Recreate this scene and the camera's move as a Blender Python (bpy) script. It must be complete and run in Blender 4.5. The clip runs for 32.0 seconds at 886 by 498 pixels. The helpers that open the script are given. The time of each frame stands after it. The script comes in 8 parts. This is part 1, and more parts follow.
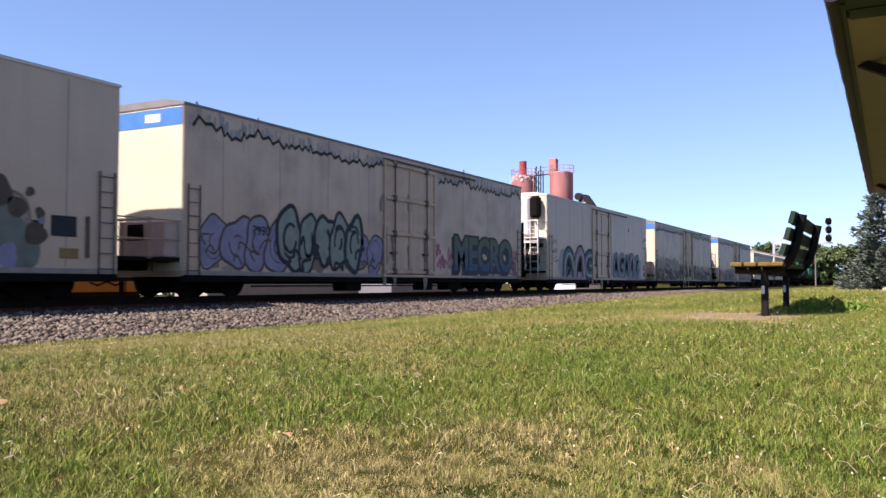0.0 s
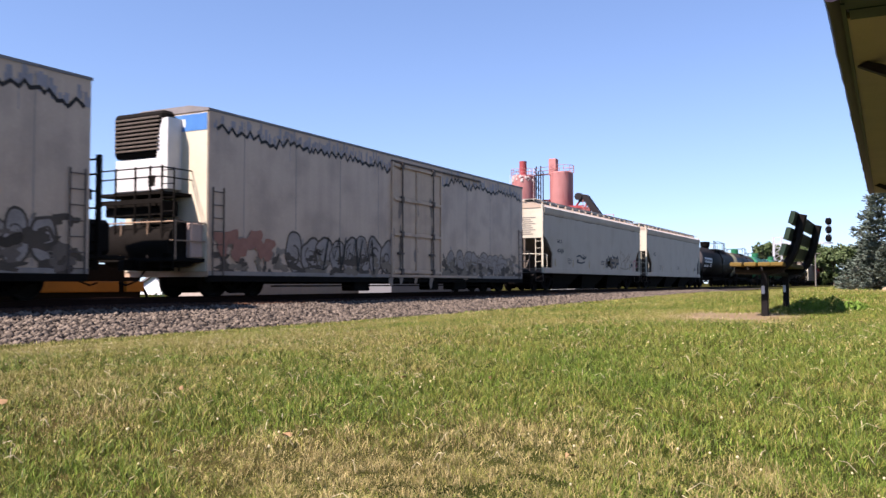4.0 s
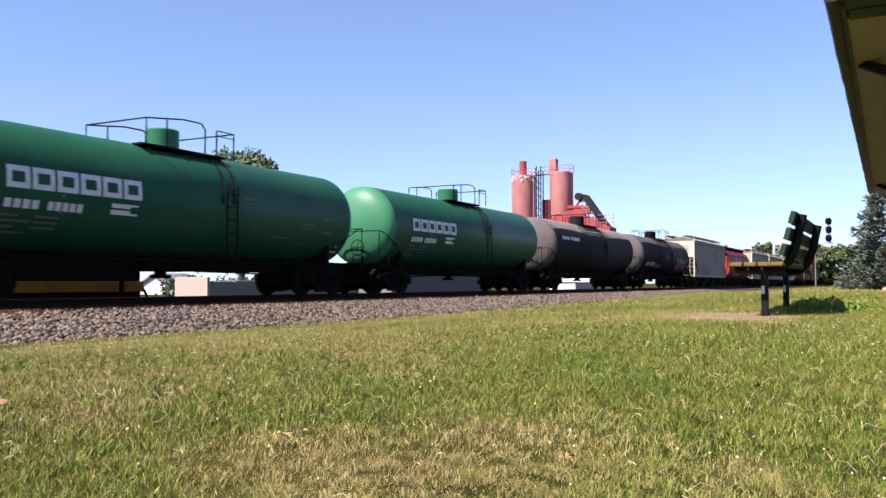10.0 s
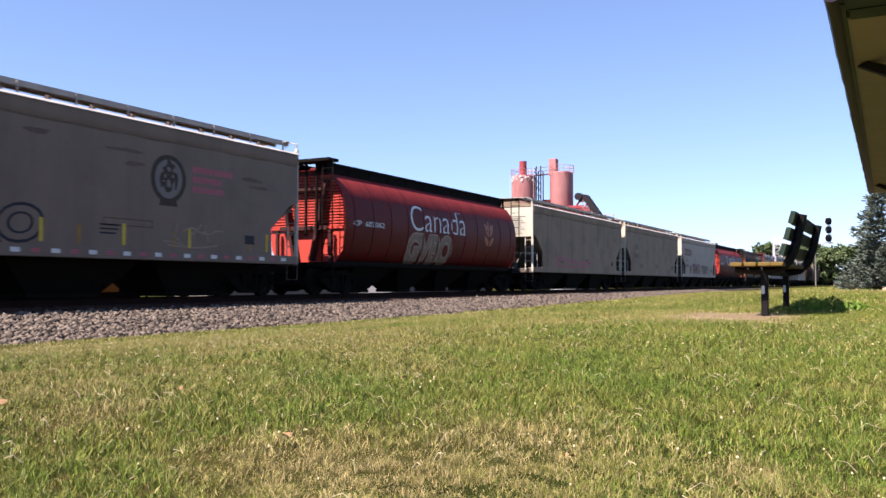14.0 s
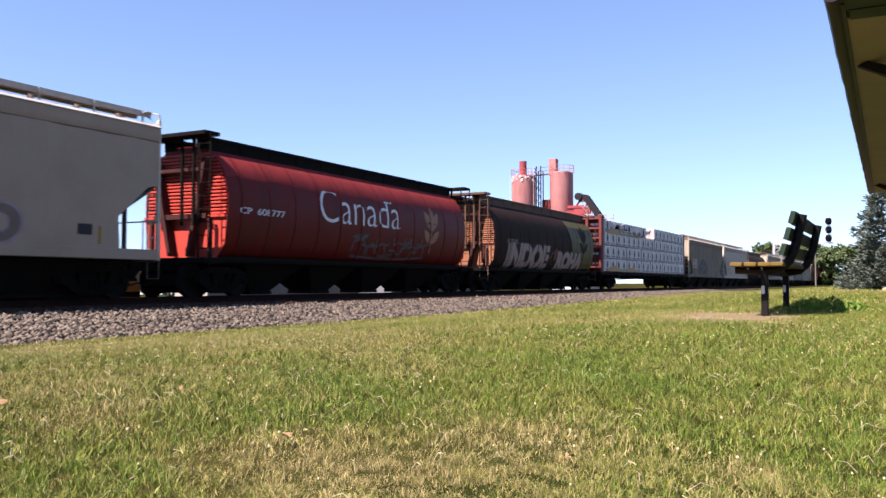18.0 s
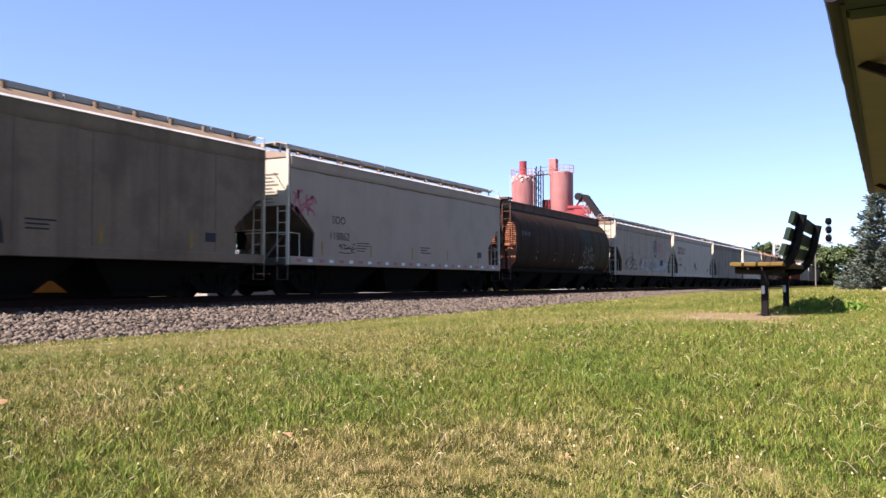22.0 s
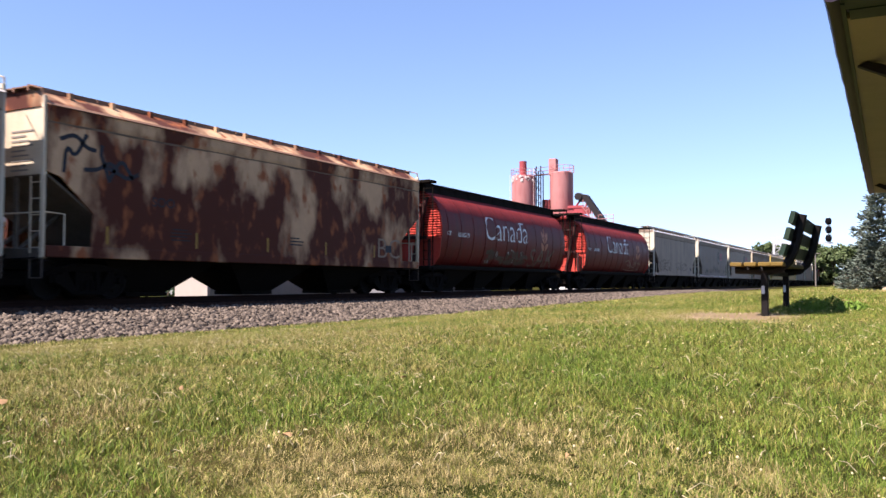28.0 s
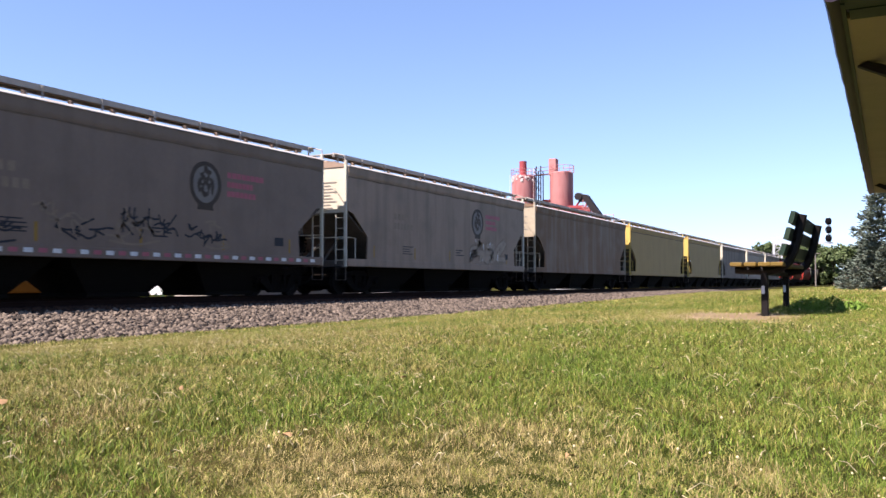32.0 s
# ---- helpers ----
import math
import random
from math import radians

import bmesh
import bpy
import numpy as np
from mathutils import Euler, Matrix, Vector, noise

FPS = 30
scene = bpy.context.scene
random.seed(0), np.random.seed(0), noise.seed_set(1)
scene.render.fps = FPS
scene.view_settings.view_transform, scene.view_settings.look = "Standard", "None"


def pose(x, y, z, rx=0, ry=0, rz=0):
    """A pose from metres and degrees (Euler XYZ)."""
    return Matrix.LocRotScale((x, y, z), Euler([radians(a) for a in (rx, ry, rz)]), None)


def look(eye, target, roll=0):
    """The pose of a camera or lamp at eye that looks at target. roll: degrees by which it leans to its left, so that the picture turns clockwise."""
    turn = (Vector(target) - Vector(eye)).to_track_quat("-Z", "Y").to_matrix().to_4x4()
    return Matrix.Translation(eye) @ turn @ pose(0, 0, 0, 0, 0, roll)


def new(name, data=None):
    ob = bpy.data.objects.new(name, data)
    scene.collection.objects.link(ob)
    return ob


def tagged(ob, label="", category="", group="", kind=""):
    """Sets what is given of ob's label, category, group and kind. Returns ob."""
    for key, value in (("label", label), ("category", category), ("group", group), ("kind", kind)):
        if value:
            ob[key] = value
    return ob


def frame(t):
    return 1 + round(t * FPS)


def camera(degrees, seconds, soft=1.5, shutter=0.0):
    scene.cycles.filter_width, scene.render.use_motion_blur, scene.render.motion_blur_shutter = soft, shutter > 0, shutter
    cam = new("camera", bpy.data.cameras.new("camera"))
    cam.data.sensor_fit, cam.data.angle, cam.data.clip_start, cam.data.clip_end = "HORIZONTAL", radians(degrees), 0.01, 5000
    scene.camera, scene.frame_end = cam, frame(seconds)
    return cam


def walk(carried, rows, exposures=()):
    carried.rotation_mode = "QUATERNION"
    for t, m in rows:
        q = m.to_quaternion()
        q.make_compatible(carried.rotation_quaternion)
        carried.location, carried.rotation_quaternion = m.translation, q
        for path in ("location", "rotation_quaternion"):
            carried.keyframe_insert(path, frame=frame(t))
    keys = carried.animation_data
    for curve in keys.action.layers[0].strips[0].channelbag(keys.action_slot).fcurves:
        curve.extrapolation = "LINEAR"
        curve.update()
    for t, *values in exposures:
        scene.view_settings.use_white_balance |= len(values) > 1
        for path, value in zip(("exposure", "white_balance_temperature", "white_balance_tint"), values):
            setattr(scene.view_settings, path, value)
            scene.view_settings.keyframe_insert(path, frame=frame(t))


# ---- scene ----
# World: x to the right of the line, y along the line (trains come from +y), z up, rail head at z = 0.
cam = camera(54.9, 32.0, soft=1.5, shutter=0.12)
EYE = (0.0, 0.0, 0.38)
TURN, TILT = 28.09, 2.31
CAM_POSE = pose(EYE[0], EYE[1], EYE[2], 90 + TILT, 0, TURN)
walk(cam, [(0.0, CAM_POSE), (32.0, CAM_POSE)], exposures=[(0.0, 1.27, 6470, 25), (10.0, 1.34, 6480, 25), (18.0, 1.44, 6500, 25), (25.0, 1.48, 6520, 25), (32.0, 1.48, 6520, 25)])

# ---- light ----
SUN_TO = Vector((-0.36, -0.70, 1.0)).normalized()
world = bpy.data.worlds.new("sky")
world.use_nodes = True
scene.world = world
wn = world.node_tree
sky = wn.nodes.new("ShaderNodeTexSky")
sky.sky_type = "NISHITA"
sky.sun_disc = False
sky.sun_elevation = math.asin(SUN_TO.z)
sky.sun_rotation = math.atan2(SUN_TO.x, SUN_TO.y)
sky.air_density, sky.dust_density, sky.ozone_density = 1.0, 0.0, 4.5
coord = wn.nodes.new("ShaderNodeTexCoord")
lift = wn.nodes.new("ShaderNodeVectorMath")
lift.operation = "MULTIPLY_ADD"
lift.inputs[1].default_value, lift.inputs[2].default_value = (1.0, 1.0, 0.91), (0.0, 0.0, 0.055)
wn.links.new(coord.outputs["Generated"], lift.inputs[0])
wn.links.new(lift.outputs[0], sky.inputs[0])
wn.links.new(sky.outputs[0], wn.nodes["Background"].inputs[0])
wn.nodes["Background"].inputs[1].default_value = 0.082
sun_data = bpy.data.lights.new("sun", "SUN")
sun_data.energy, sun_data.angle, sun_data.color = 5.0, radians(0.55), (1.0, 0.94, 0.84)
sun = new("sun", sun_data)
sun.matrix_world = look(SUN_TO * 50, (0, 0, 0))

# ---- materials ----
MATS = {}


def mat(name, rgb, rough=0.6, metal=0.0, var=0.15, scale=2.0, dark=None, dirt=0.0, streak=0.0, bump=0.0, bump_scale=30.0,
        piece=0.0, spec=0.22, island=0.0):
    """Paint, steel, stone, wood: a base colour with a broad and a fine variation, streaks that run down, dirt and relief."""
    if name in MATS:
        return MATS[name]
    m = bpy.data.materials.new(name)
    m.use_nodes = True
    t = m.node_tree
    n, l = t.nodes, t.links
    b = n["Principled BSDF"]
    b.inputs["Roughness"].default_value = rough
    b.inputs["Metallic"].default_value = metal
    b.inputs["Specular IOR Level"].default_value = spec
    tc = n.new("ShaderNodeTexCoord")
    base = n.new("ShaderNodeRGB")
    base.outputs[0].default_value = (*rgb, 1)
    out = base.outputs[0]
    d = dark or tuple(c * 0.45 for c in rgb)

    def noise_at(s, detail, vec_scale=None):
        q = n.new("ShaderNodeTexNoise")
        q.inputs["Scale"].default_value = s
        q.inputs["Detail"].default_value = detail
        if vec_scale:
            mp = n.new("ShaderNodeMapping")
            mp.inputs["Scale"].default_value = vec_scale
            l.new(tc.outputs["Object"], mp.inputs[0])
            l.new(mp.outputs[0], q.inputs["Vector"])
        else:
            l.new(tc.outputs["Object"], q.inputs["Vector"])
        return q.outputs["Fac"]

    def ramp(fac, lo, hi, top):
        r = n.new("ShaderNodeMapRange")
        r.inputs["From Min"].default_value, r.inputs["From Max"].default_value = lo, hi
        r.inputs["To Max"].default_value = top
        l.new(fac, r.inputs["Value"])
        return r.outputs[0]

    def mix(a, col, fac, mode="MIX"):
        x = n.new("ShaderNodeMix")
        x.data_type, x.blend_type = "RGBA", mode
        l.new(fac, x.inputs["Factor"])
        l.new(a, x.inputs["A"])
        x.inputs["B"].default_value = (*col, 1)
        return x.outputs["Result"]

    if var:
        out = mix(out, tuple(c * 0.6 for c in rgb), ramp(noise_at(scale, 4), 0.35, 0.7, var * 2))
        out = mix(out, tuple(min(1, c * 1.25 + 0.01) for c in rgb), ramp(noise_at(scale * 14, 3), 0.45, 0.75, var * 1.6))
    if streak:
        out = mix(out, d, ramp(noise_at(1.0, 5, (1.0, 2.6, 0.22)), 0.46, 0.72, streak))
    if dirt:
        out = mix(out, d, ramp(noise_at(0.9, 8), 0.48, 0.66, dirt))
    for amount, source in ((piece, "ShaderNodeObjectInfo"), (island, "ShaderNodeNewGeometry")):
        if amount:
            oi = n.new(source)
            rnd = oi.outputs["Random" if source.endswith("ObjectInfo") else "Random Per Island"]
            out = mix(out, d, ramp(rnd, 0.0, 1.0, amount))
    l.new(out, b.inputs["Base Color"])
    if bump:
        bp = n.new("ShaderNodeBump")
        bp.inputs["Strength"].default_value = bump
        bp.inputs["Distance"].default_value = 0.02
        l.new(noise_at(bump_scale, 5), bp.inputs["Height"])
        l.new(bp.outputs[0], b.inputs["Normal"])
    MATS[name] = m
    return m


def patch_mat(name, rgb, other, scale=0.5, lo=0.45, hi=0.6, third=None, rough=0.85, stretch=(1, 1, 1), spec=0.3):
    """Two colours in patches, as of old grass or of rust over paint, a third in small flecks."""
    m = mat(name, rgb, rough, 0, 0.22, 3.0, bump=0.3, bump_scale=40, spec=spec)
    n, l = m.node_tree.nodes, m.node_tree.links
    b = n["Principled BSDF"]
    src = b.inputs["Base Color"].links[0].from_socket
    tc = n.new("ShaderNodeTexCoord")
    mp = n.new("ShaderNodeMapping")
    mp.inputs["Scale"].default_value = stretch
    l.new(tc.outputs["Object"], mp.inputs[0])
    for k, (col, s, a, z) in enumerate(((other, scale, lo, hi), (third, scale * 4.3, 0.55, 0.68))):
        if not col:
            continue
        q = n.new("ShaderNodeTexNoise")
        q.inputs["Scale"].default_value, q.inputs["Detail"].default_value = s, 7
        l.new(mp.outputs[0], q.inputs["Vector"])
        r = n.new("ShaderNodeMapRange")
        r.inputs["From Min"].default_value, r.inputs["From Max"].default_value = a, z
        l.new(q.outputs["Fac"], r.inputs["Value"])
        x = n.new("ShaderNodeMix")
        x.data_type = "RGBA"
        l.new(r.outputs[0], x.inputs["Factor"])
        l.new(src, x.inputs["A"])
        x.inputs["B"].default_value = (*col, 1)
        src = x.outputs["Result"]
    l.new(src, b.inputs["Base Color"])
    return m


# ---- mesh helpers ----
class Geo:
    """Collects faces of one mesh."""

    def __init__(self):
        self.v, self.f, self.m = [], [], []

    def add(self, verts, faces, mi=0):
        o = len(self.v)
        self.v.extend(verts)
        self.f.extend([tuple(i + o for i in f) for f in faces])
        self.m.extend([mi] * len(faces))
        return self

    def box(self, x0, x1, y0, y1, z0, z1, mi=0, c=0.0):
        xs, ys, zs = (min(x0, x1), max(x0, x1)), (min(y0, y1), max(y0, y1)), (min(z0, z1), max(z0, z1))
        if not c:
            v = [(xs[i], ys[j], zs[k]) for i in (0, 1) for j in (0, 1) for k in (0, 1)]
            return self.add(v, [(0, 1, 3, 2), (4, 6, 7, 5), (0, 4, 5, 1), (2, 3, 7, 6), (0, 2, 6, 4), (1, 5, 7, 3)], mi)
        v, at = [], {}
        for i in (0, 1):
            for j in (0, 1):
                for k in (0, 1):
                    s = (1 - 2 * i, 1 - 2 * j, 1 - 2 * k)
                    p = (xs[i], ys[j], zs[k])
                    for a in range(3):
                        at[i, j, k, a] = len(v)
                        v.append(tuple(p[q] + (0 if q == a else s[q] * c) for q in range(3)))
        f = []
        for a in range(3):
            o1, o2 = [q for q in range(3) if q != a]
            for s in (0, 1):
                loop = []
                for p, r in ((0, 0), (1, 0), (1, 1), (0, 1)):
                    key = [0, 0, 0]
                    key[a], key[o1], key[o2] = s, p, r
                    loop.append(at[(*key, a)])
                f.append(tuple(loop))
            for p in (0, 1):
                for r in (0, 1):
                    k0, k1 = [0, 0, 0], [0, 0, 0]
                    k0[o1] = k1[o1] = p
                    k0[o2] = k1[o2] = r
                    k1[a] = 1
                    f.append((at[(*k0, o1)], at[(*k1, o1)], at[(*k1, o2)], at[(*k0, o2)]))
        for i in (0, 1):
            for j in (0, 1):
                for k in (0, 1):
                    f.append(tuple(at[i, j, k, a] for a in range(3)))
        return self.add(v, f, mi)

    def prism(self, poly, axis, a, b, mi=0):
        """A polygon in the two other axes, in order, drawn out along axis from a to b."""
        def at(p, s):
            return {"x": (s, p[0], p[1]), "y": (p[0], s, p[1]), "z": (p[0], p[1], s)}[axis]
        n = len(poly)
        v = [at(p, a) for p in poly] + [at(p, b) for p in poly]
        f = [tuple(range(n)), tuple(range(2 * n - 1, n - 1, -1))]
        f += [(i, (i + 1) % n, n + (i + 1) % n, n + i) for i in range(n)]
        return self.add(v, f, mi)

    def loft(self, rings, mi=0, caps=True, closed=True):
        n = len(rings[0])
        v = [p for r in rings for p in r]
        f = []
        for k in range(len(rings) - 1):
            for i in range(n if closed else n - 1):
                j = (i + 1) % n
                f.append((k * n + i, k * n + j, (k + 1) * n + j, (k + 1) * n + i))
        if caps:
            f += [tuple(range(n)), tuple(range(len(v) - 1, len(v) - n - 1, -1))]
        return self.add(v, f, mi)

    def tube(self, pts, r, seg=6, mi=0):
        pts = [Vector(p) for p in pts]
        rings = []
        for i, p in enumerate(pts):
            d = (pts[min(i + 1, len(pts) - 1)] - pts[max(i - 1, 0)]).normalized()
            side = d.orthogonal().normalized() if i == 0 else (side - d * side.dot(d)).normalized()
            up = d.cross(side)
            rings.append([tuple(p + side * (r * math.cos(6.2832 * k / seg)) + up * (r * math.sin(6.2832 * k / seg))) for k in range(seg)])
        return self.loft(rings, mi)

    def cyl(self, p0, p1, r0, r1=None, seg=16, mi=0):
        p0, p1 = Vector(p0), Vector(p1)
        d = (p1 - p0).normalized()
        s = d.orthogonal().normalized()
        u = d.cross(s)
        r1 = r0 if r1 is None else r1
        rings = [[tuple(p + s * (r * math.cos(6.28318 * k / seg)) + u * (r * math.sin(6.28318 * k / seg))) for k in range(seg)] for p, r in ((p0, r0), (p1, r1))]
        return self.loft(rings, mi)

    def lathe(self, prof, axis="y", centre=(0, 0, 0), seg=32, mi=0):
        rings = []
        for a, r in prof:
            ring = []
            for k in range(seg):
                c, s = r * math.cos(6.28318 * k / seg), r * math.sin(6.28318 * k / seg)
                p = {"y": (c, a, s), "z": (c, s, a), "x": (a, c, s)}[axis]
                ring.append(tuple(p[i] + centre[i] for i in range(3)))
            rings.append(ring)
        return self.loft(rings, mi)

    def mesh(self, name, mats, smooth=35):
        me = bpy.data.meshes.new(name)
        me.from_pydata(self.v, [], self.f)
        for q in mats if isinstance(mats, (list, tuple)) else [mats]:
            me.materials.append(q)
        if len(self.f) < 30000:
            bm = bmesh.new()
            bm.from_mesh(me)
            bmesh.ops.recalc_face_normals(bm, faces=bm.faces)
            bm.to_mesh(me)
            bm.free()
        me.polygons.foreach_set("material_index", self.m)
        if smooth:
            me.polygons.foreach_set("use_smooth", [True] * len(me.polygons))
            me.set_sharp_from_angle(angle=radians(smooth))
        me.update()
        return me


MESHES = {}


def part(name, geo, material, parent, label="", at=None, key=None, smooth=35):
    """One mesh object under a thing or under a part. key: alike parts share one mesh; geo may then be a function."""
    if key is not None:
        key = (key, tuple(q.name for q in material) if isinstance(material, (list, tuple)) else material.name)
    if key is None or key not in MESHES:
        me = (geo() if callable(geo) else geo).mesh(name, material, smooth)
        if key is not None:
            MESHES[key] = me
    else:
        me = MESHES[key]
    ob = new(name, me)
    ob.parent = parent
    if at is not None:
        ob.matrix_basis = at if isinstance(at, Matrix) else Matrix.Translation(at)
    if label:
        tagged(ob, label)
    return ob


def thing(name, at, label, category, group="", kind=""):
    ob = new(name)
    ob.empty_display_size = 0.3
    ob.matrix_basis = at if isinstance(at, Matrix) else Matrix.Translation(at)
    return tagged(ob, label, category, group, kind)


def solid(name, geo, material, at, label, category="", group="", kind="", smooth=35):
    ob = new(name, geo.mesh(name, material, smooth))
    ob.matrix_basis = at if isinstance(at, Matrix) else Matrix.Translation(at)
    return tagged(ob, label, category, group, kind)


def smooth01(t):
    t = max(0.0, min(1.0, t))
    return t * t * (3 - 2 * t)


# ---- ground ----
TRACK_X = -18.0


def low(y):
    """Height of the foot of the ballast along the line."""
    return -0.575 + 0.275 * smooth01((y - 15) / 50) + 0.18 * smooth01((y - 55) / 80) + 0.08 * smooth01((y - 130) / 150)


def toe(y):
    return -12.2 - 0.5 * smooth01((y - 20) / 60) - 0.4 * smooth01((y - 80) / 80)


def lawn(x, y):
    high = 0.14 - 0.30 * math.exp(-(x * x + (y - 1.0) ** 2) / 26.0)
    lo = low(y)
    t = smooth01((x - toe(y)) / 11.0)
    bumps = 0.025 * noise.noise((x * 0.35, y * 0.35, 0)) + 0.012 * noise.noise((x * 1.3, y * 1.3, 5))
    return lo + (high - lo) * t + bumps * t


def ground_z(x, y):
    if x < -12.0:
        return min(lawn(x, y), low(y)) - 0.02 * smooth01((-12.0 - x) / 1.0)
    return lawn(x, y)


def axis_steps(edges):
    out = []
    for a, b, s in edges:
        k = max(1, round((b - a) / s))
        out += [a + (b - a) * i / k for i in range(k)]
    return out + [edges[-1][1]]


def build_ground():
    xs = axis_steps([(-3000, -400, 400), (-400, -60, 40), (-60, -24, 6), (-24, -13.5, 1.5), (-13.5, 10, 0.35), (10, 40, 3), (40, 300, 30), (300, 2500, 300)])
    ys = axis_steps([(-900, -60, 120), (-60, -8, 8), (-8, 32, 0.4), (32, 130, 2.5), (130, 500, 20), (500, 4200, 300)])
    g = Geo()
    nx = len(xs)
    for y in ys:
        for x in xs:
            g.v.append((x, y, ground_z(x, y)))
    for j in range(len(ys) - 1):
        for i in range(nx - 1):
            a = j * nx + i
            g.f.append((a, a + 1, a + nx + 1, a + nx))
    g.m = [0] * len(g.f)
    m = patch_mat("lawn_soil_and_grass", (0.028, 0.034, 0.008), (0.054, 0.042, 0.015), 0.42, 0.44, 0.60, (0.012, 0.014, 0.004), rough=1.0, spec=0.0)
    solid("ground", g, m, (0, 0, 0), "mown green lawn with dry straw patches", "ground", kind="structure", smooth=60)


def build_track():
    bed = Geo()
    ys = axis_steps([(-60, 60, 4), (60, 200, 10), (200, 700, 50)])
    rings = []
    for y in ys:
        lo = low(y)
        rings.append([(toe(y), y, lo - 0.03), (-13.6, y, lo + (-0.19 - lo) * 0.42), (-15.2, y, -0.19), (-20.4, y, -0.19), (-21.6, y, lo - 0.03), (-21.6, y, lo - 0.5), (toe(y), y, lo - 0.5)])
    bed.loft(rings)
    m = patch_mat("crushed_stone", (0.045, 0.033, 0.025), (0.02, 0.015, 0.012), 9, 0.42, 0.62, (0.12, 0.10, 0.085), rough=0.95, spec=0.1)
    solid("ballast_bed", bed, m, (0, 0, 0), "grey crushed stone ballast bed under the rails", "ballast", kind="structure")
    track = thing("track", (TRACK_X, 0, 0), "straight railway track with rusty steel rails on wooden ties", "track", kind="structure")
    steel = mat("rail_steel", (0.022, 0.011, 0.008), 0.9, 0.0, 0.3, 4, spec=0.05)
    prof = [(-0.075, -0.17), (0.075, -0.17), (0.075, -0.155), (0.012, -0.13), (0.012, -0.045), (0.036, -0.035), (0.036, -0.006), (0.028, 0), (-0.028, 0), (-0.036, -0.006), (-0.036, -0.035), (-0.012, -0.045), (-0.012, -0.13), (-0.075, -0.155)]
    for s in (-1, 1):
        part("rail", Geo().prism(prof, "y", -60, 700), steel, track, at=(s * 0.7535, 0, 0))
    wood = mat("tie_wood", (0.10, 0.075, 0.055), 0.9, 0, 0.3, 6, bump=0.4, piece=0.4)
    for i in range(170):
        part("tie", lambda: Geo().box(-1.3, 1.3, -0.115, 0.115, -0.35, -0.172, c=0.008), wood, track, at=(0.012 * math.sin(i * 2.1), -20 + i * 0.5, 0), key="tie")
    rest = Geo()
    for i in range(300):
        rest.box(-1.3, 1.3, 65 + i * 0.5 - 0.11, 65 + i * 0.5 + 0.11, -0.35, -0.172)
    tagged(part("far_ties", rest, wood, track), kind="stuff")


build_ground()
build_track()

# ---- train: shared parts ----
SPEED = 18.52
CARS = []
WHEELSETS = ([], [])
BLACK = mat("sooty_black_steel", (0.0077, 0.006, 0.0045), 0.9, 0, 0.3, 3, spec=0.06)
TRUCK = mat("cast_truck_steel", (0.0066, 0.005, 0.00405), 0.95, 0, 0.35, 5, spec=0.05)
# The shade below the hopper ends is put into this darker steel.
SHADE_STEEL = mat("shaded_end_steel", (0.11, 0.09, 0.072), 0.85, 0, 0.35, 2, spec=0.1)
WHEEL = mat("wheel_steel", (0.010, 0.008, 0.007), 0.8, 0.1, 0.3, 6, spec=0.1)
BRIGHT = mat("worn_bright_steel", (0.42, 0.41, 0.40), 0.4, 0.8, 0.2, 5)
WHITE_INK = mat("white_stencil_paint", (0.62, 0.62, 0.60), 0.6, 0, 0.2, 6)
BLACK_INK = mat("black_stencil_paint", (0.02, 0.02, 0.025), 0.6, 0, 0.2, 6)
YELLOW_TAPE = mat("yellow_reflective_tape", (0.27, 0.15, 0.022), 0.5, 0, 0.25, 6)
# White that carries the sun's bright line along the eaves, with dirt patches.
EAVE = mat("sunlit_white_eave_paint", (0.5016, 0.4636, 0.4104), 0.6, 0, 0.2, 1.5, dark=(0.228, 0.152, 0.0988), dirt=0.5)
GALV = mat("galvanised_grating", (0.3496, 0.3192, 0.2736), 0.7, 0.0, 0.25, 5)


def truck_geo():
    g = Geo().box(-1.0, 1.0, -0.22, 0.22, 0.42, 0.72, c=0.03)
    for s in (-1, 1):
        for dy in (-0.16, 0, 0.16):
            g.cyl((s * 1.0, dy, 0.2), (s * 1.0, dy, 0.44), 0.065, seg=8)
    for s in (-1, 1):
        g.box(-0.72, 0.72, s * 0.24, s * 0.46, 0.16, 0.62, c=0.04)
        g.box(-0.66, 0.66, s * 0.5, s * 1.25, 0.3, 0.66, c=0.05)
    return g


def side_frame_geo():
    g = Geo()
    top = [(-1.18, 0.52), (-1.1, 0.66), (-0.62, 0.78), (-0.3, 0.84), (0.3, 0.84), (0.62, 0.78), (1.1, 0.66), (1.18, 0.52)]
    g.prism(top + [(1.1, 0.58), (0.62, 0.66), (-0.62, 0.66), (-1.1, 0.58)], "x", -0.08, 0.08)
    g.prism([(-0.72, 0.68), (-0.6, 0.68), (-0.32, 0.22), (-0.42, 0.12), (-0.78, 0.36)], "x", -0.08, 0.08)
    g.prism([(0.72, 0.68), (0.6, 0.68), (0.32, 0.22), (0.42, 0.12), (0.78, 0.36)], "x", -0.08, 0.08)
    g.box(-0.08, 0.08, -0.42, 0.42, 0.1, 0.21, c=0.02)
    for s in (-1, 1):
        g.box(-0.1, 0.1, s * 0.74, s * 1.06, 0.36, 0.6, c=0.03)
        g.cyl((0.05, s * 0.89, 0.457), (0.17, s * 0.89, 0.457), 0.11, 0.09, seg=12)
        g.box(-0.07, 0.07, s * 0.24, s * 0.34, 0.2, 0.72)
    return g


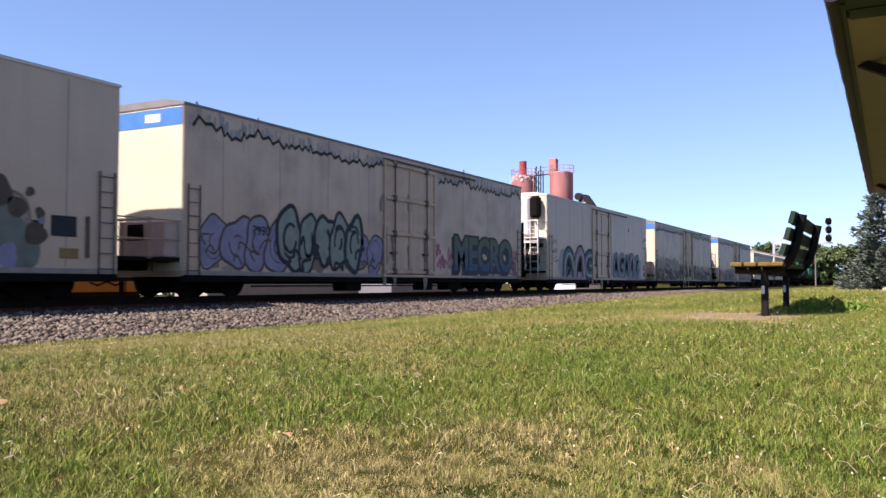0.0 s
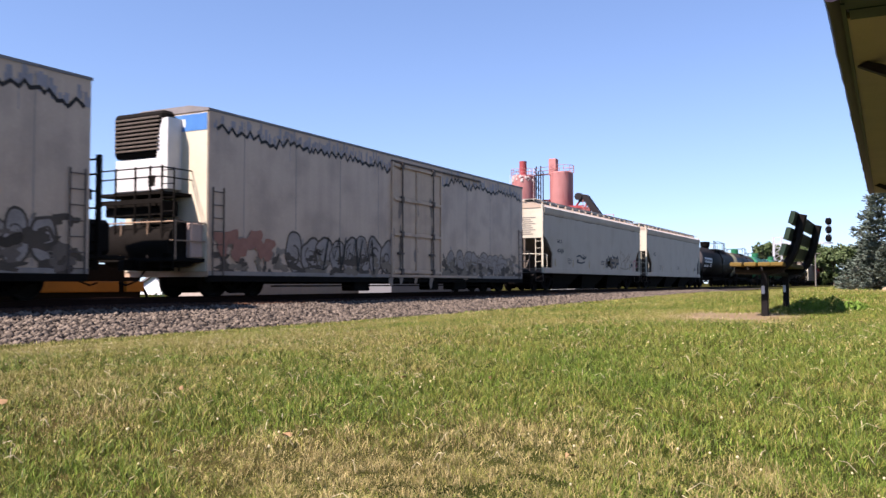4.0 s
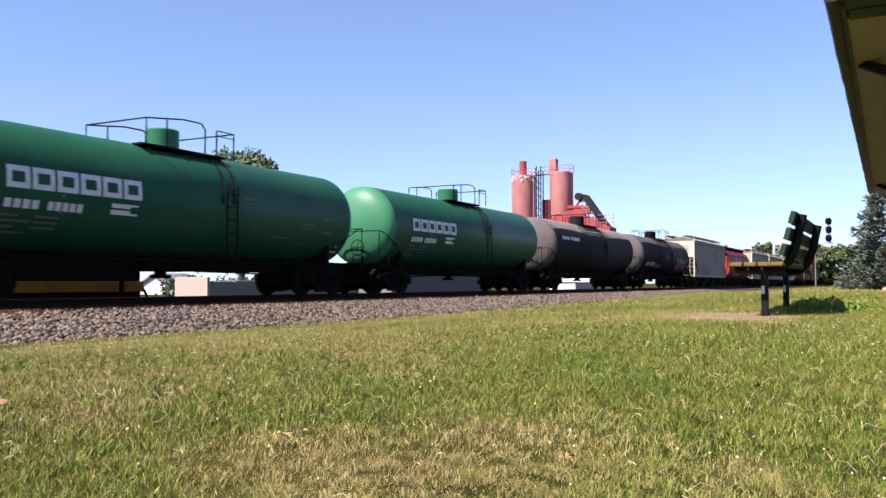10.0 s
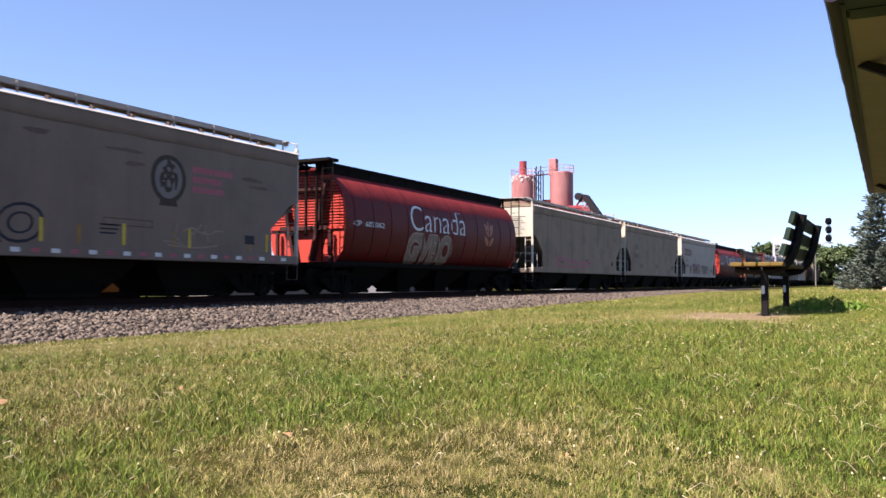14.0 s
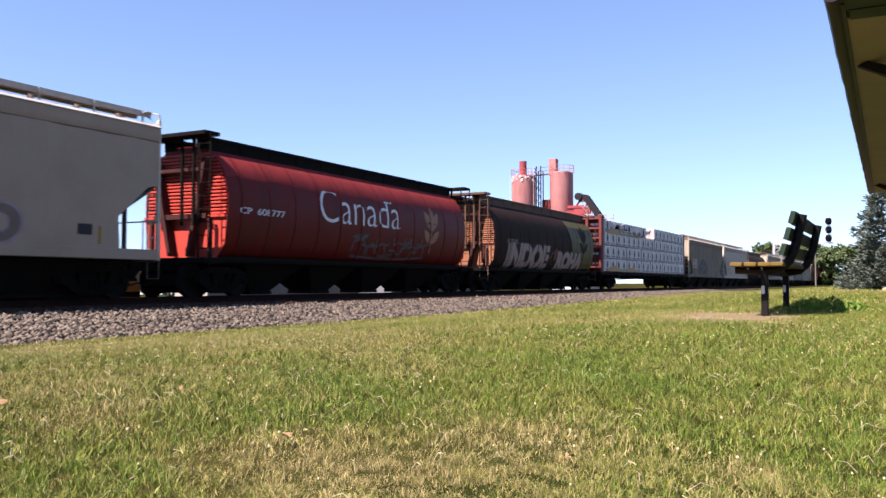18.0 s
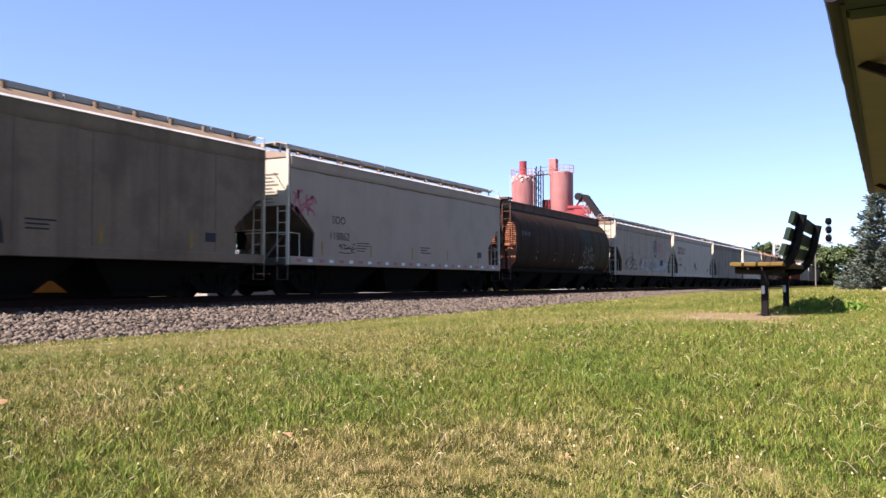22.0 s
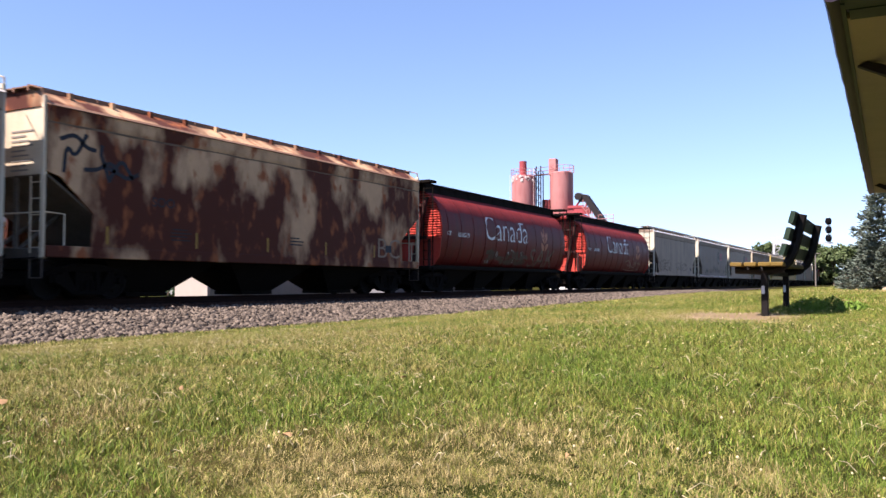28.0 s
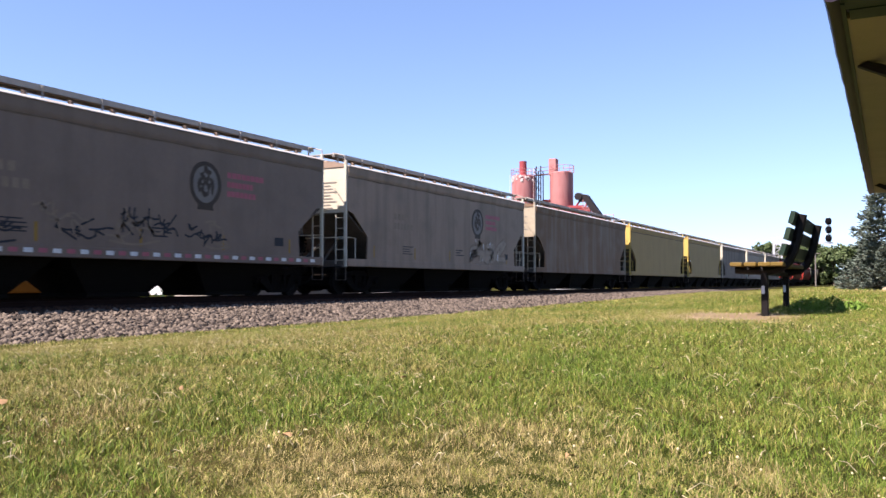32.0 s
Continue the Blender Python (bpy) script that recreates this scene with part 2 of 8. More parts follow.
def wheelset_geo():
    g = Geo().cyl((-0.95, 0, 0), (0.95, 0, 0), 0.08, seg=10)
    for s in (-1, 1):
        prof = [(s * 0.68, 0.1), (s * 0.68, 0.485), (s * 0.705, 0.482), (s * 0.72, 0.457), (s * 0.815, 0.452), (s * 0.815, 0.40), (s * 0.775, 0.38), (s * 0.765, 0.2), (s * 0.80, 0.14), (s * 0.80, 0.1)]
        g.lathe(prof, "x", seg=26)
        for k in range(5):
            a = 6.283 * k / 5
            g.cyl((s * 0.76, 0.29 * math.cos(a), 0.29 * math.sin(a)), (s * 0.79, 0.29 * math.cos(a), 0.29 * math.sin(a)), 0.03, seg=6)
    return g


def add_truck(car, y):
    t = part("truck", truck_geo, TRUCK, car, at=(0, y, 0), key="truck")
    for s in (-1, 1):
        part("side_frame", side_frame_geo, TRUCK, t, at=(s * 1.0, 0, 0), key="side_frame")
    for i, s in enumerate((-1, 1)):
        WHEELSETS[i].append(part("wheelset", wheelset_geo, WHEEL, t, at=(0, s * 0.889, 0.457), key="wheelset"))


def coupler_geo():
    g = Geo().box(-0.09, 0.09, -0.1, 0.75, 0.78, 0.96, c=0.02)
    g.prism([(-0.19, -0.32), (0.06, -0.36), (0.16, -0.2), (0.1, -0.05), (-0.14, -0.05)], "z", 0.72, 1.0)
    g.tube([(0.3, 0.2, 0.78), (0.28, -0.1, 0.45), (0.15, -0.35, 0.33), (0.05, -0.5, 0.4)], 0.025)
    g.tube([(-1.25, 0.32, 0.98), (-0.3, 0.1, 0.95), (0.3, 0.1, 0.9), (1.35, 0.3, 0.95), (1.36, 0.3, 0.7)], 0.018)
    return g


def add_running_gear(car, half, tc, over):
    """Trucks at +-tc from the middle, couplers that reach over the ends, centre sill, brake gear."""
    for s in (-1, 1):
        add_truck(car, s * tc)
        turn = Matrix.Rotation(0 if s < 0 else math.pi, 4, "Z")
        part("coupler", coupler_geo, BLACK, car, at=Matrix.Translation((0, s * (half + over - 0.38), 0)) @ turn, key="coupler")
    w = half + over - 0.5
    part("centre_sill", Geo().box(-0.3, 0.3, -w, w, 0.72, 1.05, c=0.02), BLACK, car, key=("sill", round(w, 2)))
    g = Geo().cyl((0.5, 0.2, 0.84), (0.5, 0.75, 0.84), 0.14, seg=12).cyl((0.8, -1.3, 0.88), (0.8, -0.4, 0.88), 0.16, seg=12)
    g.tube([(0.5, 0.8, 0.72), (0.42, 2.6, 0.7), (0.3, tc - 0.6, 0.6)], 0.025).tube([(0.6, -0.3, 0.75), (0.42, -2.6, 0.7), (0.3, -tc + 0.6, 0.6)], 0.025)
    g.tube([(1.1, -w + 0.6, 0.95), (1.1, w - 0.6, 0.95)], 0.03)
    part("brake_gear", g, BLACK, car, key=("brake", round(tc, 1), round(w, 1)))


def car_thing(name, a, b, label, category):
    """A car whose body runs from a to b metres along the train."""
    y0 = (a + b) / 2 - 8.79
    car = thing(name, (TRACK_X, y0, 0), label, category, "cars of the freight train")
    CARS.append((car, y0))
    return car, (b - a) / 2


def ladder_geo(z0, z1, w=0.42, step=0.36):
    g = Geo()
    for s in (-1, 1):
        g.box(s * w / 2 - 0.02, s * w / 2 + 0.02, -0.012, 0.012, z0, z1)
    z = z0 + 0.12
    while z < z1:
        g.cyl((-w / 2, 0, z), (w / 2, 0, z), 0.013, seg=6)
        z += step
    return g


def text_geo(txt, size, bold=0.0, squash=1.0):
    """Lettering in the built-in font, in the plane x = 0, running along +y, foot at z = 0."""
    cu = bpy.data.curves.new("lettering", "FONT")
    cu.body, cu.size, cu.offset, cu.resolution_u = txt, size, bold, 4
    ob = bpy.data.objects.new("lettering", cu)
    scene.collection.objects.link(ob)
    bpy.context.view_layer.update()
    me = bpy.data.meshes.new_from_object(ob.evaluated_get(bpy.context.evaluated_depsgraph_get()))
    g = Geo()
    g.add([(0.0, v.co.x * squash, v.co.y) for v in me.vertices], [tuple(p.vertices) for p in me.polygons])
    bpy.data.objects.remove(ob)
    bpy.data.meshes.remove(me)
    return g


def bars_geo(rows):
    """Writing too worn to read: bars (y, z, width, height) in the plane x = 0."""
    g = Geo()
    for y, z, w, h in rows:
        g.box(-0.001, 0.0015, y, y + w, z, z + h)
    return g


def blob(g, cy, cz, ry, rz, mi, rng, x=0.0, n=18, wob=0.22):
    ph = [rng.uniform(0, 6.28) for _ in range(3)]
    pts = []
    for k in range(n):
        a = 6.28318 * k / n
        r = 1 + wob * math.sin(2 * a + ph[0]) + wob * 0.6 * math.sin(3 * a + ph[1]) + wob * 0.4 * math.sin(5 * a + ph[2])
        pts.append((x, cy + ry * r * math.cos(a), cz + rz * r * math.sin(a)))
    g.add(pts, [tuple(range(n))], mi)
    return pts


def ribbon(g, pts, w, mi, x):
    """A painted line of width w through points (y, z)."""
    vs, fs = [], []
    for i, (y, z) in enumerate(pts):
        a, b = pts[max(0, i - 1)], pts[min(len(pts) - 1, i + 1)]
        dy, dz = b[0] - a[0], b[1] - a[1]
        ln = math.hypot(dy, dz) or 1
        ny, nz = -dz / ln * w / 2, dy / ln * w / 2
        vs += [(x, y + ny, z + nz), (x, y - ny, z - nz)]
        if i:
            fs.append((2 * i - 2, 2 * i - 1, 2 * i + 1, 2 * i))
    g.add(vs, fs, mi)


def letter_strokes(rng):
    """Wild interlocking strokes in a unit cell: bent bars, hooks and arrows that spell nothing."""
    j = lambda s=0.1: rng.uniform(-s, s)
    out = []
    for k in range(rng.randint(2, 3)):
        a = (rng.uniform(-0.1, 0.55), rng.choice((0.02, 0.98)) + j(0.04))
        b = (rng.uniform(0.45, 1.15), (0.98 if a[1] < 0.5 else 0.02) + j(0.04))
        mid = (rng.uniform(0.0, 1.0), 0.5 + j(0.25))
        if rng.random() < 0.45:
            out.append([a, mid, (b[0], a[1] * 0.75 + 0.12 + j())])
        else:
            out.append([a, (a[0] + j(0.2), 0.5 + j(0.2)), mid, b])
    t = rng.uniform(0.2, 0.8)
    out.append([(-0.15, t), (0.4, t + j(0.2)), (0.8, t + j(0.3)), (1.2, t + j(0.2))])
    return out


def graffiti(car, x, y0, y1, z0, z1, seed, fill, line, letters=4, cloud=None, surf=None, lw=0.07):
    """A sprayed piece: a cloud behind, fat bent interlocking letters with an outline, highlights and drips."""
    rng = random.Random(seed)
    g = Geo()
    w, h = (y1 - y0), (z1 - z0)
    cw = w / letters
    mats = [fill, line, cloud or fill, WHITE_INK]
    if cloud:
        for k in range(letters * 2 + 1):
            blob(g, y0 + w * (k + 0.3) / (letters * 2), z0 + h * rng.uniform(0.3, 0.6), cw * 0.5, h * rng.uniform(0.28, 0.46), 2, rng, 0.002, n=22, wob=0.2)
    for k in range(letters):
        cy, tilt, sc = y0 + cw * k - 0.08 * cw, rng.uniform(-0.12, 0.3), rng.uniform(0.92, 1.1)
        up = rng.uniform(-0.05, 0.05) * h
        body = min(cw, h) * rng.uniform(0.2, 0.3)
        paths = []
        for st in letter_strokes(rng):
            paths.append([(cy + cw * 1.12 * (p[0] + tilt * (p[1] - 0.5)), z0 + up + h * (0.06 + 0.88 * p[1]) * sc) for p in st])
        paths = [[(q[0], max(z0, min(z1 + 0.1, q[1]))) for q in pth] for pth in paths]
        d = 0.0006 * k
        for pth in paths:
            ribbon(g, soft(pth), body + 2 * lw, 1, 0.004 + d)
        for pth in paths:
            ribbon(g, soft(pth), body * rng.uniform(0.75, 1.0), 0, 0.0075 + d)
        for pth in paths[:2]:
            q = soft(pth)
            ribbon(g, [(p[0] - body * 0.2, p[1] + body * 0.15) for p in q[1:max(3, len(q) // 3)]], lw * 0.4, 3, 0.0095 + d)
        for i in range(rng.randint(0, 2)):
            yy = cy + cw * rng.uniform(0.1, 1.0)
            ribbon(g, [(yy, z0 + h * 0.12), (yy + 0.01, max(z0 - 0.1, z0 - h * rng.uniform(0.02, 0.1)))], lw * 0.45, 1, 0.004)
    return tagged(part("graffiti", wrap(g, x, surf), mats, car, "spray-painted graffiti piece", smooth=0), kind="stuff")


def soft(pts):
    """Round the corners of a stroke."""
    for _ in range(2):
        out = [pts[0]]
        for a, b in zip(pts, pts[1:]):
            out += [(a[0] * 0.75 + b[0] * 0.25, a[1] * 0.75 + b[1] * 0.25), (a[0] * 0.25 + b[0] * 0.75, a[1] * 0.25 + b[1] * 0.75)]
        pts = out + [pts[-1]]
    return pts


def scrawl(car, x, y0, y1, z0, z1, seed, line, n=5, lw=0.05, surf=None):
    """A quick tag: thin bent letters that run into one another."""
    rng = random.Random(seed)
    g = Geo()
    w, h = y1 - y0, z1 - z0
    cw = w / n
    for k in range(n):
        tilt, sc, up = rng.uniform(0.0, 0.35), rng.uniform(0.6, 1.0), rng.uniform(0, 0.25)
        for st in letter_strokes(rng)[1:]:
            pth = [(y0 + cw * (k + 1.1 * (p[0] + tilt * (p[1] - 0.5))), z0 + h * min(1.0, up + sc * p[1])) for p in st]
            ribbon(g, soft(pth), lw, 0, 0.004 + 0.0005 * k)
    if rng.random() < 0.6:
        ribbon(g, soft([(y0, z0 + h * 0.1), (y0 + w * 0.5, z0 - 0.0 * h), (y1, z0 + h * 0.16)]), lw, 0, 0.0035)
    return tagged(part("graffiti", wrap(g, x, surf), line, car, "scrawled spray-paint tag", smooth=0), kind="stuff")


def wrap(g, x, surf):
    """Lay a flat drawing on the side: flat at x, or on the curved shell surf(z) -> x."""
    g.v = [((surf(v[2]) if surf else x) + v[0] + 0.003, v[1], v[2]) for v in g.v]
    return g


def bars(car, rows, ink, x, name="stencil", surf=None, label=""):
    ob = part(name, wrap(bars_geo(rows), x, surf), ink, car, label, smooth=0)
    return tagged(ob, kind="stuff") if len(rows) > 1 else ob


def rows_of(surf):
    """Heights at which the faceted shell bends."""
    return [z for _, z in SHELL] if surf is not tank_x else ()


def place_text(g, y, z):
    g.v = [(v[0], v[1] + y, v[2] + z) for v in g.v]
    return g


def fit_text(txt, w, h, bold=0.01):
    """Lettering stretched to a width and a height."""
    g = text_geo(txt, 1.0, bold)
    ys, zs = [v[1] for v in g.v], [v[2] for v in g.v]
    ky, kz = w / (max(ys) - min(ys)), h / (max(zs) - min(zs))
    g.v = [(0.0, (v[1] - min(ys)) * ky, (v[2] - min(zs)) * kz) for v in g.v]
    return g


def sign(car, txt, y, z, w, h, ink, x=1.58, bold=0.01, surf=None, label="", name="lettering", lift=0.0):
    g = place_text(fit_text(txt, w, h, bold), y, z)
    if surf:
        cut_rows(g, levels=rows_of(surf))
    return part(name, wrap(g, x + lift, surf), ink, car, label, smooth=0)


def cut_rows(g, step=0.16, levels=()):
    """Cut a drawing along heights, so that it can follow a curved shell."""
    bm = bmesh.new()
    vs = [bm.verts.new(v) for v in g.v]
    for f in g.f:
        try:
            bm.faces.new([vs[i] for i in f])
        except ValueError:
            pass
    low_z, top = min(v[2] for v in g.v), max(v[2] for v in g.v)
    for z in levels or [low_z + step * (i + 1) for i in range(int((top - low_z) / step))]:
        bmesh.ops.bisect_plane(bm, geom=bm.verts[:] + bm.edges[:] + bm.faces[:], plane_co=(0, 0, z), plane_no=(0, 0, 1))
    bm.verts.index_update()
    g.v = [tuple(v.co) for v in bm.verts]
    g.f = [tuple(v.index for v in f.verts) for f in bm.faces]
    g.m = [0] * len(g.f)
    bm.free()


def graffiti_word(car, txt, y, z, w, h, fill, line, x=1.58, surf=None, slant=0.0, fat=0.03):
    """A sprayed word: fat outline behind, fill on top."""
    outline = place_text(fit_text(txt, w + 0.16, h + 0.14, 0.055 + fat), y - 0.08, z - 0.07)
    face = place_text(fit_text(txt, w, h, fat), y, z)
    for g in (outline, face):
        g.v = [(v[0], v[1] + slant * (v[2] - z), v[2]) for v in g.v]
    for g, ink, lift in ((outline, line, 0.0), (face, fill, 0.004)):
        if surf:
            cut_rows(g, levels=rows_of(surf))
        part("graffiti", wrap(g, x + lift, (lambda q: surf(q) + lift) if surf else None), ink, car, "spray-painted graffiti word", smooth=0)


def block_word(car, y, z, n, w, h, ink, x=1.58, surf=None, gap=0.14, name="letter_block", layout=None):
    """A trade name as plain open blocks of its colour and size."""
    cw = w / n
    t = min(h * 0.3, cw * (1 - gap) * 0.39)
    if h < 0.25:
        bars(car, [(y + k * cw, z, cw * (1 - gap), h) for k in range(n)], ink, x, "small_lettering", surf)
        return
    cells = layout or [(k / n, (k + 1 - gap) / n, 1.0) for k in range(n)]
    for u0, u1, tall in cells:
        a, b = y + u0 * w, y + u1 * w
        t = min(h * 0.25, (b - a) * 0.28)
        g = Geo()
        zs = [z, z + t, z + h * tall / 2, z + h * tall - t, z + h * tall]
        ys = [a, a + t, b - t, b]
        idx = {}
        for j, zz in enumerate(zs):
            for i, yy in enumerate(ys):
                idx[i, j] = len(g.v)
                g.v.append((0.002, yy, zz))
        for j in range(4):
            for i in range(3):
                if i == 1 and j in (1, 2):
                    continue
                g.f.append((idx[i, j], idx[i + 1, j], idx[i + 1, j + 1], idx[i, j + 1]))
        g.m = [0] * len(g.f)
        part(name, wrap(g, x, surf), ink, car, smooth=0)


# ---- train: covered hopper with plain sides ----
def seam_band(h, z, w, x):
    """A thin ragged brown line along a seam."""
    g = Geo()
    n = int(h * 5)
    up = [(-h + 2 * h * i / n, z + 0.012 * noise.noise((i * 0.4, h, 2))) for i in range(n + 1)]
    dn = [(y, q - w * (0.55 + 0.6 * noise.noise((y * 1.3, h, 5)))) for y, q in up]
    g.add([(x + 0.002, *p) for p in up] + [(x + 0.002, *p) for p in dn], [(i, i + 1, n + 2 + i, n + 1 + i) for i in range(n)])
    return g


def hopper(a, b, label, paint, end_paint=None, sill_paint=None, walk_paint=GALV, tall=0.0, bays=3, apex=0.36, dirty=False, rise=0.10, sill=0.96):
    car, h = car_thing("hopper_car", a, b, label, "hopper car")
    end_paint, sill_paint = end_paint or paint, sill_paint or paint
    ze, zw = 4.37 + tall, 4.27 + tall
    zr = ze + 0.07 + rise
    k = (round(h, 2), tall, rise, sill)
    side = [(-h, ze), (h, ze), (h, 2.85), (h - 0.35, 2.76), (h - 1.25, 1.98), (h - 1.2, 1.22), (-h + 1.2, 1.22), (-h + 1.25, 1.98), (-h + 0.35, 2.76), (-h, 2.85)]
    for s in (-1, 1):
        part("side_panel", lambda: Geo().prism(side, "x", s * 1.53, s * 1.58), paint, car, key=("hs", s, k))
        part("side_sill", lambda: Geo().box(s * 1.46, s * 1.6, -h, h, sill, 1.22, c=0.015), sill_paint, car, key=("hsill", s, k))
        # end_paint is lighter than paint, with the sunlit tone in it.
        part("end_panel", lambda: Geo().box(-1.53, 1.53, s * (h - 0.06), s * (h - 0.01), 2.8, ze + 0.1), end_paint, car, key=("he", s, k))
        part("slope_sheet", lambda: Geo().loft([[(x, s * (h - 0.05), 2.83), (x, s * (h - 0.05), 2.77), (x, s * (h - 2.7), 1.05), (x, s * (h - 2.7), 1.11)] for x in (-1.5, 1.5)]), SHADE_STEEL, car, key=("hsl", s, k))
        part("end_sill", lambda: Geo().box(-1.5, 1.5, s * (h - 0.12), s * (h + 0.05), 0.92, 1.17, c=0.02), SHADE_STEEL, car, key=("hes", s, k))

        if s < 0:
            def notices():
                g = Geo()
                for q in range(9):
                    g.box(0.35, 0.35 + (0.75, 0.5, 0.6)[q % 3], -h - 0.004, -h - 0.001, ze - 0.55 - q * 0.11, ze - 0.51 - q * 0.11)
                return g.box(-0.5, 0.1, -h - 0.004, -h - 0.001, ze - 0.55, ze - 0.25)
            tagged(part("stencil", notices, mat("grey_notice_lettering", (0.20, 0.18, 0.16), 0.7, 0, 0.2, 5), car, key=("hnote", k)), kind="stuff")
        for x in (-1.1, -0.45, 0.45):
            part("end_post", lambda: Geo().box(-0.05, 0.05, s * (h - 0.12), s * (h - 0.04), 1.1, 2.82), SHADE_STEEL, car, at=(x, 0, 0), key=("hep", s, k))
        for x in (-1, 1):
            part("brace", lambda: Geo().tube([(x * 0.45, s * (h - 0.1), 1.1), (x * 0.3, s * (h - 1.3), 2.0)], 0.05), SHADE_STEEL, car, key=("hbr", x, s, k))

        def rail():
            g = Geo()
            y = s * (h + 0.02)
            g.tube([(-1.5, y, 1.95), (1.54, y, 1.95), (1.56, y - s * 0.5, 1.93), (1.56, y - s * 0.5, 1.15)], 0.018)
            return g
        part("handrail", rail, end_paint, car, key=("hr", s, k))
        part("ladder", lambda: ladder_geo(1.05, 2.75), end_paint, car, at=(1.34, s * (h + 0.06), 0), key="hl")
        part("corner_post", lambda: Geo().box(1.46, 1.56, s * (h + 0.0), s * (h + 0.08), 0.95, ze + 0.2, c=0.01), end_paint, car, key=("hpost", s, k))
        part("stirrup", lambda: Geo().tube([(-0.2, 0, 1.0), (-0.2, 0, 0.5), (0.2, 0, 0.5), (0.2, 0, 1.0)], 0.018), SHADE_STEEL, car, at=(1.34, s * (h + 0.06), 0), key="hstirrup")
        if s > 0:
            continue

        def brake_wheel():
            g = Geo()
            ring = [(0.28 * math.cos(6.283 * i / 14), 0, 0.28 * math.sin(6.283 * i / 14)) for i in range(15)]
            g.tube(ring, 0.018)
            for i in range(4):
                g.tube([(0, 0, 0), ring[i * 14 // 4]], 0.014)
            return g.box(-0.12, 0.12, 0.02, 0.14, -0.3, 0.3)
        part("brake_wheel", brake_wheel, BLACK, car, at=(-0.3, -h - 0.16, 1.75), key="brake_wheel")

        def crossover():
            g = Geo()
            for i in range(5):
                g.box(-0.5, 0.5, -0.35 + i * 0.07, -0.31 + i * 0.07, 0, 0.03)
            return g
        part("crossover_step", crossover, walk_paint, car, at=(0, -h, 1.17), key="crossover")
    seam = mat("dark_weld_seam", (0.06, 0.05, 0.045), 0.8, 0, 0.3, 3)
    for i in range(7 if dirty else 0):
        y = -h + (i + 1) * 2 * h / 8
        part("panel_seam", lambda: Geo().box(1.579, 1.582, -0.009, 0.009, 1.24, ze - 0.15), seam, car, at=(0, y, 0), key=("hseam", k))
    for s in (-1, 1):
        chord = [(s * 1.581, ze - 0.34), (s * 1.595, ze - 0.31), (s * 1.612, ze - 0.2), (s * 1.612, ze - 0.02), (s * 1.581, ze - 0.02)]
        part("top_chord", lambda: Geo().prism(chord, "y", -h, h), paint, car, key=("hchord", s, k))
        # The eave's sunlit line is put into the rail's white colour.
        part("eave_rail", lambda: Geo().prism([(s * 1.585, ze - 0.018), (s * 1.645, ze - 0.018), (s * 1.645, ze - 0.002), (s * 1.55, ze + 0.066), (s * 1.53, ze + 0.066)], "y", -h - 0.02, h + 0.02), walk_paint if paint is RUST else EAVE, car, key=("heave", s, k))
    part("chord_stain", lambda: seam_band(h, ze - 0.35, 0.075, 1.582), mat("brown_seam_line", (0.132, 0.09, 0.0585), 0.9, 0, 0.3, 3), car, key=("hchordline", k))
    sec = [(1.53, ze - 0.02), (1.53, ze + 0.07), (0.99, ze + 0.07 + rise), (0.5, ze + 0.09 + rise)]
    sec += [(-x, z) for x, z in reversed(sec)]
    part("roof", lambda: Geo().prism(sec, "y", -h - 0.02, h + 0.02), paint, car, key=("hroof", k))

    def walkway():
        g = Geo()
        for s in (-1, 1):
            g.box(s * 0.5, s * 0.56, -h - 0.12, h + 0.2, zw + 0.46, zw + 0.56).box(s * 1.02, s * 1.06, -h - 0.12, h + 0.2, zw + 0.44, zw + 0.58)
            g.box(s * 0.56, s * 1.02, -h - 0.12, h + 0.2, zw + 0.53, zw + 0.545)
            n = int(h * 2 / 1.5)
            for i in range(n + 1):
                y = -h + 0.1 + i * (2 * h - 0.2) / n
                g.box(s * 1.06, s * 1.1, y - 0.018, y + 0.018, ze + 0.05, zw + 0.56)
                g.tube([(s * 1.06, y, zw + 0.5), (s * 0.6, y + 0.75, zw + 0.5)], 0.012, 4)
        for s in (-1, 1):
            g.box(-1.2, 1.2, s * (h - 0.1), s * (h + 0.12), zw + 0.52, zw + 0.55)
            g.tube([(1.1, s * (h + 0.1), zw + 0.55), (1.48, s * (h + 0.08), zw + 0.45), (1.53, s * (h + 0.06), zw + 0.1), (1.54, s * (h + 0.06), zw - 0.3)], 0.022)
        return g
    part("roof_walkway", walkway, walk_paint, car, key=("hwalk", k))

    def hatch():
        g = Geo().box(-0.36, 0.36, -h + 0.5, h - 0.5, zr, zr + 0.17, c=0.05)
        for i in range(int(h * 2 / 1.2)):
            y = -h + 0.9 + i * 1.2
            g.box(-0.42, 0.42, y - 0.04, y + 0.04, zr + 0.08, zr + 0.18)
            for s in (-1, 1):
                g.box(s * 1.1, s * 1.2, y - 0.05, y + 0.05, ze + 0.05, ze + 0.17 + rise * 0.8)
        return g
    part("trough_hatch", hatch, paint, car, key=("hhatch", k))
    span = 0.535 * h
    for i in range(bays):
        def gate():
            w = span / 2
            e, wx = (w * 0.3, 0.52) if apex > 0.5 else (w * 0.48, 0.8)
            rings = [[(-x, -q, z), (x, -q, z), (x, q, z), (-x, q, z)] for x, q, z in ((1.35, w, 1.12), (wx, e, 0.14))]
            g = Geo().loft(rings)
            return g.box(-wx - 0.05, wx + 0.05, -e - 0.04, e + 0.04, 0.04, 0.15, c=0.02).cyl((-wx - 0.2, e, 0.3), (wx + 0.2, e, 0.3), 0.035, seg=8)
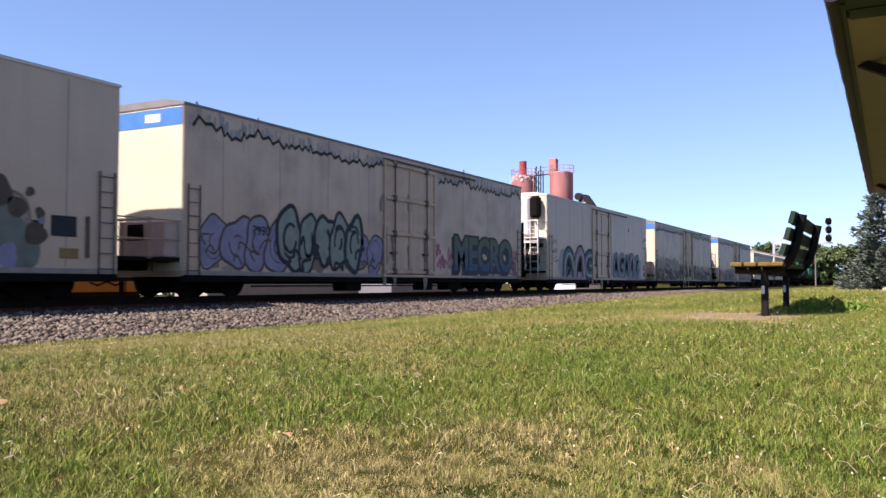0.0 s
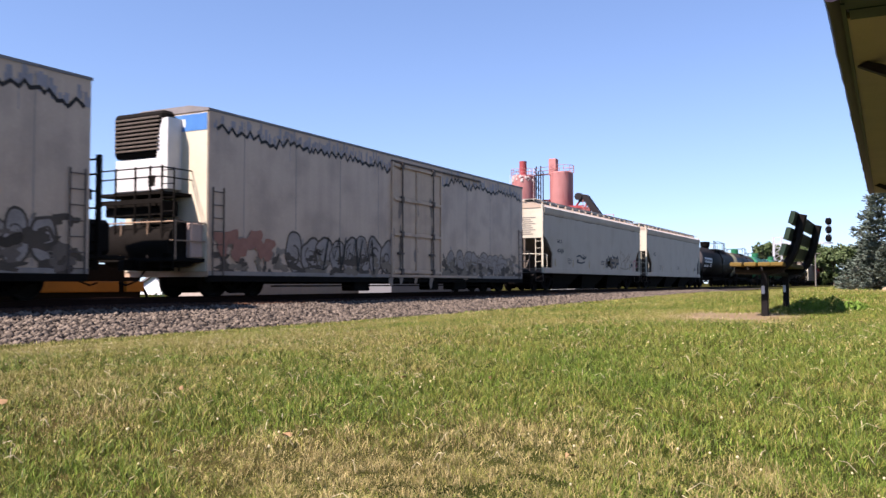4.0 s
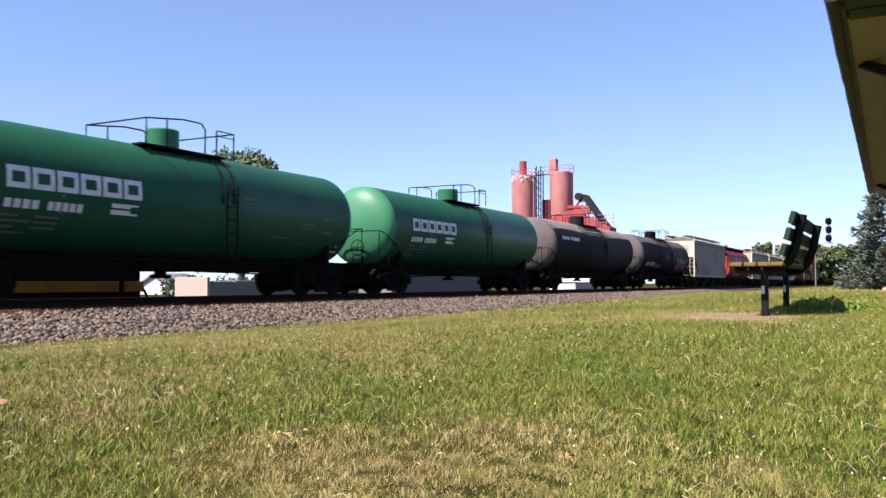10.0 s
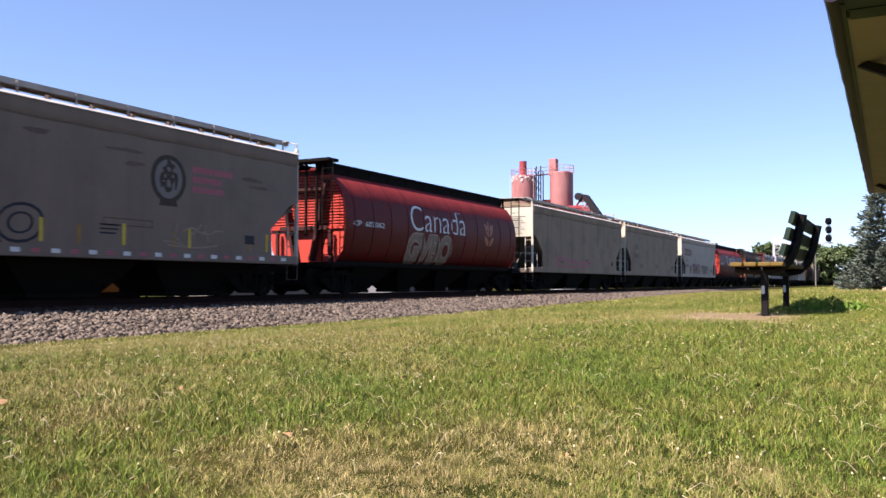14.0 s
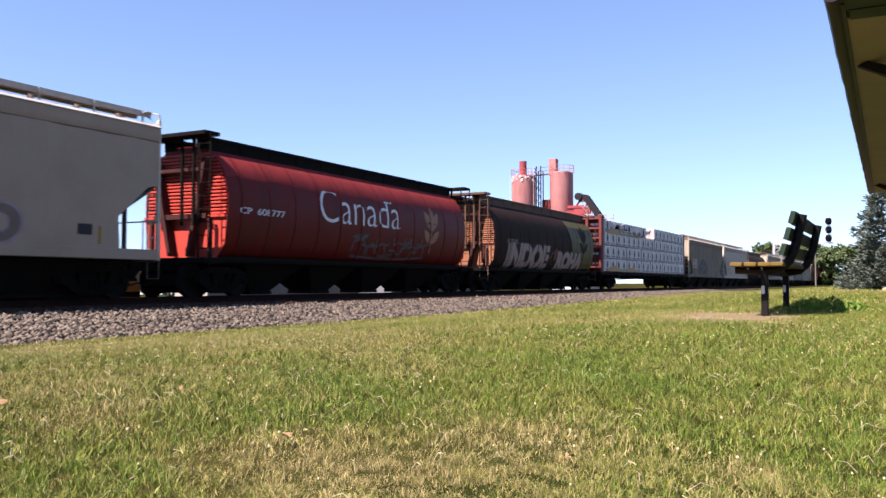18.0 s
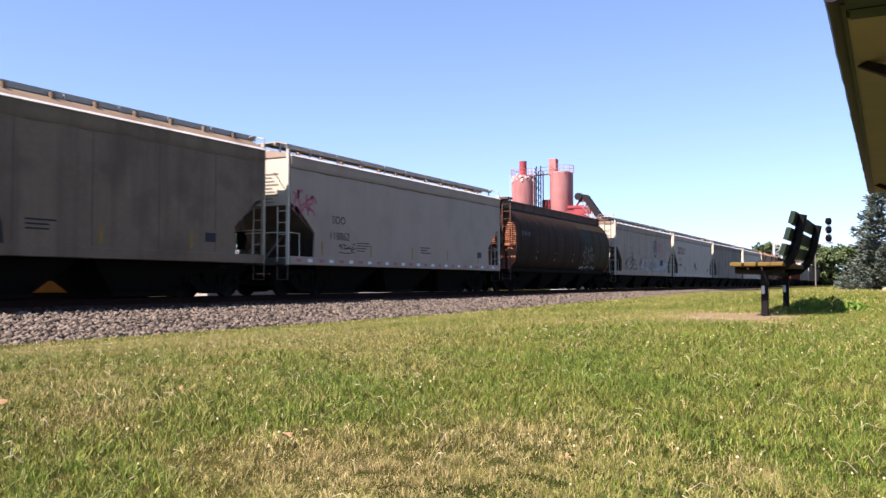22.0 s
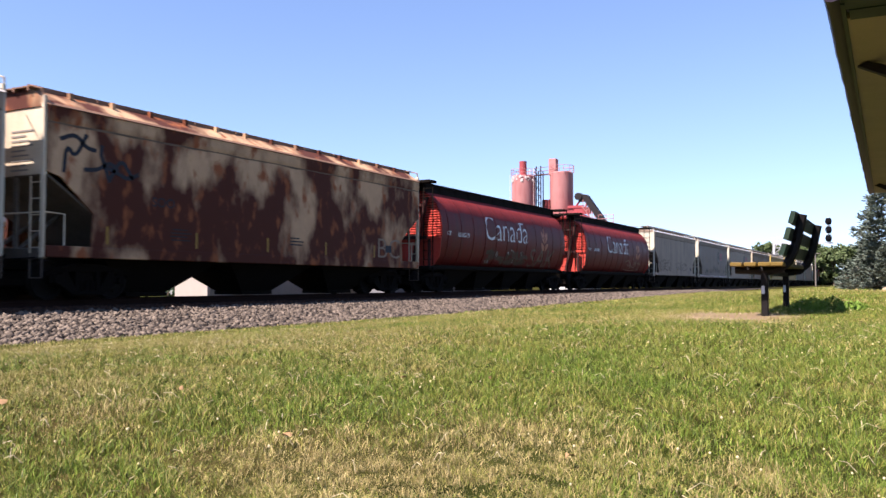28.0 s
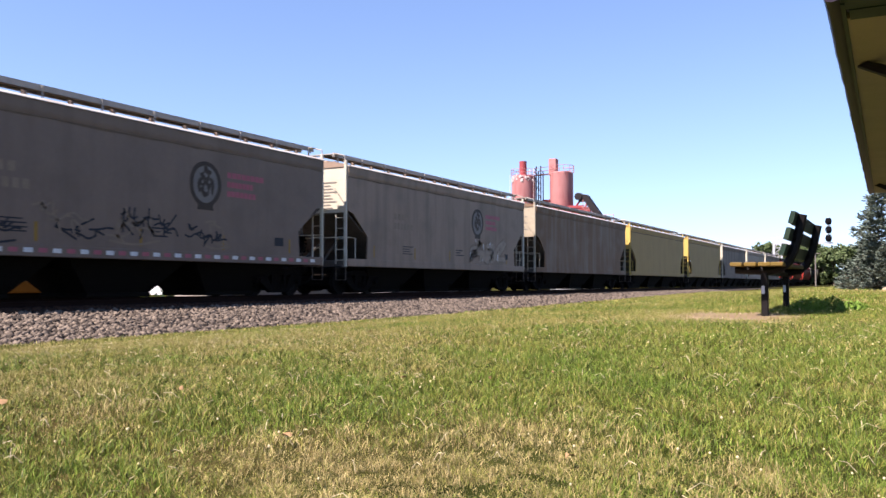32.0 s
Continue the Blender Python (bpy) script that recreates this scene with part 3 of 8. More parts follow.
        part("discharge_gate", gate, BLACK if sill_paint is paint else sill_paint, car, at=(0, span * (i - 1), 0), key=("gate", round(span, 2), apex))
    add_running_gear(car, h, h - 1.55, 0.72)
    return car, h


def car_stencils(car, h, seed, ink=BLACK_INK, x=1.58, surf=None):
    """Small data lines, yellow reflectors and the routing plate that most cars carry."""
    rng = random.Random(seed)
    rows = []
    for k in range(4):
        rows.append((-h + 3.6 + rng.uniform(0, 0.1), 1.75 - 0.09 * k, rng.uniform(0.4, 0.8), 0.03))
    for k in range(3):
        rows.append((0.3, 1.75 - 0.1 * k, rng.uniform(0.4, 0.8), 0.04))
    bars(car, rows, ink, x, surf=surf)
    n = int(2 * h / 2.9)
    for i in range(n):
        bars(car, [(-h + 1.6 + i * 2.9, 1.3, 0.085, 0.42)], YELLOW_TAPE, x, name="reflector", surf=surf)
    plate = Geo().box(0.0, 0.004, h - 2.4, h - 2.0, 1.5, 1.75)
    part("routing_plate", wrap(plate, x, surf), BLACK_INK, car)


def round_badge(car, y, z, r, ink, second, x=1.58, red=None):
    """A railway's badge as plain shapes: an oval frame on a foot, a pale field and a crest in it, lines of block lettering beside it."""
    g, rng = Geo(), random.Random(4)
    blob(g, y, z, r * 0.95, r * 1.02, 0, rng, 0.002, n=30, wob=0.015)
    g.add([(0.0025, y + a * r, z + b * r) for a, b in ((-0.5, -1.12), (0.5, -1.12), (0.42, -0.8), (-0.42, -0.8))], [(0, 1, 2, 3)], 0)
    blob(g, y, z, r * 0.74, r * 0.82, 1, rng, 0.004, n=30, wob=0.015)
    for dy, dz, ry, rz in ((0, 0.42, 0.34, 0.2), (-0.22, 0.1, 0.2, 0.26), (0.22, 0.1, 0.2, 0.26), (0, -0.22, 0.3, 0.3), (0, 0.66, 0.16, 0.12), (-0.4, -0.1, 0.1, 0.25), (0.42, -0.12, 0.1, 0.25)):
        blob(g, y + dy * r, z + dz * r, ry * r, rz * r, 0, rng, 0.006, n=16, wob=0.22)
    for dy, dz, q in ((0, -0.2, 0.14), (0, 0.4, 0.1), (-0.2, 0.1, 0.07), (0.22, 0.12, 0.07)):
        blob(g, y + dy * r, z + dz * r, q * r, q * r, 1, rng, 0.008, n=12, wob=0.25)
    tagged(part("badge", wrap(g, x, None), [ink, second], car, "brown oval crest badge", smooth=0), kind="stuff")
    for k, w in enumerate((2.5, 1.75, 1.95)):
        block_word(car, y + r * 1.35, z + 0.42 * r - k * 0.42 * r, 8 if k == 0 else 7, w * r, 0.26 * r, red or ink, x)


# ---- train: hopper with round shell ----
SHELL = [(1.02, 1.08), (1.26, 1.25), (1.42, 1.55), (1.53, 1.95), (1.59, 2.35), (1.6, 2.75), (1.54, 3.15), (1.38, 3.6), (1.12, 3.95), (0.75, 4.2), (0.35, 4.3)]


def shell_x(z):
    for (x0, z0), (x1, z1) in zip(SHELL, SHELL[1:]):
        if z0 <= z <= z1:
            return x0 + (x1 - x0) * (z - z0) / (z1 - z0)
    return SHELL[0][0] if z < SHELL[0][1] else SHELL[-1][0]


def round_hopper(a, b, label, paint, end_paint, walk_paint=BLACK, faded=None):
    # faded: lighter shoulder band; the sunlit tone is put into its colour.
    faded = faded or (RED_LIT if paint is RED else None)
    car, h = car_thing("hopper_car", a, b, label, "hopper car")
    k = round(h, 2)
    ring = [(x, z) for x, z in SHELL] + [(-x, z) for x, z in reversed(SHELL)]
    part("shell", lambda: Geo().loft([[(x, y, z) for x, z in ring] for y in (-h, h)]), paint, car, key=("rshell", k), smooth=40)
    for s in (-1, 1):
        # Ribs and plate take the lighter end paint that holds the sunlight.
        def end():
            g = Geo()
            for i in range(18):
                z = 2.32 + i * 0.1
                w = shell_x(z) - 0.04
                g.box(-w, w, s * h, s * (h + 0.045), z, z + 0.06, c=0.012)
            return g
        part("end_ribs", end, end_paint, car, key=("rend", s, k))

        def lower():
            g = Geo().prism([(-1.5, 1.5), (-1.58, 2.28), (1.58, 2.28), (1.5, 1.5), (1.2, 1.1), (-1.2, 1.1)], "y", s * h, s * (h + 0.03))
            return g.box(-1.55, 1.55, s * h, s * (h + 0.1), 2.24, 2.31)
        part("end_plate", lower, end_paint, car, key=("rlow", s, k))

        def frame_beams():
            g = Geo()
            y = s * (h + 0.2)
            for q in (-1, 1):
                g.loft([[(q * x + d, y - s * 0.14, z), (q * x + d, y + s * 0.1, z)] + [(q * x + d + 0.12, y + s * 0.1, z), (q * x + d + 0.12, y - s * 0.14, z)] for x, z, d in ((0.95, 3.9, -0.06), (0.35, 1.15, -0.06))])
                g.box(q * 1.12 - 0.05, q * 1.12 + 0.05, y - 0.05, y + 0.05, 1.0, 2.2)
            g.box(-1.0, 1.0, y - 0.05, y + 0.05, 2.2, 2.34).box(-0.8, 0.8, y - 0.05, y + 0.05, 3.55, 3.65)
            return g
        part("end_frame", frame_beams, mat("dark_maroon_frame_paint", (0.045, 0.012, 0.010), 0.75, 0, 0.3, 4, spec=0.2), car, key=("rframe", s, k))

        def end_posts():
            g = Geo()
            for x in (0.28, 0.72):
                g.box(x - 0.035, x + 0.035, s * (h + 0.4), s * (h + 0.47), 2.0, 4.5)
            return g
        part("walkway_post", end_posts, walk_paint, car, key=("rpost", s, k))
        part("end_sill", lambda: Geo().box(-1.4, 1.4, s * h, s * (h + 0.75), 0.92, 1.09, c=0.02), BLACK, car, key=("rsill", s, k))
        part("ladder", lambda: ladder_geo(0.5, 4.5), walk_paint, car, at=Matrix.Translation((1.3, s * (h + 0.62), 0)), key="rlad")
        part("side_sill", lambda: Geo().box(s * 1.1, s * 1.3, -h, h, 0.98, 1.14), BLACK, car, key=("rss", s, k))

    def walkway():
        g = Geo()
        for s in (-1, 1):
            g.box(s * 0.42, s * 0.48, -h - 0.75, h + 0.75, 4.47, 4.55).box(s * 0.82, s * 0.86, -h - 0.75, h + 0.75, 4.45, 4.54).box(s * 0.8, s * 0.82, -h, h, 4.15, 4.5)
            g.box(s * 0.48, s * 0.82, -h - 0.75, h + 0.75, 4.50, 4.52)
            n = int(2 * h / 1.3)
            for i in range(n + 1):
                y = -h + i * 2 * h / n
                g.box(s * 0.4, s * 0.84, y - 0.015, y + 0.015, 4.2, 4.46)
        for s in (-1, 1):
            g.box(-1.45, 1.45, s * (h + 0.2), s * (h + 0.78), 4.46, 4.56)
        return g
    part("roof_walkway", walkway, walk_paint, car, key=("rwalk", k))

    def eave():
        g = Geo()
        for s in (-1, 1):
            g.box(s * 0.72, s * 0.8, -h, h, 4.18, 4.24)
        return g
    part("roof_flashing", eave, mat("dusty_flashing_steel", (0.22, 0.15, 0.11), 0.8, 0, 0.25, 3), car, "dusty edge flashing", key=("reave", k))

    if faded:
        def band():
            g, n = Geo(), 70
            zs = (3.38, 3.6, 3.78, 3.95, 4.08, 4.17)
            for i in range(n + 1):
                y = -h + 0.03 + (2 * h - 0.06) * i / n
                for j, z in enumerate(zs):
                    if j == 0:
                        z += 0.07 * noise.noise((y * 0.8, h, 4)) + 0.05 * noise.noise((y * 3.5, h, 9))
                    g.v.append((shell_x(z) + 0.006, y, z))
            m = len(zs)
            g.f = [(i * m + j, i * m + j + 1, (i + 1) * m + j + 1, (i + 1) * m + j) for i in range(n) for j in range(m - 1)]
            g.m = [0] * len(g.f)
            return g
        part("faded_paint", band, faded, car, "lighter red along the shoulder, painted as sunlit", key=("rband", k), smooth=60)

    def rib():
        out = [(x + 0.014, z) for x, z in SHELL[:-1]]
        return Geo().loft([[(x, y, z) for x, z in out] + [(x - 0.03, y, z) for x, z in reversed(out)] for y in (-0.03, 0.03)])
    for i in range(12):
        part("shell_rib", rib, paint, car, at=(0, -h + 0.6 + i * (2 * h - 1.2) / 11, 0), key="shell_rib")
    part("trough_hatch", lambda: Geo().box(-0.33, 0.33, -h + 0.5, h - 0.5, 4.28, 4.45, c=0.05), paint, car, key=("rhatch", k))
    span = 3.1
    for i in range(4):
        def gate():
            w = span / 2
            e = w * 0.3
            g = Geo().loft([[(-x, -q, z), (x, -q, z), (x, q, z), (-x, q, z)] for x, q, z in ((1.2, w, 1.1), (0.46, e, 0.14))])
            return g.box(-0.52, 0.52, -e - 0.04, e + 0.04, 0.04, 0.15, c=0.02)
        part("discharge_gate", gate, BLACK, car, at=(0, span * (i - 1.5), 0), key=("rgate", round(span, 2)))
    add_running_gear(car, h, h - 0.35, 1.65)
    return car, h


# ---- train: tank car ----
TANK_R, TANK_Z = 1.52, 2.56


def tank_x(z):
    return math.sqrt(max(0.05, TANK_R ** 2 - (z - TANK_Z) ** 2))


def tank(a, b, label, paint, dome_paint, head_paint=None, dome="round", over=1.35, dust=None):
    car, h = car_thing("tank_car", a, b, label, "tank car")
    k = (round(h, 2), dome)

    def barrel():
        g = Geo()
        prof = []
        for y in (-h, -h * 0.995, -h * 0.34, -h * 0.338, h * 0.338, h * 0.34, h * 0.995, h):
            prof.append((y, TANK_R + (0.004 if abs(y) < h * 0.339 else 0)))
        return g.lathe(prof, "y", (0, 0, TANK_Z), 48)
    part("barrel", barrel, paint, car, key=("tb", k), smooth=40)
    for s in (-1, 1):
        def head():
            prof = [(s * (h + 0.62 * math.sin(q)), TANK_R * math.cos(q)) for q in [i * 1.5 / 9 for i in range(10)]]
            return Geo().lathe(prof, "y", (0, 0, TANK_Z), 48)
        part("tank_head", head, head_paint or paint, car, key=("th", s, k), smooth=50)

        def stub():
            g = Geo().box(-0.32, 0.32, s * (h - 1.6), s * (h + 1.0), 0.78, 1.12)
            g.box(-1.45, 1.45, s * (h + 0.75), s * (h + 1.05), 0.95, 1.1, c=0.01).box(0.9, 1.45, s * (h + 0.1), s * (h + 0.9), 1.02, 1.06)
            g.prism([(-1.2, 0.95), (1.2, 0.95), (1.2, 1.75), (1.05, 1.62), (0.6, 1.25), (0, 1.1), (-0.6, 1.25), (-1.05, 1.62), (-1.2, 1.75)], "y", s * (h - 0.95), s * (h - 0.75))
            return g
        part("end_platform", stub, BLACK, car, key=("tstub", s, k))

        def rail():
            y = s * (h + 0.95)
            g = Geo()
            g.tube([(1.4, y - s * 1.3, 1.75), (1.4, y - s * 0.3, 2.25), (1.38, y, 2.3), (0.9, y, 2.3), (-1.3, y, 2.3)], 0.018)
            g.tube([(1.38, y, 2.3), (1.38, y, 1.0)], 0.018).tube([(-1.3, y, 2.3), (-1.3, y, 1.0)], 0.018)
            g.tube([(1.42, y, 1.35), (1.42, y - s * 0.6, 1.35), (1.42, y - s * 0.6, 0.5), (1.42, y, 0.5), (1.42, y, 1.35)], 0.016)
            return g
        part("end_handrail", rail, BLACK, car, key=("trail", s, k))
        if s < 0:
            g = Geo()
            ring = [(0.28 * math.cos(6.283 * i / 14), 0, 0.28 * math.sin(6.283 * i / 14)) for i in range(15)]
            g.tube(ring, 0.018).tube([ring[0], ring[7]], 0.014).tube([ring[3], ring[10]], 0.014)
            part("brake_wheel", g, BLACK, car, at=(0.55, -h - 1.12, 1.7), key="tbrake")
    top = TANK_Z + TANK_R
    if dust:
        # Dust on the top, coloured lighter to hold the sunlight there too.
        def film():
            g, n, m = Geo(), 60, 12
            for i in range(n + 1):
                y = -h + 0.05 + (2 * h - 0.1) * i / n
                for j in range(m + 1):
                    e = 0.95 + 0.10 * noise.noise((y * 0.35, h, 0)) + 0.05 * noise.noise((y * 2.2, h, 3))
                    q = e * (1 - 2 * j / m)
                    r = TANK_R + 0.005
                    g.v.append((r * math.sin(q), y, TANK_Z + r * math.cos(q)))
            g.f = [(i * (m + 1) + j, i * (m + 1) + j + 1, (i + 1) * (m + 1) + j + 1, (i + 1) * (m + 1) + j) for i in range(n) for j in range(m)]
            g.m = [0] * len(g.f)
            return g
        part("dust_film", film, dust, car, "dust along the top of the tank, with the sunlit tone in it", key=("tdust", k), smooth=60)

    def valve():
        if dome == "tall":
            return Geo().lathe([(top - 0.1, 0.36), (top + 0.12, 0.38), (top + 0.2, 0.47), (top + 0.66, 0.5), (top + 0.69, 0.45), (top + 0.72, 0.2)], "z", (0, -0.2, 0), 24)
        if dome == "square":
            g = Geo().box(-0.42, 0.42, -0.45, 0.45, top - 0.08, top + 0.5, c=0.06)
        else:
            g = Geo().lathe([(top - 0.1, 0.46), (top + 0.52, 0.46), (top + 0.56, 0.42), (top + 0.58, 0.2)], "z", (0, 0, 0), 24)
        return g
    part("valve_dome", valve, dome_paint, car, key=("tv", k))

    def platform():
        g = Geo()
        if dome == "tall":
            for s in (-1, 1):
                g.box(s * 0.75, s * 1.1, -1.4, 5.25, top - 0.16, top - 0.10)
                for i in range(8):
                    g.tube([(s * 1.05, -1.3 + i * 0.9, top - 0.14), (s * 1.2, -1.3 + i * 0.9, top - 0.55)], 0.03)
            return g.box(-1.1, 1.1, 0.6, 5.2, top - 0.1, top - 0.06)
        for s in (-1, 1):
            g.box(s * 0.5, s * 0.86, -1.5, 1.6, top - 0.1, top - 0.05)
            for y in (-1.3, 0, 1.4):
                g.tube([(s * 0.82, y, top - 0.08), (s * 1.0, y, top - 0.38)], 0.025)
        g.box(-0.86, 0.86, 0.9, 1.6, top - 0.1, top - 0.05)
        return g
    part("platform", platform, BLACK, car, key=("tp", k))

    def railing():
        g = Geo()
        if dome == "tall":
            for s in (-1, 1):
                x = s * 1.08
                g.tube([(x, 0.66, top - 0.15), (x, 0.66, top + 0.74), (x, 2.2, top + 0.74), (x, 3.7, top + 0.74), (x, 3.95, top + 0.68), (x, 4.15, top + 0.5), (x, 4.15, top - 0.15)], 0.026)
                g.tube([(x, -1.35, top - 0.15), (x, -1.35, top + 0.7), (x, -0.35, top + 0.74), (x, -0.3, top - 0.15)], 0.026)
                for y in (-0.9, 2.2, 3.5):
                    g.tube([(x, y, top - 0.15), (x, y, top + 0.74)], 0.024)
                g.tube([(x, 4.6, top - 0.15), (x, 4.65, top + 0.62), (x, 4.8, top + 0.74), (x, 5.15, top + 0.74), (x, 5.15, top - 0.15)], 0.03)
                g.tube([(x, -0.3, top + 0.62), (x, 0.0, top + 0.5), (x, 0.4, top + 0.52), (x, 0.66, top + 0.66)], 0.01, 4)
            return g.tube([(-1.08, 5.15, top + 0.74), (1.08, 5.15, top + 0.74)], 0.024)
        for s in (-1, 1):
            x = s * 1.12
            g.tube([(x, -1.6, top - 0.1), (x, -1.6, top + 0.54), (x, -0.3, top + 0.70), (x, 0.35, top + 0.70), (x, 0.5, top + 0.55), (x, 0.5, top - 0.1)], 0.022)
            g.tube([(x, 0.95, top - 0.1), (x, 0.95, top + 0.6), (x, 1.1, top + 0.6), (x, 1.65, top + 0.6), (x, 1.65, top - 0.1)], 0.022)
            g.tube([(x, -0.9, top - 0.1), (x, -0.9, top + 0.64)], 0.02)
            g.tube([(x, 0.95, top + 0.45), (x, 1.65, top + 0.45)], 0.016)
        g.tube([(-1.12, -1.6, top + 0.54), (1.12, -1.6, top + 0.54)], 0.02).tube([(-1.12, 1.65, top + 0.6), (1.12, 1.65, top + 0.6)], 0.02)
        return g
    part("platform_railing", railing, BLACK, car, key=("trl", k))

    def hose():
        g = Geo()
        for y in (0.9, 1.35):
            pts = [(TANK_R * math.sin(q) + 0.03, y + 0.12 * math.sin(q * 3), TANK_Z + TANK_R * math.cos(q) + 0.03) for q in [0.45 + i * 0.16 for i in range(8)]]
            g.tube(pts, 0.022)
        for q in (-1, 1):
            g.box(-0.25, 0.25, q * 0.4, q * 0.6, 0.7, 1.1)
        g.cyl((0, 0, 0.6), (0, 0, 1.1), 0.16, seg=12).box(-0.2, 0.2, -0.2, 0.2, 0.52, 0.62)
        for y in [-h + 1.5 + i * (2 * h - 3) / 7 for i in range(8)]:
            g.tube([(1.2, y, 1.0), (1.0, y, 1.3)], 0.018)
        g.tube([(1.2, -h + 0.9, 0.98), (1.2, h - 0.9, 0.98)], 0.026)
        return g
    part("piping", hose, BLACK, car, key=("tpipe", k))
    part("centre_ladder", lambda: ladder_geo(0.6, 3.1), BLACK, car, at=Matrix.Translation((1.56, 1.15, 0)) @ Matrix.Rotation(math.pi / 2, 4, "Z"), key="tlad")
    add_running_gear(car, h, h - 0.75, over)
    return car, h


# ---- train: refrigerator car ----
def reefer(a, b, label, paint, end_paint, blue=None, unit=None, door_y=0.4, height=5.18, edge=None, rack=False, hooded=False):
    car, h = car_thing("refrigerator_car", a, b, label, "boxcar")
    k = (round(h, 2), height)
    sec = [(1.58, 0.56), (1.58, height - 0.1), (1.54, height - 0.04), (0.9, height + 0.06), (-0.9, height + 0.06), (-1.54, height - 0.04), (-1.58, height - 0.1), (-1.58, 0.56)]
    part("body", lambda: Geo().prism(sec, "y", -h, h), [paint], car, key=("rb", k))
    part("front_end", lambda: Geo().box(-1.56, 1.56, -h - 0.03, -h - 0.004, 0.7, height - 0.14, c=0.01), end_paint, car, key=("rfe", k))
    if blue:
        part("end_stripe", lambda: Geo().box(-1.54, 1.54, -h - 0.04, -h - 0.032, height - 0.62, height - 0.16), blue, car, "blue painted band", key=("rblue", k))
        part("end_cabinet", lambda: Geo().box(-0.2, 1.45, -h - 0.5, -h - 0.04, 1.06, 2.0, c=0.03), mat("dusty_pink_cabinet_paint", (0.42, 0.30, 0.24), 0.7, 0, 0.2, 2), car, key=("rcab", k))
        part("cabinet_hatch", lambda: Geo().box(0.1, 0.7, -h - 0.515, -h - 0.5, 1.5, 1.92, c=0.005), BLACK, car, key=("rhat", k))
        part("number_panel", lambda: Geo().box(0.2, 0.75, -h - 0.045, -h - 0.041, height - 0.5, height - 0.28), WHITE_INK, car, key=("rnum", k))
    part("roof_cap", lambda: Geo().prism([(1.6, height - 0.1), (1.6, height - 0.03), (0.9, height + 0.09), (-0.9, height + 0.09), (-1.6, height - 0.03), (-1.6, height - 0.1)], "y", -h - 0.04, h + 0.04), mat("weathered_roof_steel", (0.20, 0.18, 0.17), 0.7, 0, 0.3, 2) if not edge else edge, car, key=("rroof", k))
    def frame_below():
        g = Geo().box(1.46, 1.6, -h, h, 0.42, 0.6, c=0.01).box(-0.4, 0.4, -h + 1.0, h - 1.0, 0.36, 0.56)
        for i in range(9):
            y = -h + 3.6 + (2 * h - 7.2) * i / 8
            g.box(-1.5, 1.5, y - 0.06, y + 0.06, 0.38, 0.56)
        for y, w in ((-3.2, 0.5), (2.1, 0.35), (4.4, 0.6)):
            g.box(0.9, 1.45, y - w, y + w, 0.12, 0.45, c=0.04)
        return g.tube([(1.3, -h + 3.0, 0.3), (1.3, h - 3.0, 0.3)], 0.025)
    part("side_sill", frame_below, BLACK, car, key=("rsl", k))

    d = part("plug_door", lambda: Geo().box(1.575, 1.605, -1.85, 1.85, 0.72, height - 0.24, c=0.01), paint, car, at=(0, door_y, 0), key=("rdoor", k))
    steel = mat("rusty_bracket_steel", (0.13, 0.095, 0.075), 0.8, 0.1, 0.3, 6)
    stain = mat("brown_door_stain", (0.27, 0.205, 0.16), 0.85, 0, 0.35, 3)
    levels = (0.8, 2.2, 3.5, height - 0.42)
    for z in levels:
        part("door_rib", lambda: Geo().box(1.605, 1.68, -1.8, 1.8, -0.05, 0.06, c=0.012), paint, d, at=(0, 0, z), key="door_rib")
    for z0, z1 in zip(levels, levels[1:]):
        for y in (-1.5, -0.68, 0.52, 1.5):
            w = 0.26 if abs(y) > 1 else 0.5
            part("door_panel", lambda: Geo().box(1.605, 1.617, -w, w, z0 + 0.12, z1 - 0.12, c=0.008), paint, d, at=(0, y, 0), key=("door_panel", z0, w, k))
    part("door_seam", lambda: Geo().box(1.605, 1.65, -0.14, -0.06, 0.8, height - 0.42), paint, d, key=("dseam", k))
    for y in (-1.875, 1.875):
        part("door_post", lambda: Geo().box(1.58, 1.66, -0.05, 0.05, 0.66, height - 0.26, c=0.01), paint, d, at=(0, y, 0), key=("dpost", k))

    def rod():
        g = Geo().cyl((1.695, 0, 0.75), (1.695, 0, height - 0.35), 0.026, seg=6)
        for z in levels:
            g.box(1.62, 1.73, -0.08, 0.08, z - 0.1, z + 0.13)
        return g.box(1.63, 1.74, -0.3, 0.06, 1.45, 1.53)
    for y in (-1.25, 1.15):
        part("lock_rod", rod, steel, d, at=(0, y, 0), key=("rrod", k))
    g, rng = Geo(), random.Random(int(a * 10))
    for y in (-1.88, -1.25, -0.1, 1.15):
        for z in levels[:3] + (1.3, 1.75):
            if rng.random() < 0.85:
                blob(g, y + rng.uniform(-0.06, 0.06), z - rng.uniform(0.1, 0.3), rng.uniform(0.07, 0.2), rng.uniform(0.2, 0.5), 0, rng, 0.002, n=14, wob=0.25)
    tagged(part("rust_stain", wrap(g, 1.617, None), stain, d, "brown rust stains round the door fittings", smooth=0), kind="stuff")
    part("lower_track", lambda: Geo().box(1.60, 1.68, -2.0, 5.2, 0.62, 0.7), paint, d, key="ltrack")
    part("upper_track", lambda: Geo().box(1.60, 1.66, -1.95, 5.6, height - 0.30, height - 0.24), steel, d, key=("utrack", k))
    for s in (-1, 1):
        part("ladder", lambda: ladder_geo(0.6, 3.0), steel, car, at=Matrix.Translation((1.63, s * (h - 0.35), 0)) @ Matrix.Rotation(math.pi / 2, 4, "Z"), key="reflad")
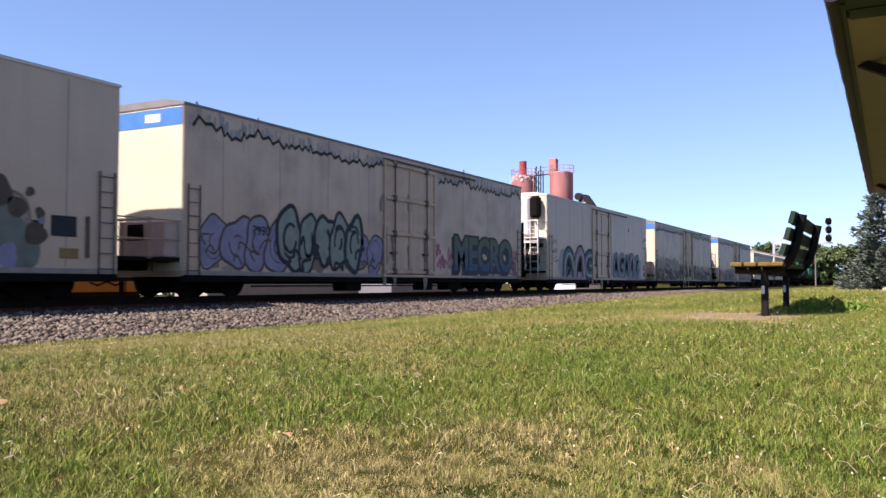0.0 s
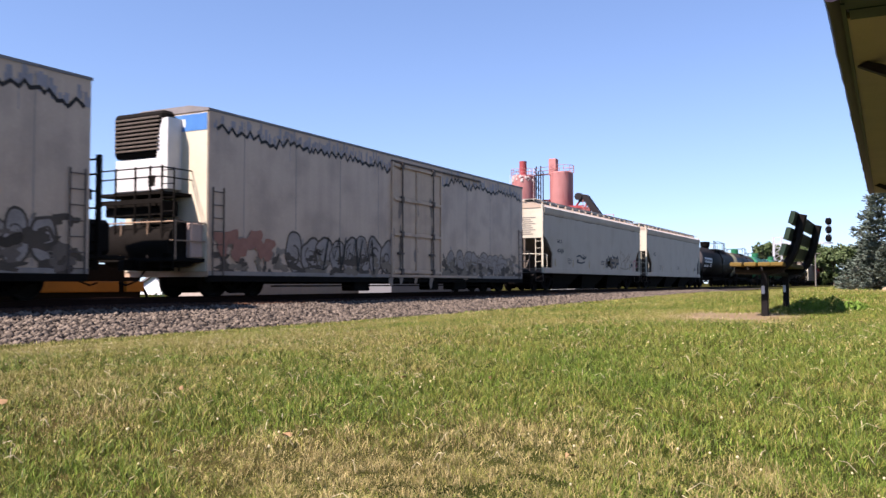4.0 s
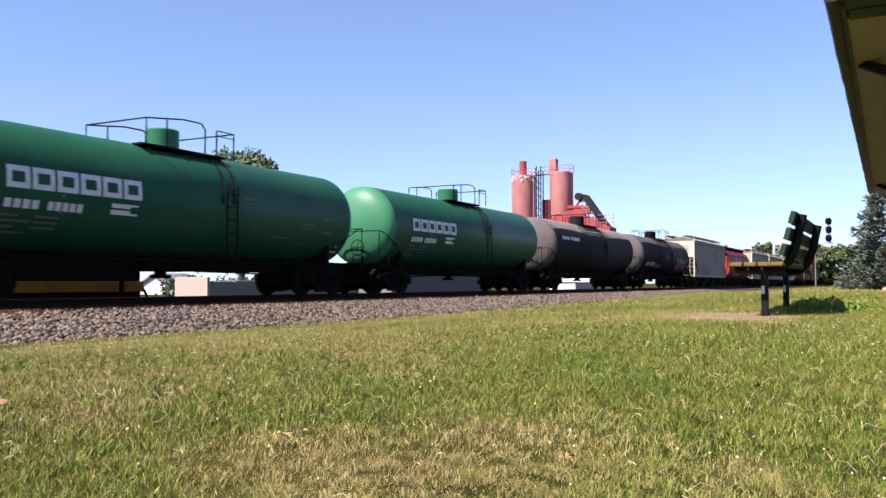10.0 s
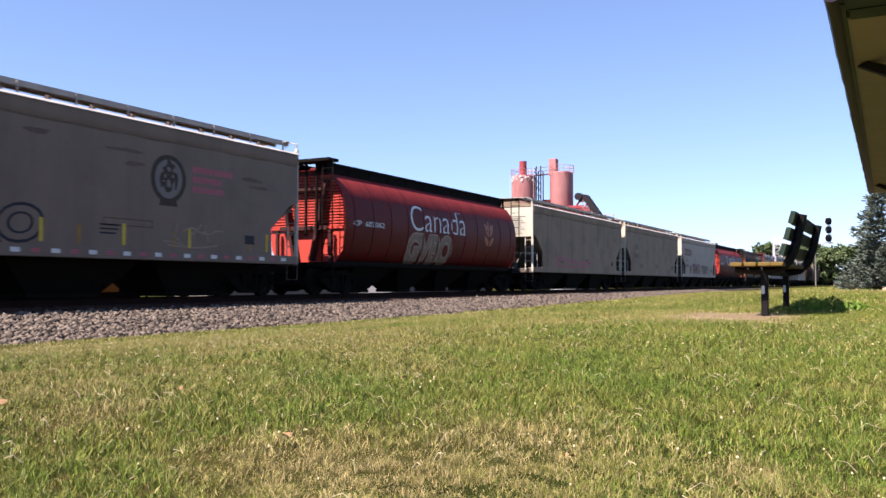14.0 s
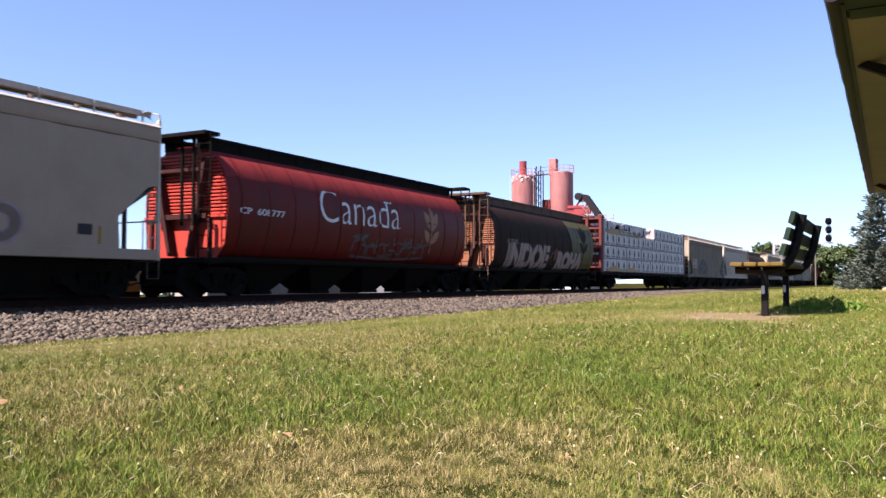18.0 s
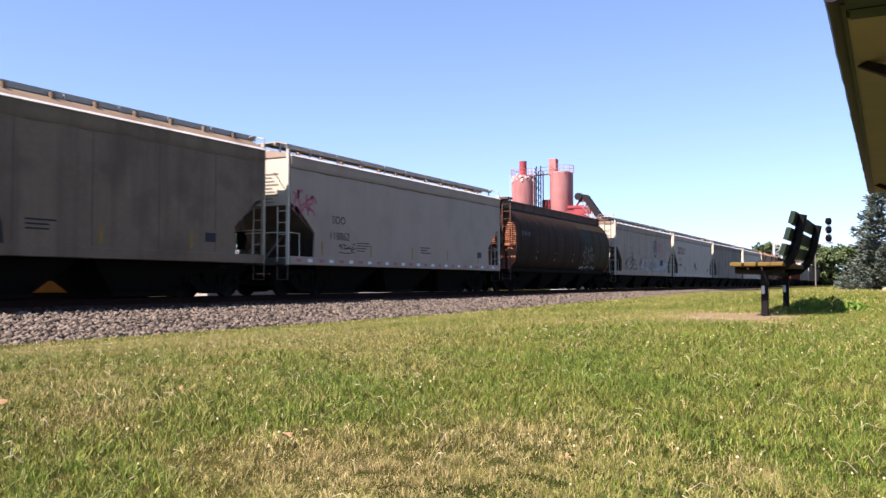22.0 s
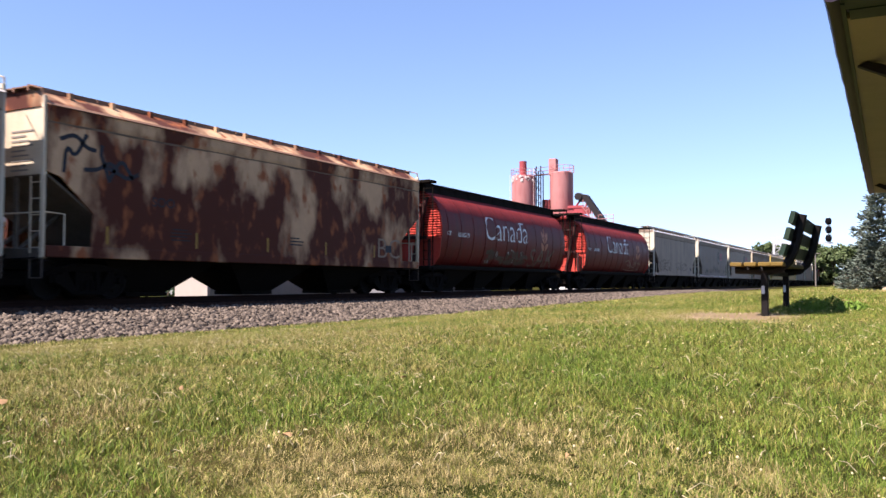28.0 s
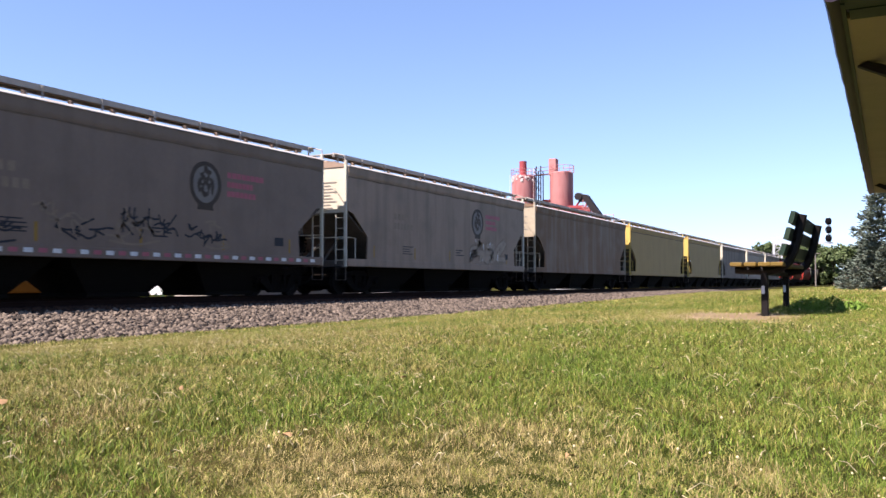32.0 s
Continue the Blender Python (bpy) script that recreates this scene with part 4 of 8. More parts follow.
        part("end_platform", lambda: Geo().box(-1.5, 1.5, s * (h + 0.02), s * (h + 1.15), 0.95, 1.05, c=0.01).box(-0.35, 0.35, s * h, s * (h + 1.2), 0.75, 0.95), BLACK, car, key=("rplat", s, k))

        def rail():
            g = Geo()
            y = s * (h + 1.1)
            if s < 0 or not rack:
                for z in (1.5, 2.0):
                    g.tube([(-1.5, y, z), (1.5, y, z), (1.52, s * h, z)], 0.02)
                for x in (-1.5, -0.5, 0.5, 1.5):
                    g.tube([(x, y, 1.0), (x, y, 2.05)], 0.022)
                return g
            for z in (1.35, 1.75, 2.15, 2.55, 2.95, 3.3):
                g.box(0.55, 1.5, h + 0.30, h + 0.35, z - 0.02, z + 0.02)
            for x, q in ((0.55, 0.04), (1.05, 0.03), (1.5, 0.06)):
                g.box(x - q, x + q, h + 0.28, h + 0.37, 1.0, 3.4)
            g.box(-1.2, 1.3, h + 0.02, h + 0.3, 2.35, 2.6).box(0.2, 1.3, h + 0.05, h + 0.9, 1.05, 1.9, c=0.1)
            return g
        part("end_railing", rail, BLACK if s > 0 and rack else mat("brown_railing_steel", (0.30, 0.20, 0.13), 0.7, 0, 0.25, 4), car, key=("rrail", s, k, rack))
    seam = mat("grimy_seam_paint", (0.29, 0.24, 0.20), 0.8, 0, 0.3, 3)
    for i in range(9):
        y = -h + (i + 0.6) * 2 * h / 9.2
        if abs(y - door_y) > 2.1:
            part("panel_seam", lambda: Geo().box(1.579, 1.583, -0.012, 0.012, 0.75, height - 0.2), seam, car, at=(0, y, 0), key=("seam", k))
    part("lower_rail", lambda: Geo().box(1.579, 1.6, -h + 0.02, h - 0.02, 0.6, 0.72, c=0.005), seam, car, key=("lrail", k))
    if unit and hooded:
        y = -h - 0.03
        u = part("cooling_unit", Geo().box(-1.54, 0.5, y - 0.42, y, 2.9, 3.85, c=0.05), unit, car, "white cooling unit")
        part("unit_hatch", Geo().box(-0.2, 0.3, y - 0.43, y - 0.42, 3.05, 3.35, c=0.004), BLACK, u)
        hood = part("exhaust_hood", Geo().box(-1.54, 0.45, y - 0.5, y - 0.02, 3.88, height - 0.05, c=0.1), BLACK, car, "black louvred hood")
        for i in range(9):
            part("louvre", lambda: Geo().box(-1.4, 0.3, -0.05, 0.0, -0.02, 0.03, c=0.005), SHADE_STEEL, hood, at=(0, y - 0.5, 4.05 + 0.11 * i), key="louvre")
        part("side_cowl", Geo().prism([(0.15, 2.95), (0.62, 2.95), (0.62, height - 0.28), (0.42, height - 0.3), (0.25, height - 0.75)], "y", y - 0.52, y), unit, car, "white curved cowl")
        part("upper_platform", Geo().box(-1.5, 1.0, y - 1.05, y, 2.74, 2.82).box(-1.5, 1.0, y - 1.08, y - 1.02, 2.5, 2.62), BLACK, car)
        g = Geo()
        for z in (3.2, 3.45):
            g.tube([(-1.5, y - 1.05, z), (0.98, y - 1.05, z), (1.0, y, z)], 0.02)
        for x in (-1.5, -0.75, 0.0, 0.55, 0.98):
            g.tube([(x, y - 1.05, 1.0), (x, y - 1.05, 3.5)], 0.03)
        g.box(-1.3, 0.8, y - 0.9, y - 0.3, 2.2, 2.6).box(0.1, 0.9, y - 0.95, y - 0.2, 1.95, 2.1)
        part("platform_railing", g, BLACK, car)
        part("ladder", ladder_geo(0.7, 3.4), BLACK, car, at=(1.28, y - 1.12, 0))
        part("fuel_tank", Geo().cyl((-1.3, y - 0.55, 1.4), (1.3, y - 0.55, 1.4), 0.6, seg=20), BLACK, car)
    elif unit:
        y = -h - 0.03
        u = part("cooling_unit", Geo().box(-1.54, 0.72, y - 0.42, y, 2.95, height - 0.16, c=0.1), unit, car, "white cooling unit")
        g = Geo()
        for i in range(4):
            g.box(-0.3, 0.3, y - 0.425, y - 0.42, 4.5 + 0.05 * i, 4.52 + 0.05 * i)
        part("unit_plate", g, BLACK, u)
        for x, z0, z1 in ((-0.45, 3.05, height - 0.3), (0.35, 3.05, height - 0.3)):
            part("unit_seam", Geo().box(x - 0.012, x + 0.012, y - 0.423, y - 0.418, z0, z1), seam, u)
        part("exhaust_hood", Geo().box(0.78, 1.3, y - 0.5, y - 0.02, 3.86, height - 0.15, c=0.12), BLACK, car, "black exhaust hood")
        part("upper_platform", Geo().box(-1.5, 1.5, y - 1.05, y, 2.74, 2.82).box(-1.5, 1.5, y - 1.08, y - 1.02, 2.5, 2.62), unit, car)
        g = Geo()
        for z in (3.2, 3.65):
            g.tube([(-1.5, y - 1.05, z), (1.5, y - 1.05, z), (1.52, y, z)], 0.02)
        for x in (-1.5, -0.75, 0.0, 0.75, 1.5):
            g.tube([(x, y - 1.05, 1.0), (x, y - 1.05, 3.68)], 0.025)
        g.tube([(0.7, y - 1.0, 1.05), (1.1, y - 0.8, 2.75)], 0.04)
        part("platform_railing", g, unit, car)
        part("ladder", ladder_geo(0.7, 3.7), unit, car, at=(1.28, y - 1.12, 0))
        part("fuel_tank", Geo().cyl((-1.3, y - 0.55, 1.62), (1.2, y - 0.55, 1.62), 0.48, seg=20).box(-1.4, 1.4, y - 0.95, y - 0.1, 2.3, 2.5), BLACK, car)
    add_running_gear(car, h, h - 1.9, 1.5)
    return car, h


def roof_drip(car, h, seed, ink, second, height=5.18):
    """A jagged line of spray paint along the top of the side, misty strokes above it."""
    rng = random.Random(seed)
    g = Geo()
    runs, pts, y = [], [], -h + 0.3
    while y < h - 0.15:
        z = height - 0.62 + 0.3 * noise.noise((y * 0.9, seed, 0)) + (0.2 if len(pts) % 2 else -0.06) * rng.uniform(0.2, 1.0)
        if abs(y - 0.5) > 2.0:
            pts.append((y, z))
        elif pts:
            runs.append(pts)
            pts = []
        y += rng.uniform(0.09, 0.26)
    runs.append(pts)
    for pts in runs:
        if len(pts) < 3:
            continue
        ribbon(g, pts, 0.105, 0, 0.006)
        for (y, z) in pts:
            for _ in range(2):
                q = y + rng.uniform(-0.12, 0.12)
                ribbon(g, [(q, z + 0.02), (q + rng.uniform(-0.03, 0.03), z + rng.uniform(0.12, 0.38))], rng.uniform(0.05, 0.14), 1, 0.003)
        for i in range(5):
            y, z = rng.choice(pts)
            ribbon(g, [(y, z), (y, z - rng.uniform(0.15, 0.6))], 0.02, 1, 0.003)
    tagged(part("graffiti", wrap(g, 1.58, None), [ink, second], car, "jagged blue spray-paint line", smooth=0), kind="stuff")


def blossoms(car, y0, y1, z0, z1, seed, n=9, inks=None, x=1.58):
    """Small sprayed petals scattered round a piece."""
    rng = random.Random(seed)
    g = Geo()
    for i in range(n):
        cy, cz, r = rng.uniform(y0, y1), rng.uniform(z0, z1), rng.uniform(0.1, 0.24)
        for k in range(4):
            a = 1.57 * k + rng.uniform(0, 0.6)
            blob(g, cy + r * 0.8 * math.cos(a), cz + r * 0.8 * math.sin(a), r * 0.6, r * 0.6, rng.randint(0, 1), rng, 0.003 + 0.0004 * k, n=10)
    tagged(part("graffiti", wrap(g, x, None), inks, car, "dusty pink sprayed petals", smooth=0), kind="stuff")


def bubble_piece(car, y0, y1, z0, z1, seed, fill, line, n=7, lw=0.07, x=1.58):
    """A smoky piece of swollen overlapping rounds, each outlined, with curls inside."""
    rng = random.Random(seed)
    g = Geo()
    w, h = y1 - y0, z1 - z0
    for k in range(n):
        cy, cz = y0 + w * (k + 0.5) / n + rng.uniform(-0.1, 0.1), z0 + h * rng.uniform(0.42, 0.52)
        ry, rz = w / n * rng.uniform(0.55, 0.75), h * rng.uniform(0.38, 0.52)
        d = 0.0009 * k
        pts = [(p[1], p[2]) for p in blob(g, cy, cz, ry, rz, 0, rng, 0.003 + d, n=26, wob=0.13)]
        ribbon(g, pts + pts[:2], lw * rng.uniform(0.7, 1.3), 1, 0.0034 + d)
        for _ in range(3):
            a, r0 = rng.uniform(0, 6.28), rng.uniform(0.25, 0.7)
            arc = [(cy + ry * r0 * math.cos(a + i * 0.35), cz + rz * r0 * math.sin(a + i * 0.35)) for i in range(rng.randint(5, 10))]
            ribbon(g, arc, lw * rng.uniform(0.4, 0.9), 1, 0.0037 + d)
    for _ in range(n * 2):
        cy, cz = rng.uniform(y0, y1), rng.uniform(z0, z0 + h * 0.45)
        ribbon(g, soft([(cy, cz), (cy + rng.uniform(-0.3, 0.3), cz + 0.3), (cy + rng.uniform(0.1, 0.6), cz + rng.uniform(-0.1, 0.4))]), lw * 0.8, 1, 0.0115)
    tagged(part("graffiti", wrap(g, x, None), [fill, line], car, "smoky grey sprayed bubble shapes", smooth=0), kind="stuff")


def foot_smudges(car, y0, y1, z0, z1, seed, inks, n=40, x=1.585):
    """Grey and brown blobs, thicker and so darker towards the foot of a side."""
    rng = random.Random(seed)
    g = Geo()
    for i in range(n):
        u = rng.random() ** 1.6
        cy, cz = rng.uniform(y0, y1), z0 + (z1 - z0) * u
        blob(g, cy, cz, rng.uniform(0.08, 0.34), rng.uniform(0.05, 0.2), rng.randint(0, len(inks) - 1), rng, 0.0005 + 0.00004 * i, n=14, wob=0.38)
    tagged(part("soot_smudge", wrap(g, x - 0.008, None), inks, car, "grey and brown smudges, thicker towards the sill", smooth=0), kind="stuff")


def halo_piece(car, y0, y1, z0, z1, seed, n, inks, lw, x=1.592):
    """A sprayed piece with a pale halo: tall rounded letters in two fills, bands inside, dark outlines, shadow blobs."""
    rng = random.Random(seed)
    halo, fill, line, second, shade = range(5)
    g = Geo()
    w, h = y1 - y0, z1 - z0
    cw = w / n
    for k in range(n * 2 + 1):
        blob(g, y0 + w * k / (n * 2), z0 + h * rng.uniform(0.42, 0.52), cw * 0.55, h * 0.5, halo, rng, 0.002, n=20, wob=0.1)
    for k in range(n):
        cy, tilt, d = y0 + cw * (k + 0.5), rng.uniform(-0.25, 0.35), 0.0012 * k
        leg, top = cw * rng.uniform(0.2, 0.3), rng.uniform(0.86, 1.0)
        arch = [(cy - cw * 0.42, z0 + 0.04 * h), (cy - cw * 0.38 + tilt * 0.3, z0 + 0.6 * h), (cy - cw * 0.1 + tilt * 0.5, z0 + top * h), (cy + cw * 0.22 + tilt * 0.5, z0 + (top - 0.06) * h), (cy + cw * 0.4 + tilt * 0.3, z0 + 0.5 * h), (cy + cw * 0.5, z0 + 0.04 * h)]
        if rng.random() < 0.4:
            arch = [(cy + cw * 0.45, z0 + 0.85 * h), (cy - cw * 0.1, z0 + top * h), (cy - cw * 0.45, z0 + 0.5 * h), (cy - cw * 0.2, z0 + 0.1 * h), (cy + cw * 0.45, z0 + 0.12 * h), (cy + cw * 0.4, z0 + 0.5 * h), (cy, z0 + 0.48 * h)]
        q = soft(arch)
        ribbon(g, q, leg + 2 * lw, line, 0.004 + d)
        ribbon(g, q, leg, second if k % 2 else fill, 0.0062 + d)
        ribbon(g, [(a + leg * 0.14, b - leg * 0.1) for a, b in q[1:-1]], leg * 0.3, halo, 0.0078 + d)
        ribbon(g, q[: len(q) // 2], leg * 0.18, shade, 0.0088 + d)
        for _ in range(2):
            blob(g, cy + cw * rng.uniform(-0.4, 0.4), z0 + h * rng.uniform(0.05, 0.3), cw * 0.16, h * 0.12, rng.choice((fill, shade, second)), rng, 0.003, n=14)
    tagged(part("graffiti", wrap(g, x, None), inks, car, "sprayed piece of teal and violet letters with a pale halo", smooth=0), kind="stuff")


def banded_word(car, txt, y, z, w, h, bands, line, x=1.58):
    """A sprayed word in bands of colour from foot to top, with a fat dark outline and a block shadow."""
    for dy, dz, grow, off in ((-0.16, -0.14, 0.14, 0.0), (0.0, 0.0, 0.13, 0.003)):
        g = place_text(fit_text(txt, w + 0.24, h + 0.2, grow), y - 0.12 + dy, z - 0.1 + dz)
        part("graffiti", wrap(g, x + off, None), line, car, "dark outline of a sprayed word", smooth=0)
    g = place_text(fit_text(txt, w, h, 0.035), y, z)
    cut_rows(g, levels=[z + h * k / len(bands) for k in range(1, len(bands))])
    for i, f in enumerate(g.f):
        m = sum(g.v[q][2] for q in f) / len(f)
        g.m[i] = max(0, min(len(bands) - 1, int((m - z) / h * len(bands))))
    part("graffiti", wrap(g, x + 0.008, None), list(bands), car, "sprayed word in blue, grey and olive bands", smooth=0)


# ---- train: centre-beam flat car with wrapped lumber ----
def lumber_car(a, b, label):
    car, h = car_thing("lumber_flatcar", a, b, label, "flatcar")
    red = mat("oxide_red_car_paint", (0.15, 0.034, 0.029), 0.7, 0, 0.25, 2, dirt=0.4, dark=(0.05, 0.02, 0.016))
    wrapm = mat("white_plastic_wrap", (0.4455, 0.37, 0.3465), 0.42, 0, 0.16, 1.5, dark=(0.308, 0.24, 0.216), dirt=0.25, bump=1.0, bump_scale=5)
    woodm = mat("sawn_softwood", (0.40, 0.26, 0.13), 0.8, 0, 0.25, 8, bump=0.3, bump_scale=60)
    green = mat("dark_green_print", (0.015, 0.055, 0.05), 0.6, 0, 0.1, 5)
    grey = mat("grey_print", (0.10, 0.10, 0.125), 0.6, 0, 0.1, 5)
    part("deck", Geo().box(-1.45, 1.45, -h - 0.6, h + 0.6, 0.92, 1.12, c=0.02), BLACK, car)
    for i in range(18):
        part("winch", lambda: Geo().box(1.3, 1.5, -0.12, 0.12, 0.82, 1.0, c=0.02), BLACK, car, at=(0, -h + 0.4 + i * (2 * h - 0.8) / 17, 0), key="winch")
    part("top_chord", Geo().box(-0.3, 0.3, -h, h, 4.5, 4.66, c=0.02), red, car)
    for i in range(16):
        part("centre_post", lambda: Geo().box(-0.08, 0.08, -0.1, 0.1, 1.1, 4.52), red, car, at=(0, -h + 0.4 + i * (2 * h - 0.8) / 15, 0), key="cpost")
    for s in (-1, 1):
        bulk = part("bulkhead", lambda: Geo().box(-1.42, 1.42, s * (h + 0.06), s * (h + 0.16), 1.1, 4.66, c=0.01), red, car, "ribbed oxide-red end bulkhead")
        for x in (-1.38, -0.5, 0.5, 1.38):
            part("bulkhead_post", lambda: Geo().box(-0.09, 0.09, s * (h + 0.16), s * (h + 0.55), 1.1, 4.66, c=0.01), red, bulk, at=(x, 0, 0), key=("bpost", s))
        for i in range(6):
            part("bulkhead_rib", lambda: Geo().box(-1.42, 1.42, s * (h + 0.16), s * (h + 0.5), 0, 0.12, c=0.01), red, bulk, at=(0, 0, 1.35 + i * 0.62), key=("brib", s))
        part("ladder", lambda: ladder_geo(0.8, 4.3), red, car, at=(-0.9, s * (h + 0.62), 0))
        g = Geo()
        for k in range(5):
            g.box(0.62, 1.15, s * (h + 0.165), s * (h + 0.17), 1.6 + 0.62 * k, 1.75 + 0.62 * k)
        tagged(part("stencil", g, WHITE_INK, car), kind="stuff")
    cols, rows = 18, 4
    cw, rh = 2 * h / cols, 0.848
    rng = random.Random(12)
    for r in range(rows):
        for s in (-1, 1):
            z0 = 1.15 + r * (rh + 0.012)
            c = 0
            while c < cols:
                w = 2 if rng.random() < 0.7 else 1
                w = min(w, cols - c)
                if r == 3 and s > 0 and c <= 9 < c + w:
                    c += w
                    continue
                y0, y1 = -h + c * cw + 0.012, -h + (c + w) * cw - 0.012
                top = z0 + rh - (0.12 if r == 3 and c < 9 else 0) + rng.uniform(-0.012, 0.012)
                x1 = 1.50 + rng.uniform(-0.03, 0.02)
                bundle = part("wrapped_lumber", Geo().box(s * 0.18, s * x1, y0, y1, z0, top, c=0.03), wrapm, car)
                if s > 0:
                    for q in range(w):
                        ym = y0 + (q + 0.5) * (y1 - y0) / w
                        g = Geo()
                        zb = z0 + 0.24
                        g.add([(x1 + 0.004, ym + dy, zb + dz) for dy, dz in ((-0.17, 0.0), (0.17, 0.0), (0.17, 0.12), (0.22, 0.13), (0.19, 0.24), (0.17, 0.33), (0, 0.5), (-0.17, 0.33), (-0.19, 0.24), (-0.22, 0.13), (-0.17, 0.12))], [tuple(range(11))])
                        part("printed_mark", g, green, bundle, smooth=0)
                        g = Geo()
                        for u in range(8):
                            g.box(x1 + 0.001, x1 + 0.004, ym - 0.42 + 0.105 * u, ym - 0.345 + 0.105 * u, zb - 0.175, zb - 0.055)
                        tagged(part("printed_line", g, grey, bundle, smooth=0), kind="stuff")
                c += w
    strap = mat("dark_strap", (0.045, 0.04, 0.045), 0.6, 0, 0.2, 5)
    crease = mat("shadowy_wrap_fold", (0.20, 0.18, 0.19), 0.6, 0, 0.2, 5)
    for i in range(1, cols):
        top = 1.15 + 4 * (rh + 0.012) - (0.14 if i < 9 else 0.02)
        if i in (9, 10):
            top -= rh
        part("strap", Geo().box(1.522, 1.530, -0.012, 0.012, 1.13, top), crease if i % 2 else strap, car, at=(0, -h + i * cw, 0))
        part("corner_guard", Geo().box(1.44, 1.536, -0.05, 0.05, top - 0.1, top + 0.012, c=0.005), strap, car, at=(0, -h + i * cw, 0))
    for r in range(1, rows):
        pts = [(-h + 0.1 + k * (2 * h - 0.2) / 40, 1.15 + r * (rh + 0.012) + 0.018 * noise.noise((k * 0.5, r, 3))) for k in range(41)]
        g = Geo()
        ribbon(g, pts, 0.03, 0, 1.524)
        part("wrap_fold", g, strap, car, "dark joint between two layers", smooth=0)
    for y0, y1, z0, z1 in ((-h + 0.5, -h + 4.6, 3.62, 3.95), (-h + 0.6, -h + 3.8, 1.17, 1.55), (-h + 4.9, -h + 7.6, 1.17, 1.55), (-h + 4.6, -h + 8.5, 3.62, 3.72)):
        pts = [(y0, z0), (y1, z0)]
        n = 9
        pts += [(y1 - (y1 - y0) * i / n, z0 + (z1 - z0) * (0.25 + 0.75 * math.sin(3.14 * (i + 0.5) / (n + 1))) * rng.uniform(0.75, 1.05)) for i in range(n + 1)]
        part("bare_lumber", Geo().prism(pts, "x", 1.49, 1.532), woodm, car, "lumber showing through torn wrap")
    for i in range(9):
        y0 = -h + 0.6 + i * 1.25 + rng.uniform(-0.2, 0.2)
        w, q = rng.uniform(0.7, 1.5), rng.uniform(0.0, 0.25)
        top = [(y0 + w * k / 6, 4.30 + 0.09 * math.sin(k * 1.1 + i) + rng.uniform(-0.03, 0.04)) for k in range(7)]
        foot = [(y0 + w * k / 6, 4.05 - q * math.sin(k) - rng.uniform(0, 0.2)) for k in range(6, -1, -1)]
        g = Geo().prism(top + foot, "x", 1.525, 1.533 + 0.02 * (i % 3))
        g.v = [(v[0] + 0.07 * math.sin(v[1] * 5 + v[2] * 3), v[1], v[2]) for v in g.v]
        part("torn_flap", g, wrapm, car, "torn flap of plastic wrap")
    for i in range(4):
        pts = [(-h + 1.2 + i * 1.1, 3.95), (-h + 1.9 + i * 1.1, 4.02), (-h + 1.7 + i * 1.1, 4.28), (-h + 1.35 + i * 1.1, 4.2)]
        part("wrap_gap", Geo().prism(pts, "x", 1.49, 1.531), BLACK, car)
    add_running_gear(car, h, h - 2.6, 1.45)
    return car, h

# ---- train: the cars in their order ----
REEFER = mat("weathered_white_reefer_paint", (0.5335, 0.368, 0.2475), 0.55, 0, 0.14, 0.9, dark=(0.242, 0.17, 0.126), streak=0.22, dirt=0.25)
REEFER_CLEAN = mat("clean_white_reefer_paint", (0.5225, 0.372, 0.2565), 0.5, 0, 0.08, 0.8, dark=(0.308, 0.24, 0.189), streak=0.18)
# End paints are lighter than the sides: sunlight on the ends is put in.
CREAM_END = mat("sunlit_cream_end_paint", (0.5472, 0.4826, 0.3572), 0.6, 0, 0.10, 1.0, dark=(0.304, 0.2432, 0.1672), streak=0.2)
BLUE = mat("faded_blue_paint", (0.06, 0.18, 0.42), 0.5, 0, 0.2, 3)
UNIT = mat("white_unit_enamel", (0.5472, 0.532, 0.5016), 0.4, 0, 0.1, 3)
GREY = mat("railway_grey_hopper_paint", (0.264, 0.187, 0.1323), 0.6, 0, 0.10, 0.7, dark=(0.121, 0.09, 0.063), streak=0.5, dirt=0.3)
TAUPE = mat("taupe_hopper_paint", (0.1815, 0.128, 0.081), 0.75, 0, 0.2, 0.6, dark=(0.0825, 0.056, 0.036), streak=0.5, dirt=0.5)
TAUPE_END = mat("sunlit_dusty_tan_end_paint", (0.38, 0.3268, 0.2356), 0.7, 0, 0.2, 1.2, dark=(0.1976, 0.1368, 0.0836), streak=0.5, dirt=0.3)
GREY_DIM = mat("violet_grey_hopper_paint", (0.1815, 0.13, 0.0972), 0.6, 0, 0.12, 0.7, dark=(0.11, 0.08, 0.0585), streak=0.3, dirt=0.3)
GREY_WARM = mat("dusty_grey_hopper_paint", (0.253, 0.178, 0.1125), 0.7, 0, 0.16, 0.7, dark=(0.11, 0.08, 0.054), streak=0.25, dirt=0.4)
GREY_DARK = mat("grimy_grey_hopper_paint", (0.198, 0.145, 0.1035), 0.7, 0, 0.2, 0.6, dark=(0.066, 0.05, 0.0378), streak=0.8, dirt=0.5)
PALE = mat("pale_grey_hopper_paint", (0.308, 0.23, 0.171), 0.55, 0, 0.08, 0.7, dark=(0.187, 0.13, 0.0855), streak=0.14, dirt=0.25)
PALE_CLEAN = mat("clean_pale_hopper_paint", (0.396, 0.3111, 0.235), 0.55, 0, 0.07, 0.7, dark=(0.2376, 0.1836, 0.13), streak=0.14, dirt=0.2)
IVORY_END = mat("sunlit_ivory_end_paint", (0.4864, 0.4484, 0.3496), 0.6, 0, 0.12, 1.2, dark=(0.2736, 0.2052, 0.1292), streak=0.3)
